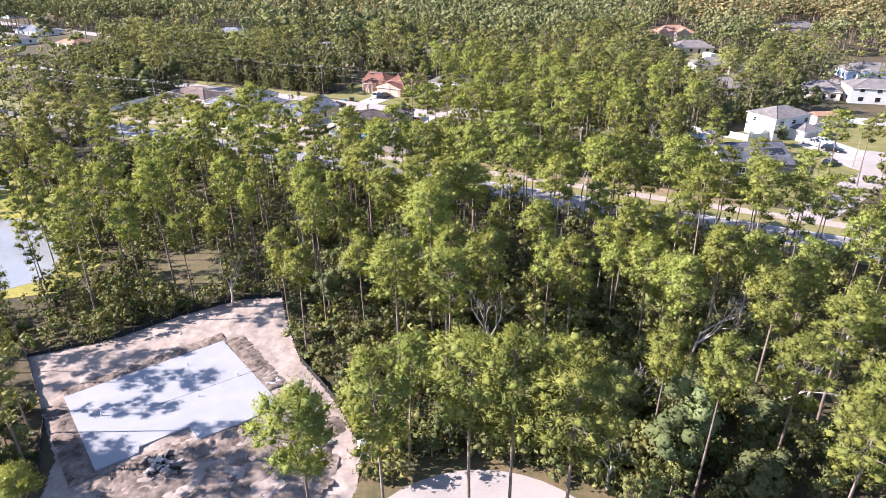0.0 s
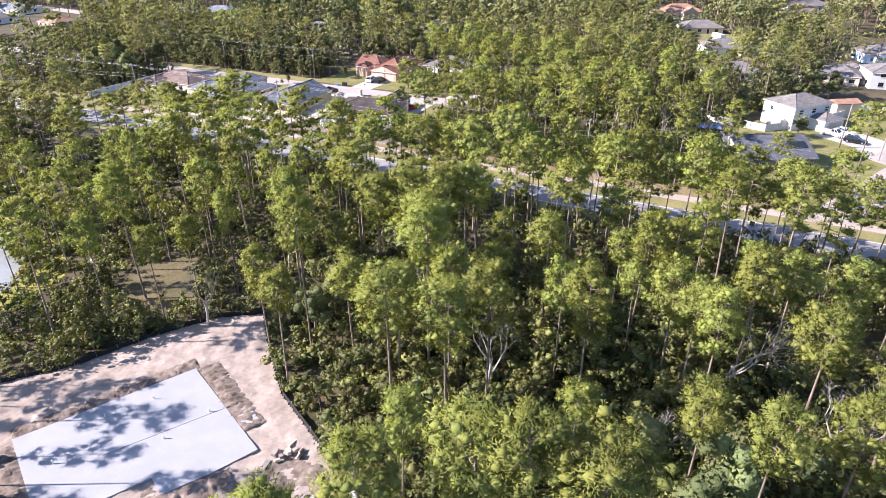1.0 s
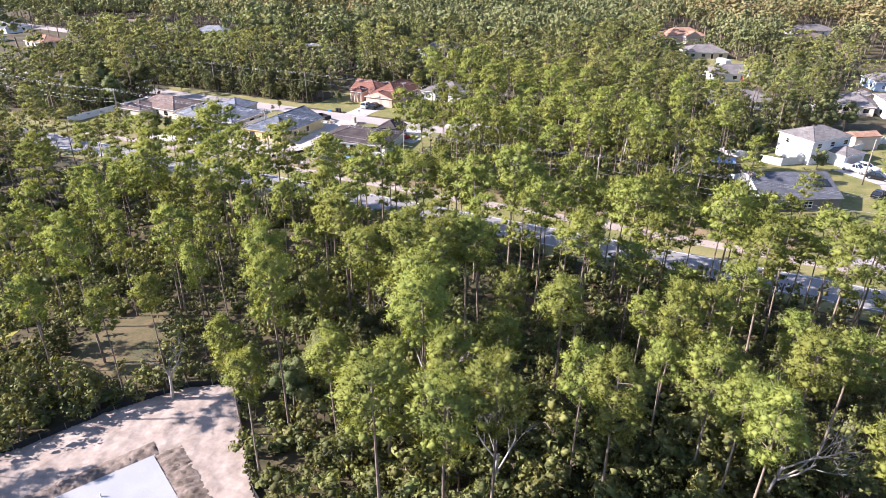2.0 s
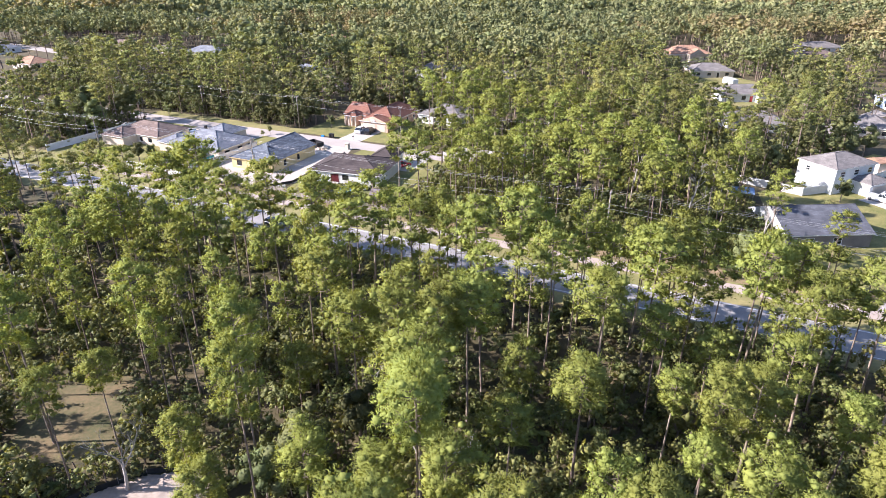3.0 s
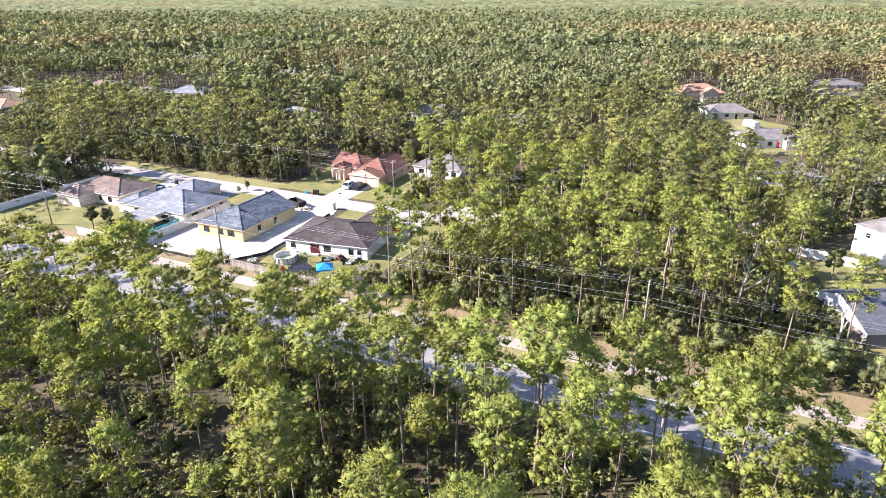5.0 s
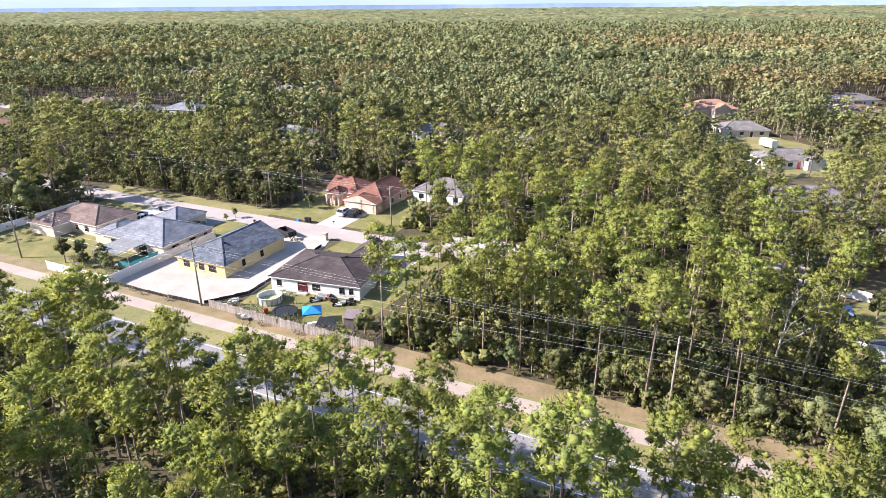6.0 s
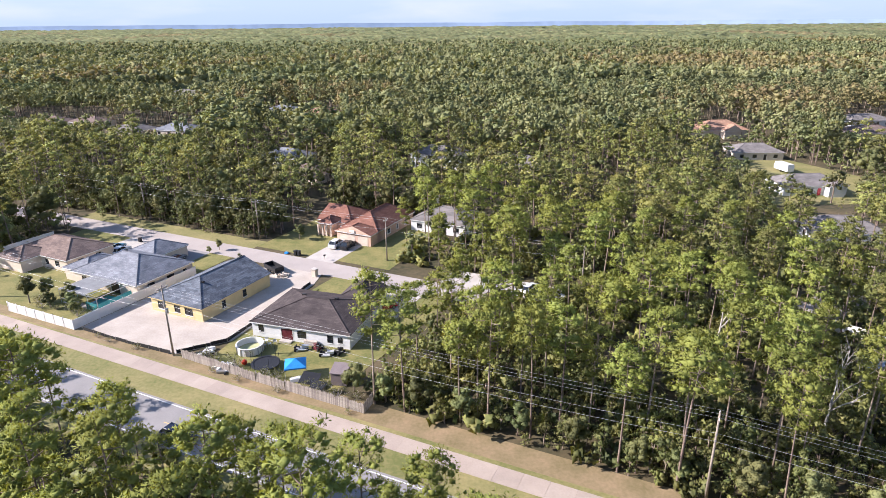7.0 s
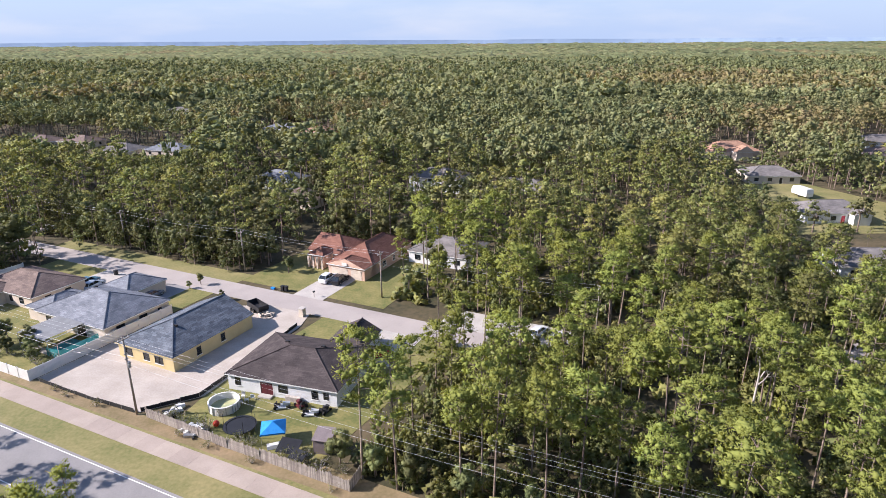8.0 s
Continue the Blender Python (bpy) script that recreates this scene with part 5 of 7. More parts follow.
# right-hand yard
rs = thing("yard_shed", "pale shed with low roof behind a white fence", "shed", pose(97.2, 167.6, 0.03, 0, 0, 8))
part("wall", Shape().box(0, 6.4, 0, 4.0, 0, 3.2), CREAM, rs)
part("roof", hip(0, 6.4, 0, 4.0, 3.2, 0.8, 0.2, "x", ("lo", "hi")), ROOF_TAN, rs)
tarp = thing("tarp_shelter", "blue tarpaulin shelter among trees", "shelter", pose(60.0, 153.6, 0.0, 0, 0, -15))
part("cover", Shape().loft([[(-2.5, -1.8, 2.0), (2.5, -1.8, 2.0), (2.5, 1.8, 2.0), (-2.5, 1.8, 2.0)], [(-2.5, -0.1, 2.8), (2.5, -0.1, 2.8), (2.5, 0.1, 2.8), (-2.5, 0.1, 2.8)]]), material("faded_blue_tarp", (0.25, 0.36, 0.55), (0.2, 0.3, 0.46), rough=0.6, scale=1, fine=8), tarp)
for x in (-2.3, 2.3):
    for y in (-1.6, 1.6):
        part("leg", Shape().tube((x, y, 0), (x, y, 2.05), 0.04), STEEL, tarp)
rv = thing("caravan", "white caravan parked beside a grey-roofed house", "caravan", pose(109, 277, 0.03, 0, 0, -80))
part("body", Shape().loft([[(-3.2, -1.15, 0.6), (3.2, -1.15, 0.6), (3.2, 1.15, 0.6), (-3.2, 1.15, 0.6)], [(-3.4, -1.2, 1.6), (3.3, -1.2, 1.6), (3.3, 1.2, 1.6), (-3.4, 1.2, 1.6)], [(-3.0, -1.1, 2.9), (3.1, -1.1, 2.9), (3.1, 1.1, 2.9), (-3.0, 1.1, 2.9)]]), VINYL, rv)
for y in (-1.0, 1.0):
    part("wheel", Shape().tube((0, y - 0.1, 0.34), (0, y + 0.1, 0.34), 0.34, 0.34, 12), TYRE, rv)
part("step_block", Shape().box(2.6, 3.0, -0.3, 0.3, 0, 0.62), STEEL, rv)
chim = thing("chimney", "white chimney on a pale roof", "chimney", pose(-3.0, 224.5, 0))
part("stack", Shape().box(-0.5, 0.5, -0.5, 0.5, 0, 6.8), WHITEPAINT, chim)
part("cap", Shape().box(-0.62, 0.62, -0.62, 0.62, 6.8, 7.0), CONCRETE, chim)
boat2 = thing("motor_boat", "white motor boat on a trailer by the street", "boat", at(-142.0, 57.5, 0.04, 75))
part("hull", Shape().loft([[(-3.0, -1.0, 1.3), (-3.0, -0.7, 0.6), (-3.0, 0.7, 0.6), (-3.0, 1.0, 1.3)], [(1.2, -1.05, 1.4), (1.2, -0.6, 0.65), (1.2, 0.6, 0.65), (1.2, 1.05, 1.4)], [(3.2, -0.05, 1.6), (3.2, -0.03, 1.2), (3.2, 0.03, 1.2), (3.2, 0.05, 1.6)]]), VINYL, boat2)
part("console", Shape().box(-0.5, 0.5, -0.4, 0.4, 1.3, 2.1), VINYL, boat2)
part("trailer_frame", Shape().box(-3.0, 3.6, -0.06, 0.06, 0.45, 0.6), STEEL, boat2)
for y in (-0.9, 0.9):
    part("wheel", Shape().tube((-0.8, y - 0.1, 0.33), (-0.8, y + 0.1, 0.33), 0.33, 0.33, 12), TYRE, boat2)
lamp = thing("street_lamp", "grey street lamp beside the side street", "street lamp", at(-127.0, 44.0, 0.04, 90))
part("pole", Shape().tube((0, 0, 0), (0, 0, 7.0), 0.09, 0.06), POLEWOOD, lamp)
part("arm", Shape().tube((0, 0, 6.8), (1.3, 0, 7.2), 0.04, 0.03), STEEL, lamp)
part("lamp_head", Shape().box(1.2, 1.8, -0.12, 0.12, 7.12, 7.25), STEEL, lamp)


# ---- trees ----
def rounded(tris, centre, keep=0.3):
    """Gives triangles their corner normals (n, 3, 6), turned mostly outwards from the middle of their puff."""
    face = np.cross(tris[:, 1] - tris[:, 0], tris[:, 2] - tris[:, 0])
    out = tris.mean(axis=1) - centre
    back = (face * out).sum(axis=1) < 0
    tris[back] = tris[back][:, ::-1]
    face[back] *= -1
    face /= np.linalg.norm(face, axis=1)[:, None] + 1e-9
    n = tris - centre
    n /= np.linalg.norm(n, axis=2)[:, :, None] + 1e-9
    n = n * (1 - keep) + face[:, None, :] * keep
    n /= np.linalg.norm(n, axis=2)[:, :, None] + 1e-9
    return np.concatenate([tris, n], axis=2)


def core(rng, centre, radius, flat=0.75, fine=True):
    """The dense inside of a leaf clump: a small uneven lump of triangles."""
    if fine:
        g_ = (1 + 5 ** 0.5) / 2
        v = np.array([(-1, g_, 0), (1, g_, 0), (-1, -g_, 0), (1, -g_, 0), (0, -1, g_), (0, 1, g_), (0, -1, -g_), (0, 1, -g_), (g_, 0, -1), (g_, 0, 1), (-g_, 0, -1), (-g_, 0, 1)]) / 1.902
        f = [(0, 11, 5), (0, 5, 1), (0, 1, 7), (0, 7, 10), (0, 10, 11), (1, 5, 9), (5, 11, 4), (11, 10, 2), (10, 7, 6), (7, 1, 8), (3, 9, 4), (3, 4, 2), (3, 2, 6), (3, 6, 8), (3, 8, 9), (4, 9, 5), (2, 4, 11), (6, 2, 10), (8, 6, 7), (9, 8, 1)]
    else:
        v = np.array([(1, 0, 0), (-1, 0, 0), (0, 1, 0), (0, -1, 0), (0, 0, 1), (0, 0, -1)], float)
        f = [(0, 2, 4), (2, 1, 4), (1, 3, 4), (3, 0, 4), (2, 0, 5), (1, 2, 5), (3, 1, 5), (0, 3, 5)]
    q = np.linalg.qr(rng.normal(size=(3, 3)))[0]
    v = v @ q.T * rng.uniform(0.7, 1.25, (len(v), 1)) * radius * (1, 1, flat) + centre
    return rounded(v[np.array(f)], centre, 0.1)


def leaves(rng, centre, radius, count, size):
    """Broad leaf sprays on the outside of a clump."""
    d = rng.normal(size=(count, 3))
    d[:, 2] = np.abs(d[:, 2]) * 0.9 - 0.25
    d /= np.linalg.norm(d, axis=1)[:, None]
    c = centre + d * radius * rng.uniform(0.75, 1.05, (count, 1))
    a = np.cross(d + rng.normal(size=(count, 3)) * 0.5, rng.normal(size=(count, 3)))
    a /= np.linalg.norm(a, axis=1)[:, None] + 1e-9
    b = np.cross(d + rng.normal(size=(count, 3)) * 0.4, a)
    b /= np.linalg.norm(b, axis=1)[:, None] + 1e-9
    s = size * rng.uniform(0.6, 1.3, (count, 1))
    return rounded(np.stack([c - a * s * 0.6, c + a * s * 0.6, c + b * s], axis=1), np.asarray(centre), 0.14)


def tube_tris(pts, radii, n):
    """Triangles of a tapering tube through points."""
    V, F = [], []
    for k, (p, r) in enumerate(zip(pts, radii)):
        d = Vector(pts[min(k + 1, len(pts) - 1)]) - Vector(pts[max(k - 1, 0)])
        a = d.orthogonal().normalized() if abs(d.normalized().z) < 0.8 else Vector((1, 0, 0))
        b = d.normalized().cross(a).normalized()
        for i in range(n):
            t = 2 * math.pi * i / n
            V.append(tuple(Vector(p) + (a * math.cos(t) + b * math.sin(t)) * r))
    for k in range(len(pts) - 1):
        for i in range(n):
            q = [k * n + i, k * n + (i + 1) % n, (k + 1) * n + (i + 1) % n, (k + 1) * n + i]
            F += [(q[0], q[1], q[2]), (q[0], q[2], q[3])]
    return np.array(V).reshape(-1, 3)[np.array(F)]


def tuft(rng, centre, hub, radius, count, length, width):
    """A brush of needles round a twig end, shaded by its own roundness and by the crown's."""
    d = rng.normal(size=(count, 3))
    d[:, 2] += 0.3
    d /= np.linalg.norm(d, axis=1)[:, None]
    e = d + rng.normal(size=(count, 3)) * 0.45
    e[:, 2] += 0.2
    e /= np.linalg.norm(e, axis=1)[:, None]
    side = np.cross(e, rng.normal(size=(count, 3)))
    side /= np.linalg.norm(side, axis=1)[:, None] + 1e-9
    root = centre + d * np.array((radius, radius, radius * 0.62)) * rng.uniform(0.1, 0.95, (count, 1)) ** 0.5
    span = length * rng.uniform(0.6, 1.3, (count, 1))
    w = width * rng.uniform(0.6, 1.4, (count, 1))
    tris = np.stack([root - e * span * 0.4, root + side * w + e * span * 0.1, root + e * span * 0.6], axis=1)
    return rounded(tris, np.asarray(centre) * 0.7 + np.asarray(hub) * 0.3 - (0, 0, radius * 0.25), 0.12)


def pine(seed, detail, H=18.0, low=0.55, reach=3.0, full=1.0):
    """A slash pine: a tall bare stem and a domed crown of limbs with needle brushes. Returns wood and needle triangles."""
    rng, rnd = np.random.default_rng(seed), random.Random(seed)
    lean = (rnd.uniform(-0.6, 0.6), rnd.uniform(-0.6, 0.6))
    bow = rnd.uniform(-0.5, 0.5)

    def stem(z):
        f = z / H
        return Vector((lean[0] * f + bow * math.sin(f * 3.0) * 0.5, lean[1] * f, z))

    k = {3: 9, 2: 6, 1: 4}[detail]
    zs = [H * 0.97 * i / (k - 1) for i in range(k)]
    wood = [tube_tris([tuple(stem(z)) for z in zs], [0.15 * (1 - 0.82 * z / H) + 0.012 for z in zs], {3: 7, 2: 5, 1: 3}[detail])]
    green = []
    limbs = {3: 17, 2: 14, 1: 9}[detail]
    count, ln, wd, along = {3: (88, 0.28, 0.06, 5), 2: (40, 0.36, 0.1, 4), 1: (10, 0.6, 0.22, 3)}[detail]
    az = rnd.uniform(0, 6.28)
    hub = np.array(stem(H * (low * 0.55 + 0.45)))
    skew = (rnd.uniform(-0.25, 0.25), rnd.uniform(0, 6.28))
    for i in range(limbs):
        u = (i + 0.5) / limbs
        z = H * (low + (0.95 - low) * u ** 0.9)
        prof = 0.62 + 1.26 * u if u < 0.3 else math.sqrt(max(0.05, 1 - ((u - 0.3) / 0.76) ** 2))
        az += 2.4 + rnd.uniform(-0.5, 0.5)
        L = reach * prof * rnd.uniform(0.62, 1.12) * (1 + skew[0] * math.cos(az - skew[1]))
        rise = (0.08 + 0.5 * u) * L
        p0 = stem(z)
        out = Vector((math.cos(az), math.sin(az), 0))
        across = Vector((-out.y, out.x, 0))
        p1 = p0 + out * L * 0.55 + Vector((0, 0, rise * 0.3))
        p2 = p0 + out * L + Vector((0, 0, rise))
        wood.append(tube_tris([tuple(p0), tuple(p1), tuple(p2)], [0.06, 0.042, 0.014], 3))
        if rnd.random() > full:
            continue
        for j in range(along):
            g = (1.0, 0.78, 0.8, 0.55, 0.58)[j] if L > 1.2 else (1.0, 0.6, 0.6, 0.4, 0.4)[j]
            side = (0.0, 0.34, -0.36, 0.22, -0.2)[j] * rnd.uniform(0.7, 1.4) * max(L, 1.0)
            c = p0.lerp(p2, g * rnd.uniform(0.9, 1.08)) + across * side + Vector((0, 0, rnd.uniform(-0.15, 0.4)))
            rad = rnd.uniform(0.6, 1.05) * (reach / 3.0) ** 0.5 * {3: 1.0, 2: 1.12, 1: 1.4}[detail]
            green.append(core(rng, np.array(c), rad * 0.5, 0.62, False))
            green.append(tuft(rng, np.array(c), hub, rad, count, ln, wd))
            if detail == 3 and j in (1, 2):
                wood.append(tube_tris([tuple(p1), tuple(c)], [0.022, 0.008], 3))
    for j in range({3: 5, 2: 4, 1: 3}[detail]):
        c = np.array(stem(H * (0.955 + 0.006 * j))) + np.array((math.cos(j * 2.2), math.sin(j * 2.2), 0)) * 0.4 * (j > 0)
        green.append(tuft(rng, c, hub, 0.62, count, ln, wd))
    return np.concatenate(wood), np.concatenate(green)


def oak(seed, detail, H=9.0, R=3.2, floor=0.38):
    """A broadleaf tree: forked limbs and a lumpy crown of leaf sprays from the height floor * H up."""
    rng, rnd = np.random.default_rng(seed), random.Random(seed)
    wood = [tube_tris([(0, 0, 0), (0.1, 0, H * 0.25), (0.2, 0.1, H * 0.45)], [0.22, 0.17, 0.13], 6 if detail > 1 else 4)]
    green = []
    clumps = {2: 26, 1: 15, 0: 9, -1: 12}[detail]
    for i in range(clumps):
        a, e = rnd.uniform(0, 6.28), rnd.random()
        r = R * math.sqrt(rnd.random()) * (0.95 - 0.45 * e)
        c = (r * math.cos(a), r * math.sin(a), H * ((floor + (0.9 - floor) * e) if detail >= 0 else (0.5 + 0.42 * e)))
        if detail > 0 and i % 2 == 0:
            wood.append(tube_tris([(0.2, 0.1, H * 0.42), (c[0] * 0.5, c[1] * 0.5, H * 0.4 + c[2] * 0.25), c], [0.11, 0.06, 0.015], 3))
        count, size = {2: (60, 0.26), 1: (20, 0.4), 0: (11, 0.56), -1: (10, 0.75)}[detail]
        rad = R * (rnd.uniform(0.26, 0.44) if detail > 0 else rnd.uniform(0.26, 0.44))
        green.append(core(rng, np.array(c), rad * (0.8 if detail > 1 else 0.62), 0.8, detail > 1))
        green.append(leaves(rng, np.array(c), rad, count, size))
    return np.concatenate(wood), np.concatenate(green)


def bare(seed, H=15.0):
    """A leafless forking tree."""
    rnd = random.Random(seed)
    wood = []

    def grow(p, d, L, r, depth):
        q = p + d * L
        m = p.lerp(q, 0.5) + Vector((rnd.uniform(-1, 1), rnd.uniform(-1, 1), 0)) * L * 0.06
        wood.append(tube_tris([tuple(p), tuple(m), tuple(q)], [r, r * 0.8, r * 0.6], 5 if depth < 2 else 3))
        if depth < 5:
            for _ in range(3 if depth < 4 else 2):
                e = (d + Vector((rnd.uniform(-1, 1), rnd.uniform(-1, 1), rnd.uniform(-0.3, 0.6))) * 0.75).normalized()
                grow(p.lerp(q, rnd.uniform(0.6, 1.0)), e, L * rnd.uniform(0.5, 0.72), r * 0.5, depth + 1)

    grow(Vector((0, 0, 0)), Vector((0.05, 0.03, 1)).normalized(), H * 0.42, 0.2, 0)
    return np.concatenate(wood)


def bush(seed, detail=1):
    """A low shrub of leaf sprays, about 1 m high."""
    rng, rnd = np.random.default_rng(seed), random.Random(seed)
    green = []
    for i in range({2: 12, 1: 7, 0: 4}[detail]):
        a, r = rnd.uniform(0, 6.28), 0.75 * math.sqrt(rnd.random())
        c = np.array((r * math.cos(a), r * math.sin(a), rnd.uniform(0.15, 0.75)))
        count, size = {2: (40, 0.15), 1: (15, 0.22), 0: (6, 0.42)}[detail]
        rad = rnd.uniform(0.28, 0.5)
        green.append(core(rng, c, rad * 0.85, 0.8, False))
        green.append(leaves(rng, c, rad, count, size))
    return np.concatenate(green)


def palmetto(seed):
    """Fans of pointed leaves from one root."""
    rng, rnd = np.random.default_rng(seed), random.Random(seed)
    tri = []
    for i in range(13):
        a, tilt = rnd.uniform(0, 6.28), rnd.uniform(0.35, 1.2)
        d = Vector((math.cos(a) * math.cos(tilt), math.sin(a) * math.cos(tilt), math.sin(tilt)))
        c = d * rnd.uniform(0.6, 1.0)
        side = d.cross(Vector((0, 0, 1))).normalized()
        nrm = side.cross(d)
        for j in range(9):
            b = (j - 4) * 0.3
            e = (d * math.cos(b) + side * math.sin(b)).normalized()
            w = e.cross(nrm).normalized() * 0.05
            tip = c + e * 0.62 - Vector((0, 0, 0.1))
            tri.append([tuple(c), tuple(c + e * 0.3 + w), tuple(tip)])
            tri.append([tuple(c), tuple(tip), tuple(c + e * 0.3 - w)])
    return np.array(tri)


def weld(tris):
    """Corners, faces and corner normals of a triangle list."""
    tris = np.asarray(tris, float)
    if tris.shape[2] == 6:
        return tris[..., :3].reshape(-1, 3), np.arange(len(tris) * 3).reshape(-1, 3), tris[..., 3:].reshape(-1, 3)
    u, inv = np.unique(np.round(tris.reshape(-1, 3), 4), axis=0, return_inverse=True)
    return u, inv.reshape(-1, 3), np.zeros(u.shape)


def soft_mesh(name, V, F, N, mats, index=None):
    me = mesh_from(name, V, F, mats, index)
    me.polygons.foreach_set("use_smooth", np.ones(len(F), bool))
    if np.any(N):
        me.normals_split_custom_set_from_vertices(N.tolist())
    return me


def soup(name, tris, mat):
    return soft_mesh(name, *weld(tris), [mat])


def scatter_join(name, protos, places, mats, label, category, soft=True):
    """Many copies of a few models joined into one mesh. protos: lists of triangle arrays, one for each material."""
    ready = [[weld(tri) if len(tri) else None for tri in p] for p in protos]
    Vs, Fs, Ns, idx, base = [], [], [], [], 0
    for kind, x, y, z, sx, sz, rot in places:
        c, s = math.cos(rot), math.sin(rot)
        turn = np.array([[c, -s, 0], [s, c, 0], [0, 0, 1]]).T
        for k, vf in enumerate(ready[kind]):
            if vf:
                Vs.append((vf[0] @ turn) * (sx, sx, sz) + (x, y, z))
                Ns.append(vf[2] @ turn)
                Fs.append(vf[1] + base)
                base += len(vf[0])
                idx.append(np.full(len(vf[1]), k))
    me = soft_mesh(name, np.concatenate(Vs), np.concatenate(Fs), np.concatenate(Ns) * soft, mats, np.concatenate(idx))
    return tagged(new(name, me), label, category, kind="stuff")


# where no tree stands
def in_poly(x, y, poly):
    c = False
    for (ax, ay), (bx, by) in zip(poly, poly[1:] + poly[:1]):
        if (ay > y) != (by > y) and x < (bx - ax) * (y - ay) / (by - ay) + ax:
            c = not c
    return c


def clear(x, y, pad=0.0):
    """True where the ground is kept open."""
    s, n = SN(x, y)
    if -8.8 - pad < n < 10.6 + pad:
        return True
    if -119.5 < s < -23.5 + pad and 8 < n < 57 + pad:
        return True
    if -24 < s < -17 and 8 < n < 42:
        return True
    if -74 < s < -40 + pad and 50 < n < 81:
        return True
    if -240 < s < -14 and 44 - pad < n < 51.5 + pad:
        return True
    if -26 < s < -4 and 50 < n < 58:
        return True
    if in_poly(x, y, [(x0 + (x0 + 30) * 0.03, y0 + (y0 - 58) * 0.03) for x0, y0 in LOT]):
        return True
    if ((x - 1.5) / 16.5) ** 2 + ((y - 32) / 15.5) ** 2 < 1 and y > 30:
        return True
    if -104 < x < -61 and 76 < y < 110 and x + 0.9 * (y - 84) < -58:
        return True
    if in_poly(x, y, [(-47, 77), (-36, 79), (-34, 84), (-37, 90), (-42, 94), (-48, 90)]):
        return True
    if in_poly(x, y, [(53, 122), (64, 110), (160, 190), (128, 230), (100, 186), (62, 160)]):
        return True
    if in_poly(x, y, [(86, 240), (116, 240), (128, 268), (118, 298), (94, 294)]):
        return True
    for hx, hy, r in CLEARINGS:
        if (x - hx) ** 2 + (y - hy) ** 2 < r * r:
            return True
    return False


def yard_growth(x, y):
    """Height limit of what grows in the yards and street plots on the south side of the houses."""
    top = 99.0
    for hx, hy in YARDS:
        d = math.hypot(hx, hy - 88)
        ux, uy = -hx / d, (88 - hy) / d
        a, c = (x - hx) * ux + (y - hy) * uy, abs((x - hx) * uy - (y - hy) * ux)
        if -4 < a < 70 and c < 11 - 0.05 * a:
            top = min(top, 2.2 + 0.14 * max(a, 0))
    return top


CLEARINGS = [(0, 222, 11), (-60, 294, 11), (-47, 270, 9), (-6, 288, 11), (20, 280, 11), (-138, 340, 24), (-118, 340, 22), (-168, 478, 20), (-90, 414, 13), (-68, 404, 11), (-193, 366, 24), (-174, 364, 20), (-225, 326, 30), (-235, 358, 30), (-312, 450, 34), (-184, 306, 20), (-162, 468, 24), (193, 360, 17), (175, 330, 15), (88, 212, 12), (117, 208, 10), (150, 238, 14), (132, 203, 13), (114, 344, 17), (109, 301, 13), (118, 276, 9)]
YARDS = [(-141, 352), (-121, 350), (-166, 480), (-90, 413), (-68, 403), (-195, 376), (-176, 374), (-232, 338), (-240, 370), (-318, 466), (-188, 316), (193, 366), (175, 334), (113, 338), (109, 296), (103, 249)]
PINE_FULL = [pine(11, 3, 18, 0.62, 2.7), pine(12, 3, 18, 0.66, 2.4), pine(13, 3, 18, 0.55, 2.7), pine(14, 3, 18, 0.7, 2.8), pine(15, 3, 18, 0.6, 2.2), pine(16, 3, 18, 0.64, 3.1), pine(17, 3, 18, 0.62, 2.6, 0.7)]
PINE_MESH = [(soup("trunk", w, BARK), soup("crown", g_, PINE)) for w, g_ in PINE_FULL]
# the tallest trees: place and height
TALL_A = [(-10.4, 33.5, 20.0), (8.5, 36.1, 20.3), (-5.7, 37.0, 20.4), (4.2, 37.5, 21.7), (1.1, 38.8, 20.6), (18.4, 46.9, 16.2), (22.7, 56.4, 17.9), (-0.8, 56.7, 18.6), (-6.1, 58.2, 18.8), (2.9, 58.4, 19.3), (29.1, 63.1, 18.1), (21.8, 63.8, 15.9), (-2.8, 66.5, 21.6), (19.5, 68.9, 13.2), (-21.6, 70.5, 14.4), (-2.9, 70.8, 19.4), (-16.9, 71.1, 20.5), (-47.7, 71.7, 19.2), (20.5, 71.8, 18.1), (-2.9, 74.9, 19.0), (40.3, 78.4, 20.3), (-19.6, 79.8, 19.3), (-5.2, 81.6, 18.8), (-9.4, 81.9, 18.4), (-1.1, 82.0, 19.3), (34.6, 82.1, 19.7), (-41.6, 82.3, 19.2), (1.6, 84.6, 18.7), (14.7, 84.9, 18.5), (-4.9, 87.6, 18.5)]
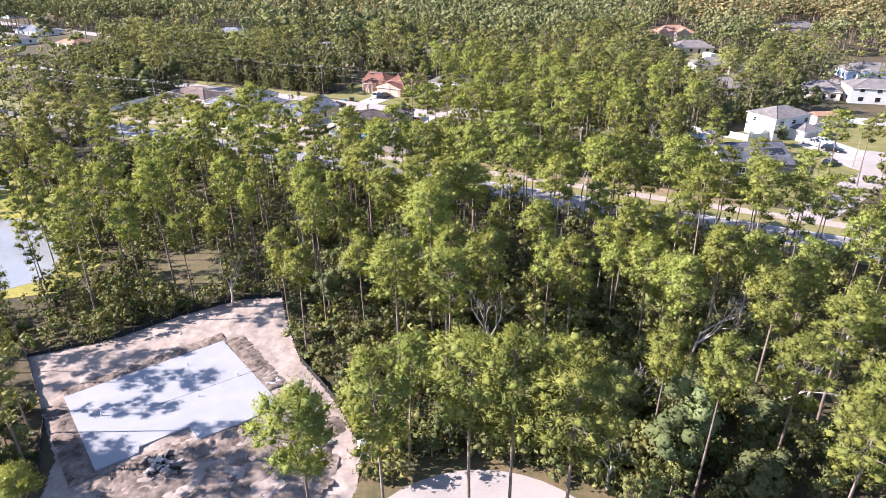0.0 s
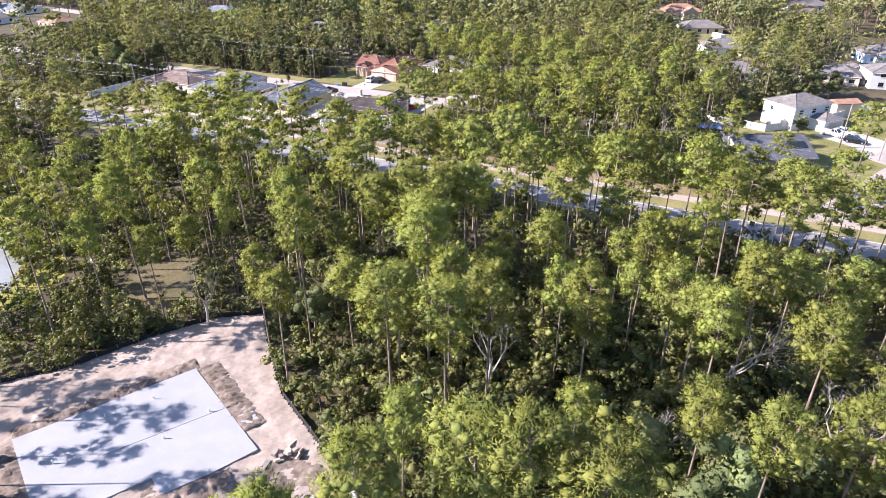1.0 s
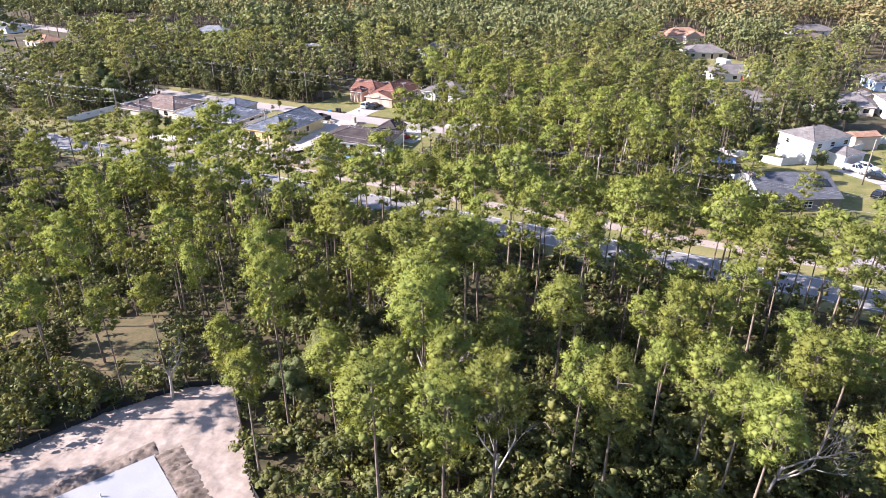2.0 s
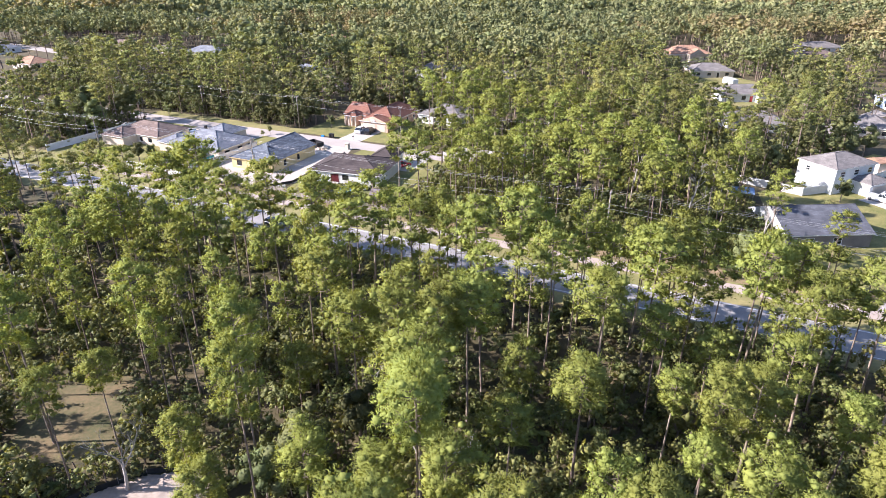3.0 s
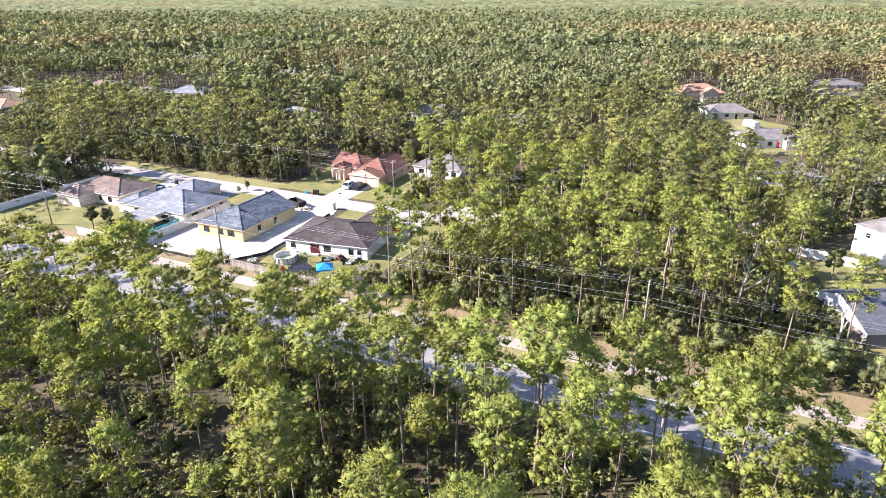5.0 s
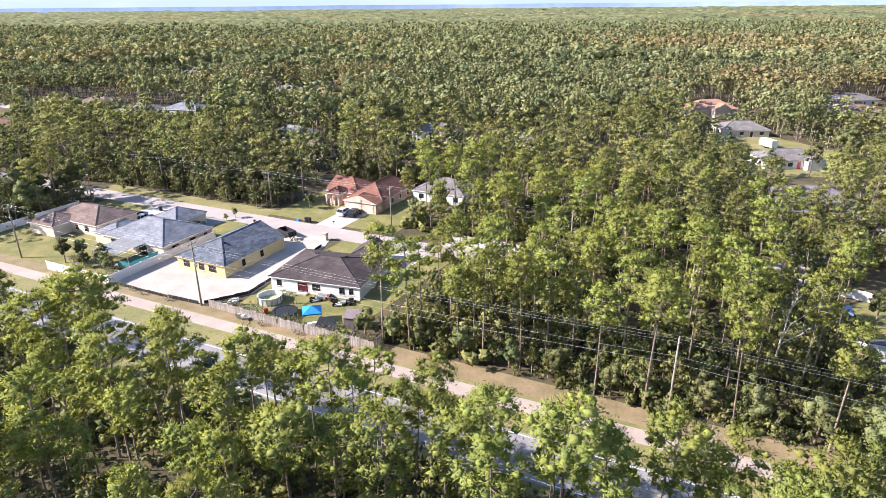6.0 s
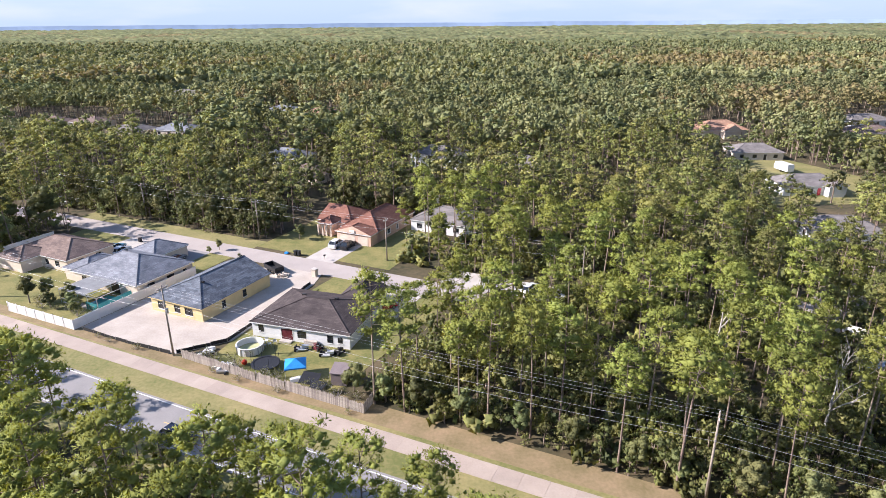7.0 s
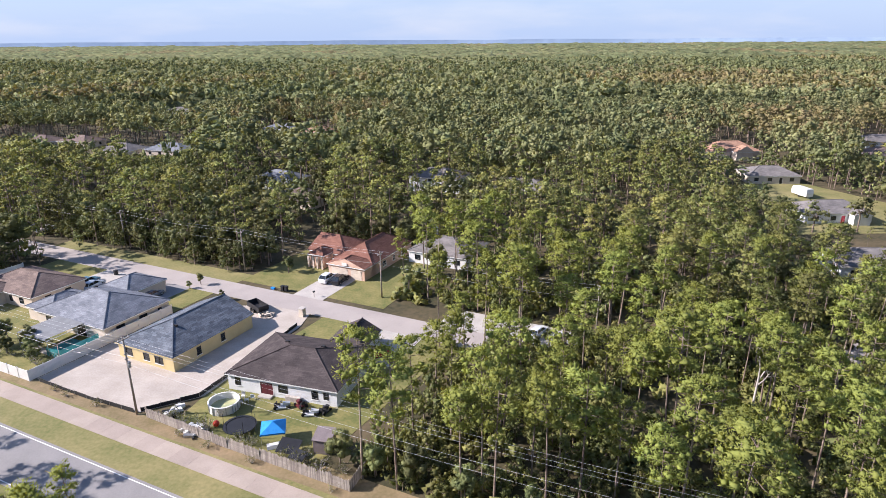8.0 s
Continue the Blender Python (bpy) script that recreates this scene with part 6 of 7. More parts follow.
TALL_B = [(31.9, 90.3, 20.1), (-34.6, 90.4, 17.2), (-13.3, 91.7, 18.0), (34.0, 92.5, 19.2), (8.8, 92.6, 18.4), (-42.3, 92.6, 15.3), (-32.8, 92.7, 15.5), (22.5, 93.9, 18.8), (-17.2, 97.6, 19.5), (26.3, 97.9, 18.4), (-33.6, 102.0, 16.8), (16.7, 103.5, 19.4), (8.4, 104.0, 21.0), (-42.4, 106.7, 20.3), (-21.0, 108.4, 15.0), (-34.2, 108.6, 20.8), (2.8, 109.8, 17.3), (-19.0, 110.0, 20.2), (-0.2, 111.5, 15.4), (-11.2, 114.1, 19.3), (-8.9, 114.3, 16.3), (-32.2, 116.5, 19.2), (-26.1, 116.6, 20.5), (-15.9, 117.5, 15.8), (-50.2, 121.4, 18.0), (-36.9, 122.1, 18.1), (-26.4, 124.0, 12.9), (-40.0, 126.6, 20.5), (-45.0, 126.8, 18.3)]
TALL_C = [(-42.1, 129.5, 19.0), (34.1, 131.0, 16.5), (39.3, 134.7, 14.2), (26.2, 135.2, 17.2), (38.5, 138.1, 17.3), (9.7, 139.6, 17.3), (23.9, 141.0, 17.1), (46.4, 145.7, 14.5), (3.7, 146.4, 17.1), (-9.8, 146.9, 19.0), (25.1, 147.6, 20.5), (20.7, 153.7, 16.0), (39.7, 156.5, 15.2), (10.9, 173.7, 19.2)]
SOUTH_STAND_A = [(-28.0, 30.1), (-7.3, 32.8), (6.8, 33.4), (-9.9, 35.0), (28.6, 35.2), (26.0, 36.3), (2.2, 37.4), (12.7, 37.5), (10.6, 39.5), (33.1, 40.2), (-6.1, 40.8), (21.2, 42.3), (-2.1, 43.0), (2.3, 43.0), (27.9, 43.1), (11.7, 43.1), (6.7, 44.7), (19.4, 44.7), (35.8, 50.0), (41.9, 54.1), (22.5, 60.1), (12.5, 60.1), (27.4, 61.4), (10.4, 62.8), (-0.6, 63.6), (-18.1, 64.4), (34.0, 65.6), (-6.2, 65.8), (20.6, 67.2), (21.5, 71.3), (24.6, 73.0), (-1.8, 73.7), (29.4, 77.4), (-4.0, 77.5), (-2.8, 80.0), (-42.8, 80.4), (-53.2, 80.5), (-16.8, 80.5), (-37.1, 82.2), (-29.5, 83.8)]
SOUTH_STAND_B = [(-20.5, 84.6), (-39.9, 84.8), (-49.9, 84.9), (-60.8, 85.0), (-9.6, 85.4), (-6.5, 85.4), (39.1, 86.9), (-34.0, 87.1), (0.2, 87.2), (3.4, 88.2), (-28.8, 89.5), (-17.6, 90.4), (-40.8, 90.6), (-4.9, 91.4), (-24.8, 91.6), (10.2, 92.9), (17.4, 93.4), (-36.9, 94.0), (11.5, 95.8), (-13.7, 96.1), (38.0, 98.0), (28.1, 100.9), (31.5, 103.4), (10.2, 103.5), (-17.4, 104.5), (20.6, 105.3), (-4.9, 106.1), (0.5, 106.1), (-37.3, 106.4), (-17.0, 107.5), (-13.3, 107.5), (-30.9, 107.6), (-49.5, 108.3), (18.3, 108.8), (4.3, 109.0), (-2.1, 109.2), (-37.1, 110.6), (-10.1, 111.1), (-57.0, 111.9), (3.0, 111.9)]
SOUTH_STAND_C = [(-9.7, 113.7), (-29.8, 113.8), (10.4, 114.1), (-23.4, 114.6), (-15.5, 116.4), (-36.7, 117.6), (-20.2, 119.4), (-41.3, 119.6), (-14.6, 121.2), (-22.0, 121.4), (-50.6, 122.1), (-30.0, 123.9), (-35.2, 124.0), (-39.9, 126.5), (-49.9, 129.3), (-66.7, 132.6), (-73.0, 152.5)]
NORTH_STAND_A = [(-7.2, 165.9), (-5.7, 145.2), (-4.4, 153.7), (-3.5, 150.6), (-3.4, 177.3), (0.3, 153.2), (1.4, 143.0), (3.2, 181.0), (4.7, 141.7), (6.6, 153.5), (6.6, 150.6), (8.6, 138.4), (9.1, 145.8), (10.6, 170.0), (12.4, 183.5), (12.8, 148.9), (13.5, 141.7), (14.4, 159.0), (16.9, 140.9), (18.6, 133.8), (18.7, 178.4), (18.9, 166.7), (19.2, 156.0), (20.3, 148.1), (21.3, 138.9), (24.2, 131.1), (24.4, 173.8), (24.7, 148.6), (27.0, 139.8), (27.2, 169.6), (27.3, 155.9), (33.4, 126.9), (33.4, 178.3), (33.8, 162.2), (34.1, 157.9), (34.2, 129.5), (36.0, 134.8), (36.6, 150.5)]
NORTH_STAND_B = [(37.4, 158.9), (38.8, 143.7), (41.2, 160.3), (42.3, 183.3), (42.4, 153.1), (45.7, 135.2), (49.0, 152.6), (49.1, 180.7), (49.2, 138.5), (50.8, 160.5), (52.7, 172.1), (53.2, 126.8), (58.8, 180.7), (58.9, 119.6), (61.9, 165.5), (64.2, 178.2)]

rnd = random.Random(5)
taken = {}


def free(x, y, gap):
    i, j = int(x // 4), int(y // 4)
    for a in range(i - 2, i + 3):
        for b in range(j - 2, j + 3):
            for px, py in taken.get((a, b), ()):
                if (px - x) ** 2 + (py - y) ** 2 < gap * gap:
                    return False
    return True


def take(x, y):
    taken.setdefault((int(x // 4), int(y // 4)), []).append((x, y))


def young(x, y):
    """Trees near the south edge of the road are young and low."""
    s, n = SN(x, y)
    if -120 < s < 18 and -24 < n < 0:
        low = 13.0
        return max(0.38, min(1.0, (low + (-10 - n) * 1.15) / 18))
    return 1.0


spots = []
for x, y, top in TALL_A + TALL_B + TALL_C:
    take(x, y)
    spots.append((x, y, top / 18.0))
for x, y in SOUTH_STAND_A + SOUTH_STAND_B + SOUTH_STAND_C + NORTH_STAND_A + NORTH_STAND_B:
    r = math.hypot(x - 2.4, y - 33.6)
    if r > 15 and not clear(x, y, -2.0) and free(x, y, 3.4):
        take(x, y)
        spots.append((x, y, rnd.uniform(0.8, 1.02) * young(x, y)))
# fill the stands between the main trees
NEAR, MID = [], []
for k in range(26000):
    x, y = rnd.uniform(-150, 150), rnd.uniform(36, 300)
    if abs(x) > 60 + 0.62 * y or clear(x, y):
        continue
    s, n = SN(x, y)
    if n < -10 and -14 < x < 50 and rnd.random() < (0.9 if y < 84 else 0.3):
        continue
    if n < -10 and x <= -14 and y < 118 and rnd.random() < 0.55:
        continue
    if (x - 39) ** 2 + (y - 146) ** 2 < 40:
        continue
    near = y < 215 and abs(x) < 62 + 0.2 * y
    gap = (5.3 if near else 4.2) - (0.9 if n < 0 and s > -45 else 0) + 2.4 * (0.5 + noise.noise(Vector((x * 0.035, y * 0.035, 2))))
    if y < 70 and x > 4:
        gap += 1.8
    if -26 < n < 0:
        gap = 6.4 if s < 0 else 3.9
    if n > 0 and s > 44 and y < 150:
        gap += 3.0
    if free(x, y, gap * rnd.uniform(0.72, 1.3)):
        take(x, y)
        if near:
            NEAR.append((x, y, min(rnd.uniform(0.68, 1.02) * young(x, y), max(0.3, yard_growth(x, y) / 18))))
        elif yard_growth(x, y) > 5:
            MID.append((x, y, min(rnd.uniform(0.5, 1.08), yard_growth(x, y) / 18)))
NEAR.sort(key=lambda p: abs(p[0]) * 0.7 + abs(p[1] - 110) * 0.5)
single = spots + NEAR[: max(0, 300 - len(spots))]
rest = NEAR[max(0, 300 - len(spots)):]
PINE_HALF = [pine(20 + i, 2, 18, rnd.uniform(0.5, 0.68), rnd.uniform(2.3, 3.1), 1.0 if i else 0.72) for i in range(7)]
PINE_PLAIN = [(soup("trunk", w, BARK), soup("crown", g_, PINE)) for w, g_ in PINE_HALF]
for x, y, k in single:
    kind = rnd.randrange(len(PINE_MESH))
    ob = thing("pine_tree", "tall slash pine with bare trunk and needle crown", "pine tree", pose(x, y, 0, 0, 0, rnd.uniform(0, 360)), "pines of the near woods")
    w = k * rnd.uniform(0.85, 1.15) * (0.8 if x < -14 and y < 108 else 1.0)
    ob.scale = (w, w, k)
    models = PINE_MESH if y < 86 and abs(x) < 46 else PINE_PLAIN
    part("trunk", models[kind % len(models)][0], BARK, ob)
    part("crown", models[kind % len(models)][1], PINE, ob)
PINE_LOW = [pine(30 + i, 1, 18, rnd.uniform(0.4, 0.58), rnd.uniform(2.5, 3.5)) for i in range(6)]


def spread(points, count):
    out = []
    for x, y, k in points:
        w = k * rnd.uniform(0.9, 1.2)
        out.append((rnd.randrange(count), x, y, 0, w, k, rnd.uniform(0, 6.28)))
    return out


scatter_join("pine_woods", PINE_HALF, spread(rest, 7), [BARK, PINE_FAR], "dense stand of slash pines behind the nearer trees", "woods")
OAK_MID = [oak(50 + i, 1, 11, 3.6) for i in range(5)]
split = [noise.noise(Vector((p[0] * 0.03, p[1] * 0.03, 5))) + rnd.uniform(-0.35, 0.35) > 0.1 for p in MID]
LEAFY = [(x, y, min(1.1, k * 1.35)) for (x, y, k), leafy in zip(MID, split) if leafy]
MID = [p for p, leafy in zip(MID, split) if not leafy]
scatter_join("far_pine_woods", PINE_LOW, spread(MID, 6), [BARK, PINE_FAR], "pine woods stretching round the houses", "woods")
for k in range(1500):
    s, n = rnd.uniform(-190, -42), rnd.uniform(57.6, 66)
    x, y = P(s, n)
    if not clear(x, y) and free(x, y, 2.1):
        take(x, y)
        LEAFY.append((x, y, rnd.uniform(0.4, 0.85)))
for k in range(900):
    s, n = rnd.uniform(-190, 60), rnd.uniform(58, 150)
    x, y = P(s, n)
    if not clear(x, y) and free(x, y, 3.0) and rnd.random() < 0.75 - n * 0.003:
        take(x, y)
        LEAFY.append((x, y, rnd.uniform(0.55, 1.0)))
scatter_join("leafy_woods", OAK_MID, spread(LEAFY[-400:], 5), [BARK, OAK], "dark leafy woods behind the side street", "woods")

# woods from 300 m out to 600 m, crowns of very unequal size
FAR, cells = [], {}
for k in range(26000):
    y = rnd.uniform(285, 470)
    x = rnd.uniform(-0.76 * y - 10, 0.76 * y + 10)
    if clear(x, y):
        continue
    big = 0.5 + 0.5 * noise.noise(Vector((x * 0.012, y * 0.012, 4)))
    r = rnd.uniform(2.4, 5.2) if rnd.random() > 0.5 * big else rnd.uniform(5.2, 8.5)
    i, j = int(x // 8), int(y // 8)
    if all((px - x) ** 2 + (py - y) ** 2 > (0.68 * (r + pr)) ** 2 for a in (-1, 0, 1) for b in (-1, 0, 1) for px, py, pr in cells.get((i + a, j + b), ())):
        cells.setdefault((i, j), []).append((x, y, r))
        top = yard_growth(x, y)
        h = min(top, rnd.uniform(8, 12) + r * 0.9 + 4 * big)
        if h > 3:
            FAR.append((x, y, min(r, h * 0.6), h))


def dome(seed):
    """A far crown, 1 m high and 1 m in radius: a lumpy dome of leaf sprays on a small core."""
    rng, rnd_ = np.random.default_rng(seed), random.Random(seed)
    green = [core(rng, np.array((0, 0, 0.55)), 0.5, 0.8, False)]
    for i in range(4):
        a, r = rnd_.uniform(0, 6.28), 0.55 * (i > 0)
        c = np.array((r * math.cos(a), r * math.sin(a), rnd_.uniform(0.42, 0.6) + 0.12 * (i == 0)))
        green.append(leaves(rng, c, 0.46, 7, 0.27))
    return (np.zeros((0, 3, 3)), np.concatenate(green))


DOMES = [dome(160 + i) for i in range(8)]
CROWN = [oak(60 + i, -1, 15.0, 4.3) for i in range(6)]
tones = {"pine": [], "leafy": [], "autumn": []}
for x, y, r, h in FAR:
    v = noise.noise(Vector((x * 0.007, y * 0.007, 7))) + 0.2 * (1 if 380 < y < 640 and x > -150 else 0) + rnd.uniform(-0.3, 0.3)
    tone = "autumn" if v > 0.58 else "leafy" if v > 0.0 else "pine"
    tones[tone].append((rnd.randrange(6), x, y, 0, r / 4.3 * 1.05, h / 15, rnd.uniform(0, 6.28)))
far_tones = [[], [], []]
for k in range(6000):
    y = 465 + 760 * rnd.random() ** 1.4
    x = rnd.uniform(-0.74 * y - 10, 0.74 * y + 10)
    if clear(x, y) or yard_growth(x, y) < 9:
        continue
    v = noise.noise(Vector((x * 0.006, y * 0.004, 7))) + 0.14 * (y < 720) + rnd.uniform(-0.3, 0.3)
    r = rnd.uniform(3.2, 6.2) * (1 + 0.3 * (v > 0.1))
    h = rnd.uniform(13.5, 18.5) + 2.5 * noise.noise(Vector((x * 0.01, y * 0.01, 3)))
    far_tones[2 if v > 0.56 else 1 if v > 0.02 else 0].append((rnd.randrange(8), x, y, h - 0.95 * r, r, r, rnd.uniform(0, 6.28)))
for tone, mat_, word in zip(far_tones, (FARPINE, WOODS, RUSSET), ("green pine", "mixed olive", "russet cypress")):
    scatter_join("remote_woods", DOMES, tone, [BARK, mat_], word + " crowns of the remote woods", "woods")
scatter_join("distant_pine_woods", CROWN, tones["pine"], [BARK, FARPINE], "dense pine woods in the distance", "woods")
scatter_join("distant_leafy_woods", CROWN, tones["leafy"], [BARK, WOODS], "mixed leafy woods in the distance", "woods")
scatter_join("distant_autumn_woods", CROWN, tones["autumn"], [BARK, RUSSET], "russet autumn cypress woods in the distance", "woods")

# canopy to the horizon: one sheet of rounded crowns
ys = [462.0]
while ys[-1] < 3300:
    ys.append(ys[-1] + max(4.0, (ys[-1] - 700) * 0.012))
cols = 250
rng = np.random.default_rng(8)
tab = rng.random((64, 64, 4))
yy = np.repeat(np.array(ys)[:, None], cols + 1, 1)
xx = np.linspace(-0.5, 0.5, cols + 1)[None, :] * (1.6 * yy + 60)
xx = xx + rng.uniform(-0.35, 0.35, xx.shape) * 1.6 * yy / cols
yy = yy + rng.uniform(-0.3, 0.3, yy.shape) * np.maximum(4.0, (yy - 700) * 0.012)


def crowns(size, x, y):
    """Height of the highest round crown over each place."""
    top = np.full(x.shape, 4.0)
    ci, cj = np.floor(x / size).astype(int), np.floor(y / size).astype(int)
    for a in (-1, 0, 1):
        for b in (-1, 0, 1):
            t = tab[(ci + a) % 64, (cj + b) % 64]
            d2 = (x - (ci + a + t[..., 0]) * size) ** 2 + (y - (cj + b + t[..., 1]) * size) ** 2
            r = size * (0.45 + 0.6 * t[..., 2])
            top = np.maximum(top, 9 + 5 * t[..., 3] + 5 * np.sqrt(np.clip(1 - d2 / r ** 2, 0, 1)) - 3 * d2 / r ** 2)
    return top


far = np.clip((yy - 1000) / 250, 0, 1)
zz = crowns(9.0, xx, yy) - 5.5 * (1 - far) + rng.uniform(-2.2, 2.0, xx.shape) * (0.4 + 0.6 * far)
swell = np.array([noise.noise(Vector((x * 0.003, y * 0.0022, 3))) for x, y in zip(xx.ravel(), yy.ravel())]).reshape(xx.shape)
zz = zz + 3.5 * swell - np.clip((500 - yy) / 6, 0, 6)
for hx, hy in YARDS:
    d = math.hypot(hx, hy - 88)
    a, c = (xx - hx) * (-hx / d) + (yy - hy) * ((88 - hy) / d), np.abs((xx - hx) * ((88 - hy) / d) + (yy - hy) * (hx / d))
    zz = np.minimum(zz, 0.13 * np.maximum(a, 0) - 1 + 1.2 * (np.maximum(c - 13 + 0.05 * a, 0) + np.maximum(-12 - a, 0) + np.maximum(a - 70, 0)))
for hx, hy, r in CLEARINGS + [(106, 268, 34)]:
    zz = np.minimum(zz, 1.2 * (np.hypot(xx - hx, yy - hy) - r) - 1)
zz = np.minimum(zz, 0.9 * (xx * RN.x + (yy - 129.8) * RN.y - 66))
n_ = cols + 1
q = (np.arange(len(ys) - 1)[:, None] * n_ + np.arange(cols)[None, :]).ravel()
F = np.concatenate([np.stack([q, q + 1, q + n_ + 1], 1), np.stack([q, q + n_ + 1, q + n_], 1)])
hue = np.array([noise.noise(Vector((x * 0.005, y * 0.003, 7))) for x, y in zip(xx.ravel()[q], yy.ravel()[q])]) + 0.12 * (yy.ravel()[q] < 1000) + rng.uniform(-0.2, 0.2, len(q))
index = np.where(hue > 0.44, 2, np.where(hue > -0.02, 1, 0))
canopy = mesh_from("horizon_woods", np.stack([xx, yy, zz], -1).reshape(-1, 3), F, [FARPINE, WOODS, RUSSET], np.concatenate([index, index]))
canopy.polygons.foreach_set("use_smooth", np.ones(len(F), bool))
tagged(new("horizon_woods", canopy), "unbroken woods reaching to the horizon", "woods", kind="structure")

# rim of the land beyond the woods, all round; painted blue haze, self-lit
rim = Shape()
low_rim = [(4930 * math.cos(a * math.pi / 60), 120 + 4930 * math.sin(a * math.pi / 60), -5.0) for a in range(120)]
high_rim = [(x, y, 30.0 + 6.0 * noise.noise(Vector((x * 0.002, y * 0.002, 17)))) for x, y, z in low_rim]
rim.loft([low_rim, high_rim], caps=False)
RIM = material("painted_haze_rim", (0.2, 0.25, 0.32), (0.13, 0.17, 0.23), rough=1.0, scale=0.0015, fine=0.012, bump=0, spec=0.0, coords="World")
# land gives no light; emission keeps the painted haze pale
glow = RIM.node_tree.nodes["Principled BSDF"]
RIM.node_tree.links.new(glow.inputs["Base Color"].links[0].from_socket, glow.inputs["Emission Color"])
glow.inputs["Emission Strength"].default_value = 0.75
solid("backdrop", rim, RIM, "backdrop rim of distant woods, blue haze painted in, glowing", "distance", "structure")

# ---- broadleaf trees, bare trees and undergrowth ----
OAKS = [oak(70 + i, 2, 9.0, 3.0) for i in range(4)]
OAK_MESH = [(soup("trunk", w, BARK), soup("crown", g_, OAK)) for w, g_ in OAKS]


def broadleaf(x, y, k, label="dark green broadleaf tree under the pines", name="oak_tree", cat="tree"):
    t, c = OAK_MESH[rnd.randrange(4)]
    ob = thing(name, label, cat, pose(x, y, 0, 0, 0, rnd.uniform(0, 360)), "broadleaf trees")
    ob.scale = (k, k, k)
    part("trunk", t, BARK, ob)
    part("crown", c, OAK, ob)


for x, y, k in ((20.5, 46, 1.2), (22, 50, 1.0), (16, 52, 0.9), (25.5, 41, 0.9), (30, 50, 0.8), (-14, 78, 0.95), (-17, 74, 0.8), (-9, 82, 0.9), (36, 46, 0.9), (41, 48, 0.8), (-31, 31, 1.0), (-44, 42, 0.9), (-48, 46, 1.1), (-42, 36, 0.9)):
    broadleaf(x, y, k)
for s, n_, k in ((-20, 12.5, 0.55), (-15, 12.2, 0.5), (-10, 13, 0.6), (-4, 12.5, 0.55), (3, 13.0, 0.5), (10, 12.6, 0.6), (17, 12.2, 0.55), (21, 12.0, 0.5), (28, 12.8, 0.65), (34, 13, 0.6), (40, 12.5, 0.7), (46, 13, 0.8), (52, 12.6, 0.6)):
    broadleaf(*P(s, n_), k, "rounded green shrub at the wood's edge", "shrub", "shrub")
for s, n_, k in ((-134, 62, 1.2), (-128, 60, 1.1), (-120, 60, 1.2), (-110, 60, 1.0), (-100, 60, 1.1), (-92, 61, 1.0), (-84, 60, 0.9), (-78, 61, 1.0), (-73, 62, 0.9), (-126, 40, 1.3), (-131, 33, 1.4), (-124, 28, 1.1), (-133, 24, 1.2), (-60, 90, 1.0), (-50, 92, 1.1), (-44, 88, 0.9), (-36, 70, 0.9), (-68, 84, 1.1), (-62, 83.5, 0.9), (-56, 84.5, 1.0), (-50, 84, 0.85), (-45, 84, 1.0), (-66, 60, 0.45), (-77, 60.5, 0.6)):
    broadleaf(*P(s, n_), k, "dark oak at the edge of the street woods")
for x, y, k in ((96, 180, 1.0), (90, 186, 1.1), (100, 188, 1.2), (104, 184, 0.9), (84, 178, 0.9), (118, 172, 0.6), (122, 168, 0.6), (74, 170, 0.8), (80, 152, 0.6), (66, 152, 0.7), (70, 140, 0.55), (126, 262, 1.2), (134, 256, 1.1), (128, 252, 1.0), (140, 262, 1.2)):
    broadleaf(x, y, k, "dark oak between the houses")

for x, y, H, sd in ((27.2, 60.5, 15, 1), (37.5, 55, 13, 2), (3.5, 62, 14, 3), (44, 139, 15, 4), (52, 127, 12, 5), (-24, 90, 11, 6), (40, 160, 13, 7), (14, 44, 7, 8), (-2.5, 74, 12, 9), (-9, 88, 8, 10), (18, 52, 9, 11), (33, 52, 12, 12), (45, 62, 11, 13), (8, 54, 6, 14), (-31, 76, 9, 15), (24, 112, 10, 16)):
    w = bare(sd, H)
    ob = tagged(new("bare_tree", soup("bare_tree", w, DEADWOOD)), "pale leafless tree with forking limbs", "tree", "bare trees")
    ob.matrix_world = pose(x, y, 0)

PALMS = [palmetto(80 + i) for i in range(4)]
places = []
for k in range(5200):
    x, y = rnd.uniform(-75, 70), rnd.uniform(38, 150)
    s, n = SN(x, y)
    if clear(x, y, -0.6) or noise.noise(Vector((x * 0.05, y * 0.05, 9))) < 0.05:
        continue
    if n > 0 and n > 22:
        continue
    w = rnd.uniform(0.8, 1.5)
    places.append((rnd.randrange(4), x, y, 0, w, w, rnd.uniform(0, 6.28)))
places = places[:420]
for k in range(900):
    x, y = rnd.uniform(-78, -22), rnd.uniform(58, 100)
    if clear(x, y, -0.6) or rnd.random() < 0.45:
        continue
    w = rnd.uniform(0.9, 1.6)
    places.append((rnd.randrange(4), x, y, 0, w, w, rnd.uniform(0, 6.28)))
scatter_join("saw_palmettos", [(p,) for p in PALMS], places[:300], [PALM], "fan-leaved saw palmettos covering the wood floor", "palmetto")

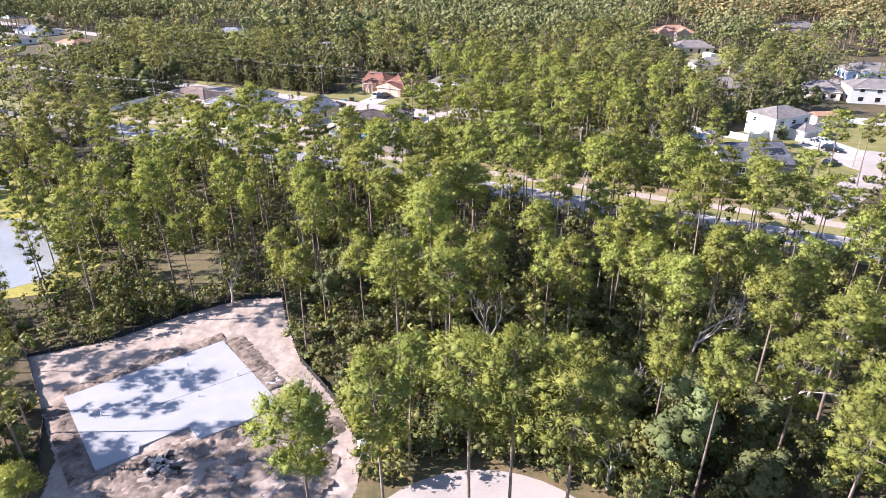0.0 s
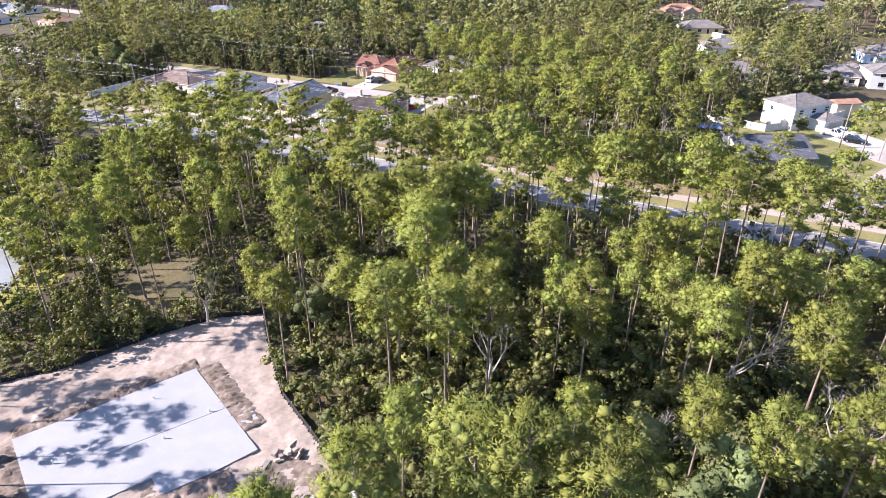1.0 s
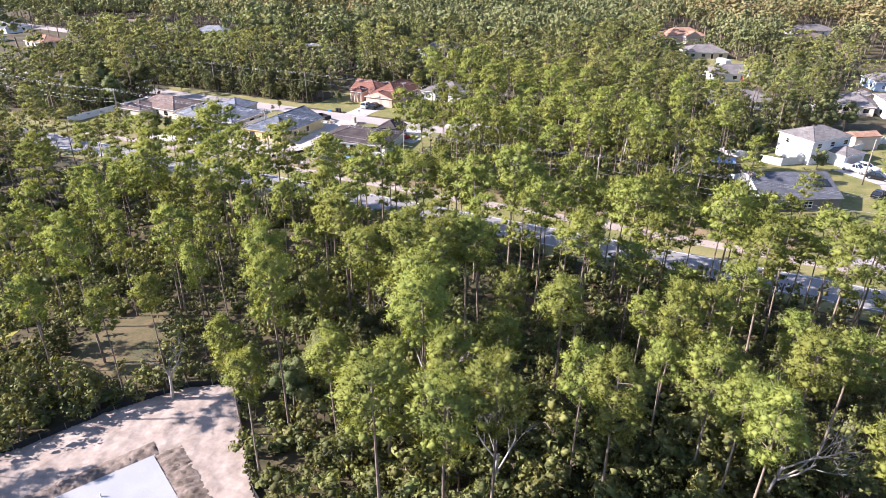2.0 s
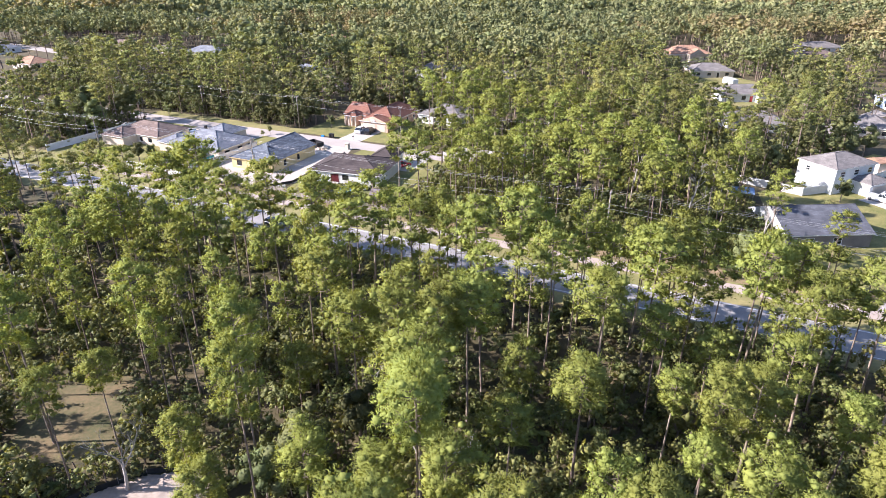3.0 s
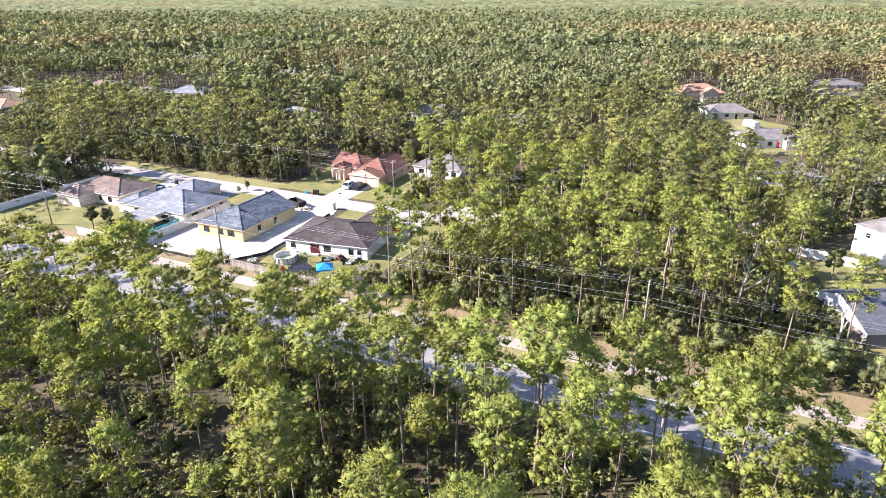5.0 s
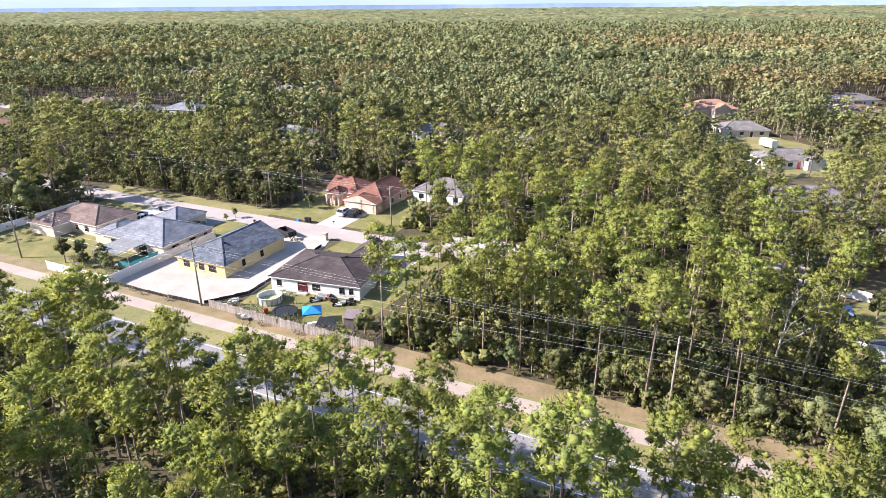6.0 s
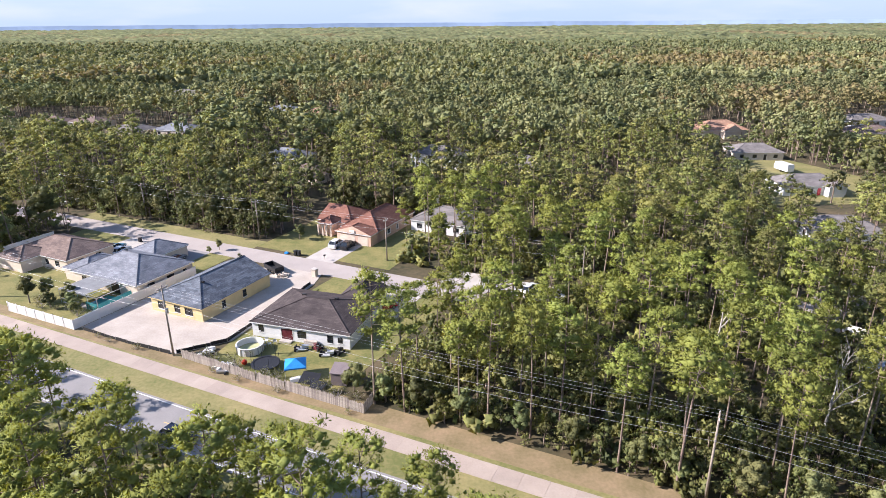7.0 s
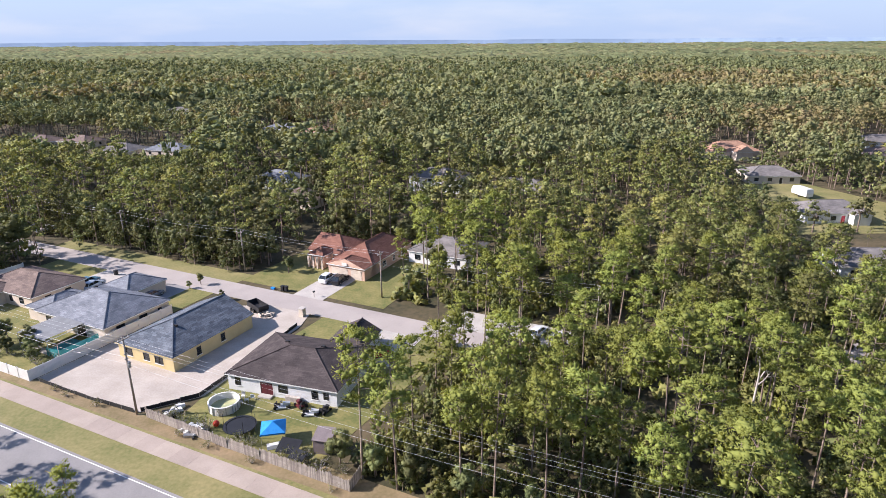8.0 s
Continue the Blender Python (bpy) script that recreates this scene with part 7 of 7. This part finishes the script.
BUSHES = [(bush(90 + i, 1),) for i in range(5)]
BUSH_LOW = [(bush(95 + i, 0),) for i in range(4)]
places, low = [], []
for k in range(9000):
    x, y = rnd.uniform(-110, 110), rnd.uniform(36, 215)
    if abs(x) > 42 + 0.6 * y or clear(x, y, -0.4):
        continue
    d = noise.noise(Vector((x * 0.04, y * 0.04, 21)))
    if d < -0.25 and rnd.random() < 0.7:
        continue
    w = rnd.uniform(0.7, 1.9) * (1.25 if y < 75 and x > 0 else 1.0)
    if y < 125:
        places.append((rnd.randrange(5), x, y, 0, w, w * rnd.uniform(0.8, 1.5), rnd.uniform(0, 6.28)))
    else:
        low.append((rnd.randrange(4), x, y, 0, w * 1.2, w * rnd.uniform(0.9, 1.6), rnd.uniform(0, 6.28)))
scatter_join("undergrowth", BUSHES, places[:700], [BUSH], "tangled green undergrowth beneath the pines", "undergrowth")
scatter_join("far_undergrowth", BUSH_LOW, low[:1200], [BUSH], "dark undergrowth beneath the farther pines", "undergrowth")

BRUSH = [oak(100 + i, 1, 9.0, 3.2, 0.12) for i in range(5)]
BRUSH_LOW = [oak(110 + i, 0, 9.0, 3.4, 0.14) for i in range(5)]
places, low, thick = [], [], []
for k in range(12000):
    x, y = rnd.uniform(-70, 85), rnd.uniform(40, 200)
    s, n = SN(x, y)
    if clear(x, y, 1.0) or (n < 0 and s < 10 and young(x, y) < 0.9):
        continue
    v = noise.noise(Vector((x * 0.045, y * 0.045, 31)))
    if v < (-0.4 if x > 0 and y < 95 else -0.05):
        continue
    if free(x, y, 1.6):
        take(x, y)
        w = rnd.uniform(0.3, 0.6) + 0.2 * max(0, v)
        (places if y < 88 and len(places) < 340 else low).append((rnd.randrange(5), x, y, 0, w, w * rnd.uniform(0.8, 1.35), rnd.uniform(0, 6.28)))
for k in range(1400):
    x, y = rnd.uniform(-14, 34), rnd.uniform(45, 74)
    if clear(x, y, 0.3) or any((x - q[1]) ** 2 + (y - q[2]) ** 2 < 2.6 for q in places[-330:]):
        continue
    w = rnd.uniform(0.4, 0.85)
    places.append((rnd.randrange(5), x, y, 0, w, w * rnd.uniform(0.55, 0.95), rnd.uniform(0, 6.28)))
    if len(places) > 540:
        break
scatter_join("brushwood", BRUSH, places, [BARK, BUSH], "tall green brush and vines between the pines", "undergrowth")
for k in range(3000):
    x, y = rnd.uniform(-150, 150), rnd.uniform(185, 330)
    if clear(x, y, 1.0) or yard_growth(x, y) < 6 or not free(x, y, 2.0):
        continue
    take(x, y)
    w = rnd.uniform(0.55, 1.1)
    thick.append((rnd.randrange(5), x, y, 0, w, w * rnd.uniform(0.8, 1.25), rnd.uniform(0, 6.28)))
scatter_join("leafy_understorey", BRUSH_LOW, thick[:600], [BARK, OAK], "leafy trees of middle height among the farther pines", "woods")
verge_brush = []
for k in range(1200):
    s, n = (rnd.uniform(-200, -70), rnd.uniform(55.4, 59.5)) if k % 3 else (rnd.uniform(-72, -22), rnd.uniform(81.5, 90))
    if k % 7 == 0:
        s, n = rnd.uniform(-165, -121), rnd.uniform(8, 43)
    x, y = P(s, n)
    if (clear(x, y, -0.5) and not (55 < n < 60 and s < -76)) or any((x - q[1]) ** 2 + (y - q[2]) ** 2 < 3.0 for q in verge_brush):
        continue
    w = rnd.uniform(0.3, 0.7)
    verge_brush.append((rnd.randrange(5), x, y, 0, w, w * rnd.uniform(0.8, 1.3), rnd.uniform(0, 6.28)))
scatter_join("street_brush", BRUSH, verge_brush[:380], [BARK, OAK], "dense dark brush at the foot of the street woods", "undergrowth")
shade = []
for k in range(2600):
    x, y = rnd.uniform(-52, 46), rnd.uniform(66, 128)
    if clear(x, y, 0.2) or any((x - q[1]) ** 2 + (y - q[2]) ** 2 < 4.5 for q in shade):
        continue
    w = rnd.uniform(0.16, 0.42)
    shade.append((rnd.randrange(5), x, y, 0, w * 1.3, w, rnd.uniform(0, 6.28)))
scatter_join("shade_brush", BRUSH_LOW, shade[:560], [BARK, OAK], "low dark brush in the shade of the pines", "undergrowth")
edge = []
for k in range(1500):
    s, n = rnd.uniform(-23, 62), rnd.uniform(11.4, 30)
    x, y = P(s, n)
    if clear(x, y, 0.3) or rnd.random() < (n - 14) / 20 or any((x - q[1]) ** 2 + (y - q[2]) ** 2 < 3.0 for q in edge):
        continue
    w = rnd.uniform(0.22, 0.5)
    edge.append((rnd.randrange(5), x, y, 0, w, w * rnd.uniform(0.8, 1.4), rnd.uniform(0, 6.28)))
scatter_join("edge_brush", BRUSH, edge[:260], [BARK, BUSH], "dense leafy brush along the wood's edge", "undergrowth")
low = low[:1000]
for k in range(900):
    x, y = rnd.uniform(-64, -12), rnd.uniform(64, 106)
    if clear(x, y, -0.3) or any((x - q[1]) ** 2 + (y - q[2]) ** 2 < 3.2 for q in low[1000:]):
        continue
    w = rnd.uniform(0.2, 0.45)
    low.append((rnd.randrange(5), x, y, 0, w, w * rnd.uniform(0.7, 1.3), rnd.uniform(0, 6.28)))
scatter_join("far_brushwood", BRUSH_LOW, low[:1250], [BARK, BUSH], "tall dark brush filling the farther woods", "undergrowth")


# ---- twiggy shrubs along the fences ----
def twigs(seed):
    """A grey, half-bare shrub of fine twigs with a few small leaves."""
    rng, r = np.random.default_rng(seed), random.Random(seed)
    wood, green = [], []
    for i in range(26):
        a, e = r.uniform(0, 6.28), r.uniform(0.5, 1.3)
        L = r.uniform(0.9, 1.9)
        d = Vector((math.cos(a) * math.cos(e), math.sin(a) * math.cos(e), math.sin(e)))
        m = d * L * 0.55 + Vector((r.uniform(-0.1, 0.1), r.uniform(-0.1, 0.1), 0))
        wood.append(tube_tris([(0, 0, 0), tuple(m), tuple(d * L)], [0.02, 0.014, 0.006], 3))
        for j in range(3):
            c = m.lerp(d * L, r.random())
            q = c + Vector((r.uniform(-1, 1), r.uniform(-1, 1), r.uniform(-0.2, 1))) * 0.35
            wood.append(tube_tris([tuple(c), tuple(q)], [0.011, 0.005], 3))
            green.append(leaves(rng, np.array(q), 0.12, 4, 0.1))
    return soup("stem", np.concatenate(wood), DEADWOOD), soup("leaf", np.concatenate(green), BUSH)


TWIGS = [twigs(120 + i) for i in range(3)]
for i, (s, n) in enumerate(((-45.2, 10.6), (-43.4, 10.4), (-41.4, 8.2), (-39.2, 10.8), (-36.4, 8.1), (-33.6, 10.2), (-31.8, 10.6), (-29.4, 8.0), (-26.6, 10.4), (-24.0, 10.8), (-21.2, 10.0), (-18.6, 11.2), (-18.0, 8.0), (-63.0, 8.2), (-66.0, 8.4), (-57.0, 8.2), (-76, 12), (-79, 13), (-82, 12.4), (-74.6, 14), (-85, 11.6), (-88, 13))):
    x, y = P(s, n)
    k = rnd.uniform(0.75, 1.35) if n > 9 else rnd.uniform(0.5, 0.8)
    ob = thing("twiggy_shrub", "grey half-bare twiggy shrub beside a fence", "shrub", pose(x, y, 0.03, 0, 0, i * 77), "twiggy shrubs by the fences")
    ob.scale = (k, k, k)
    part("stem", TWIGS[i % 3][0], DEADWOOD, ob)
    tagged(part("leaf", TWIGS[i % 3][1], BUSH, ob), "sparse small leaves on the twigs", kind="stuff")
for i, (x, y, k) in enumerate(((-70.5, 176.5, 0.4), (-68, 178.5, 0.45), (-66, 176.0, 0.4), (-64.5, 174.0, 0.35), (-73, 180.5, 0.5), (-75.5, 178.5, 0.6), (-27.5, 178.0, 0.22), (-25.5, 179.2, 0.22), (-23.8, 180.0, 0.2), (-43.5, 197.5, 0.25), (-50.5, 205.5, 0.3), (-52.0, 203.5, 0.2))):
    broadleaf(x, y, k, "rounded garden shrub on the lawn", "shrub", "shrub")
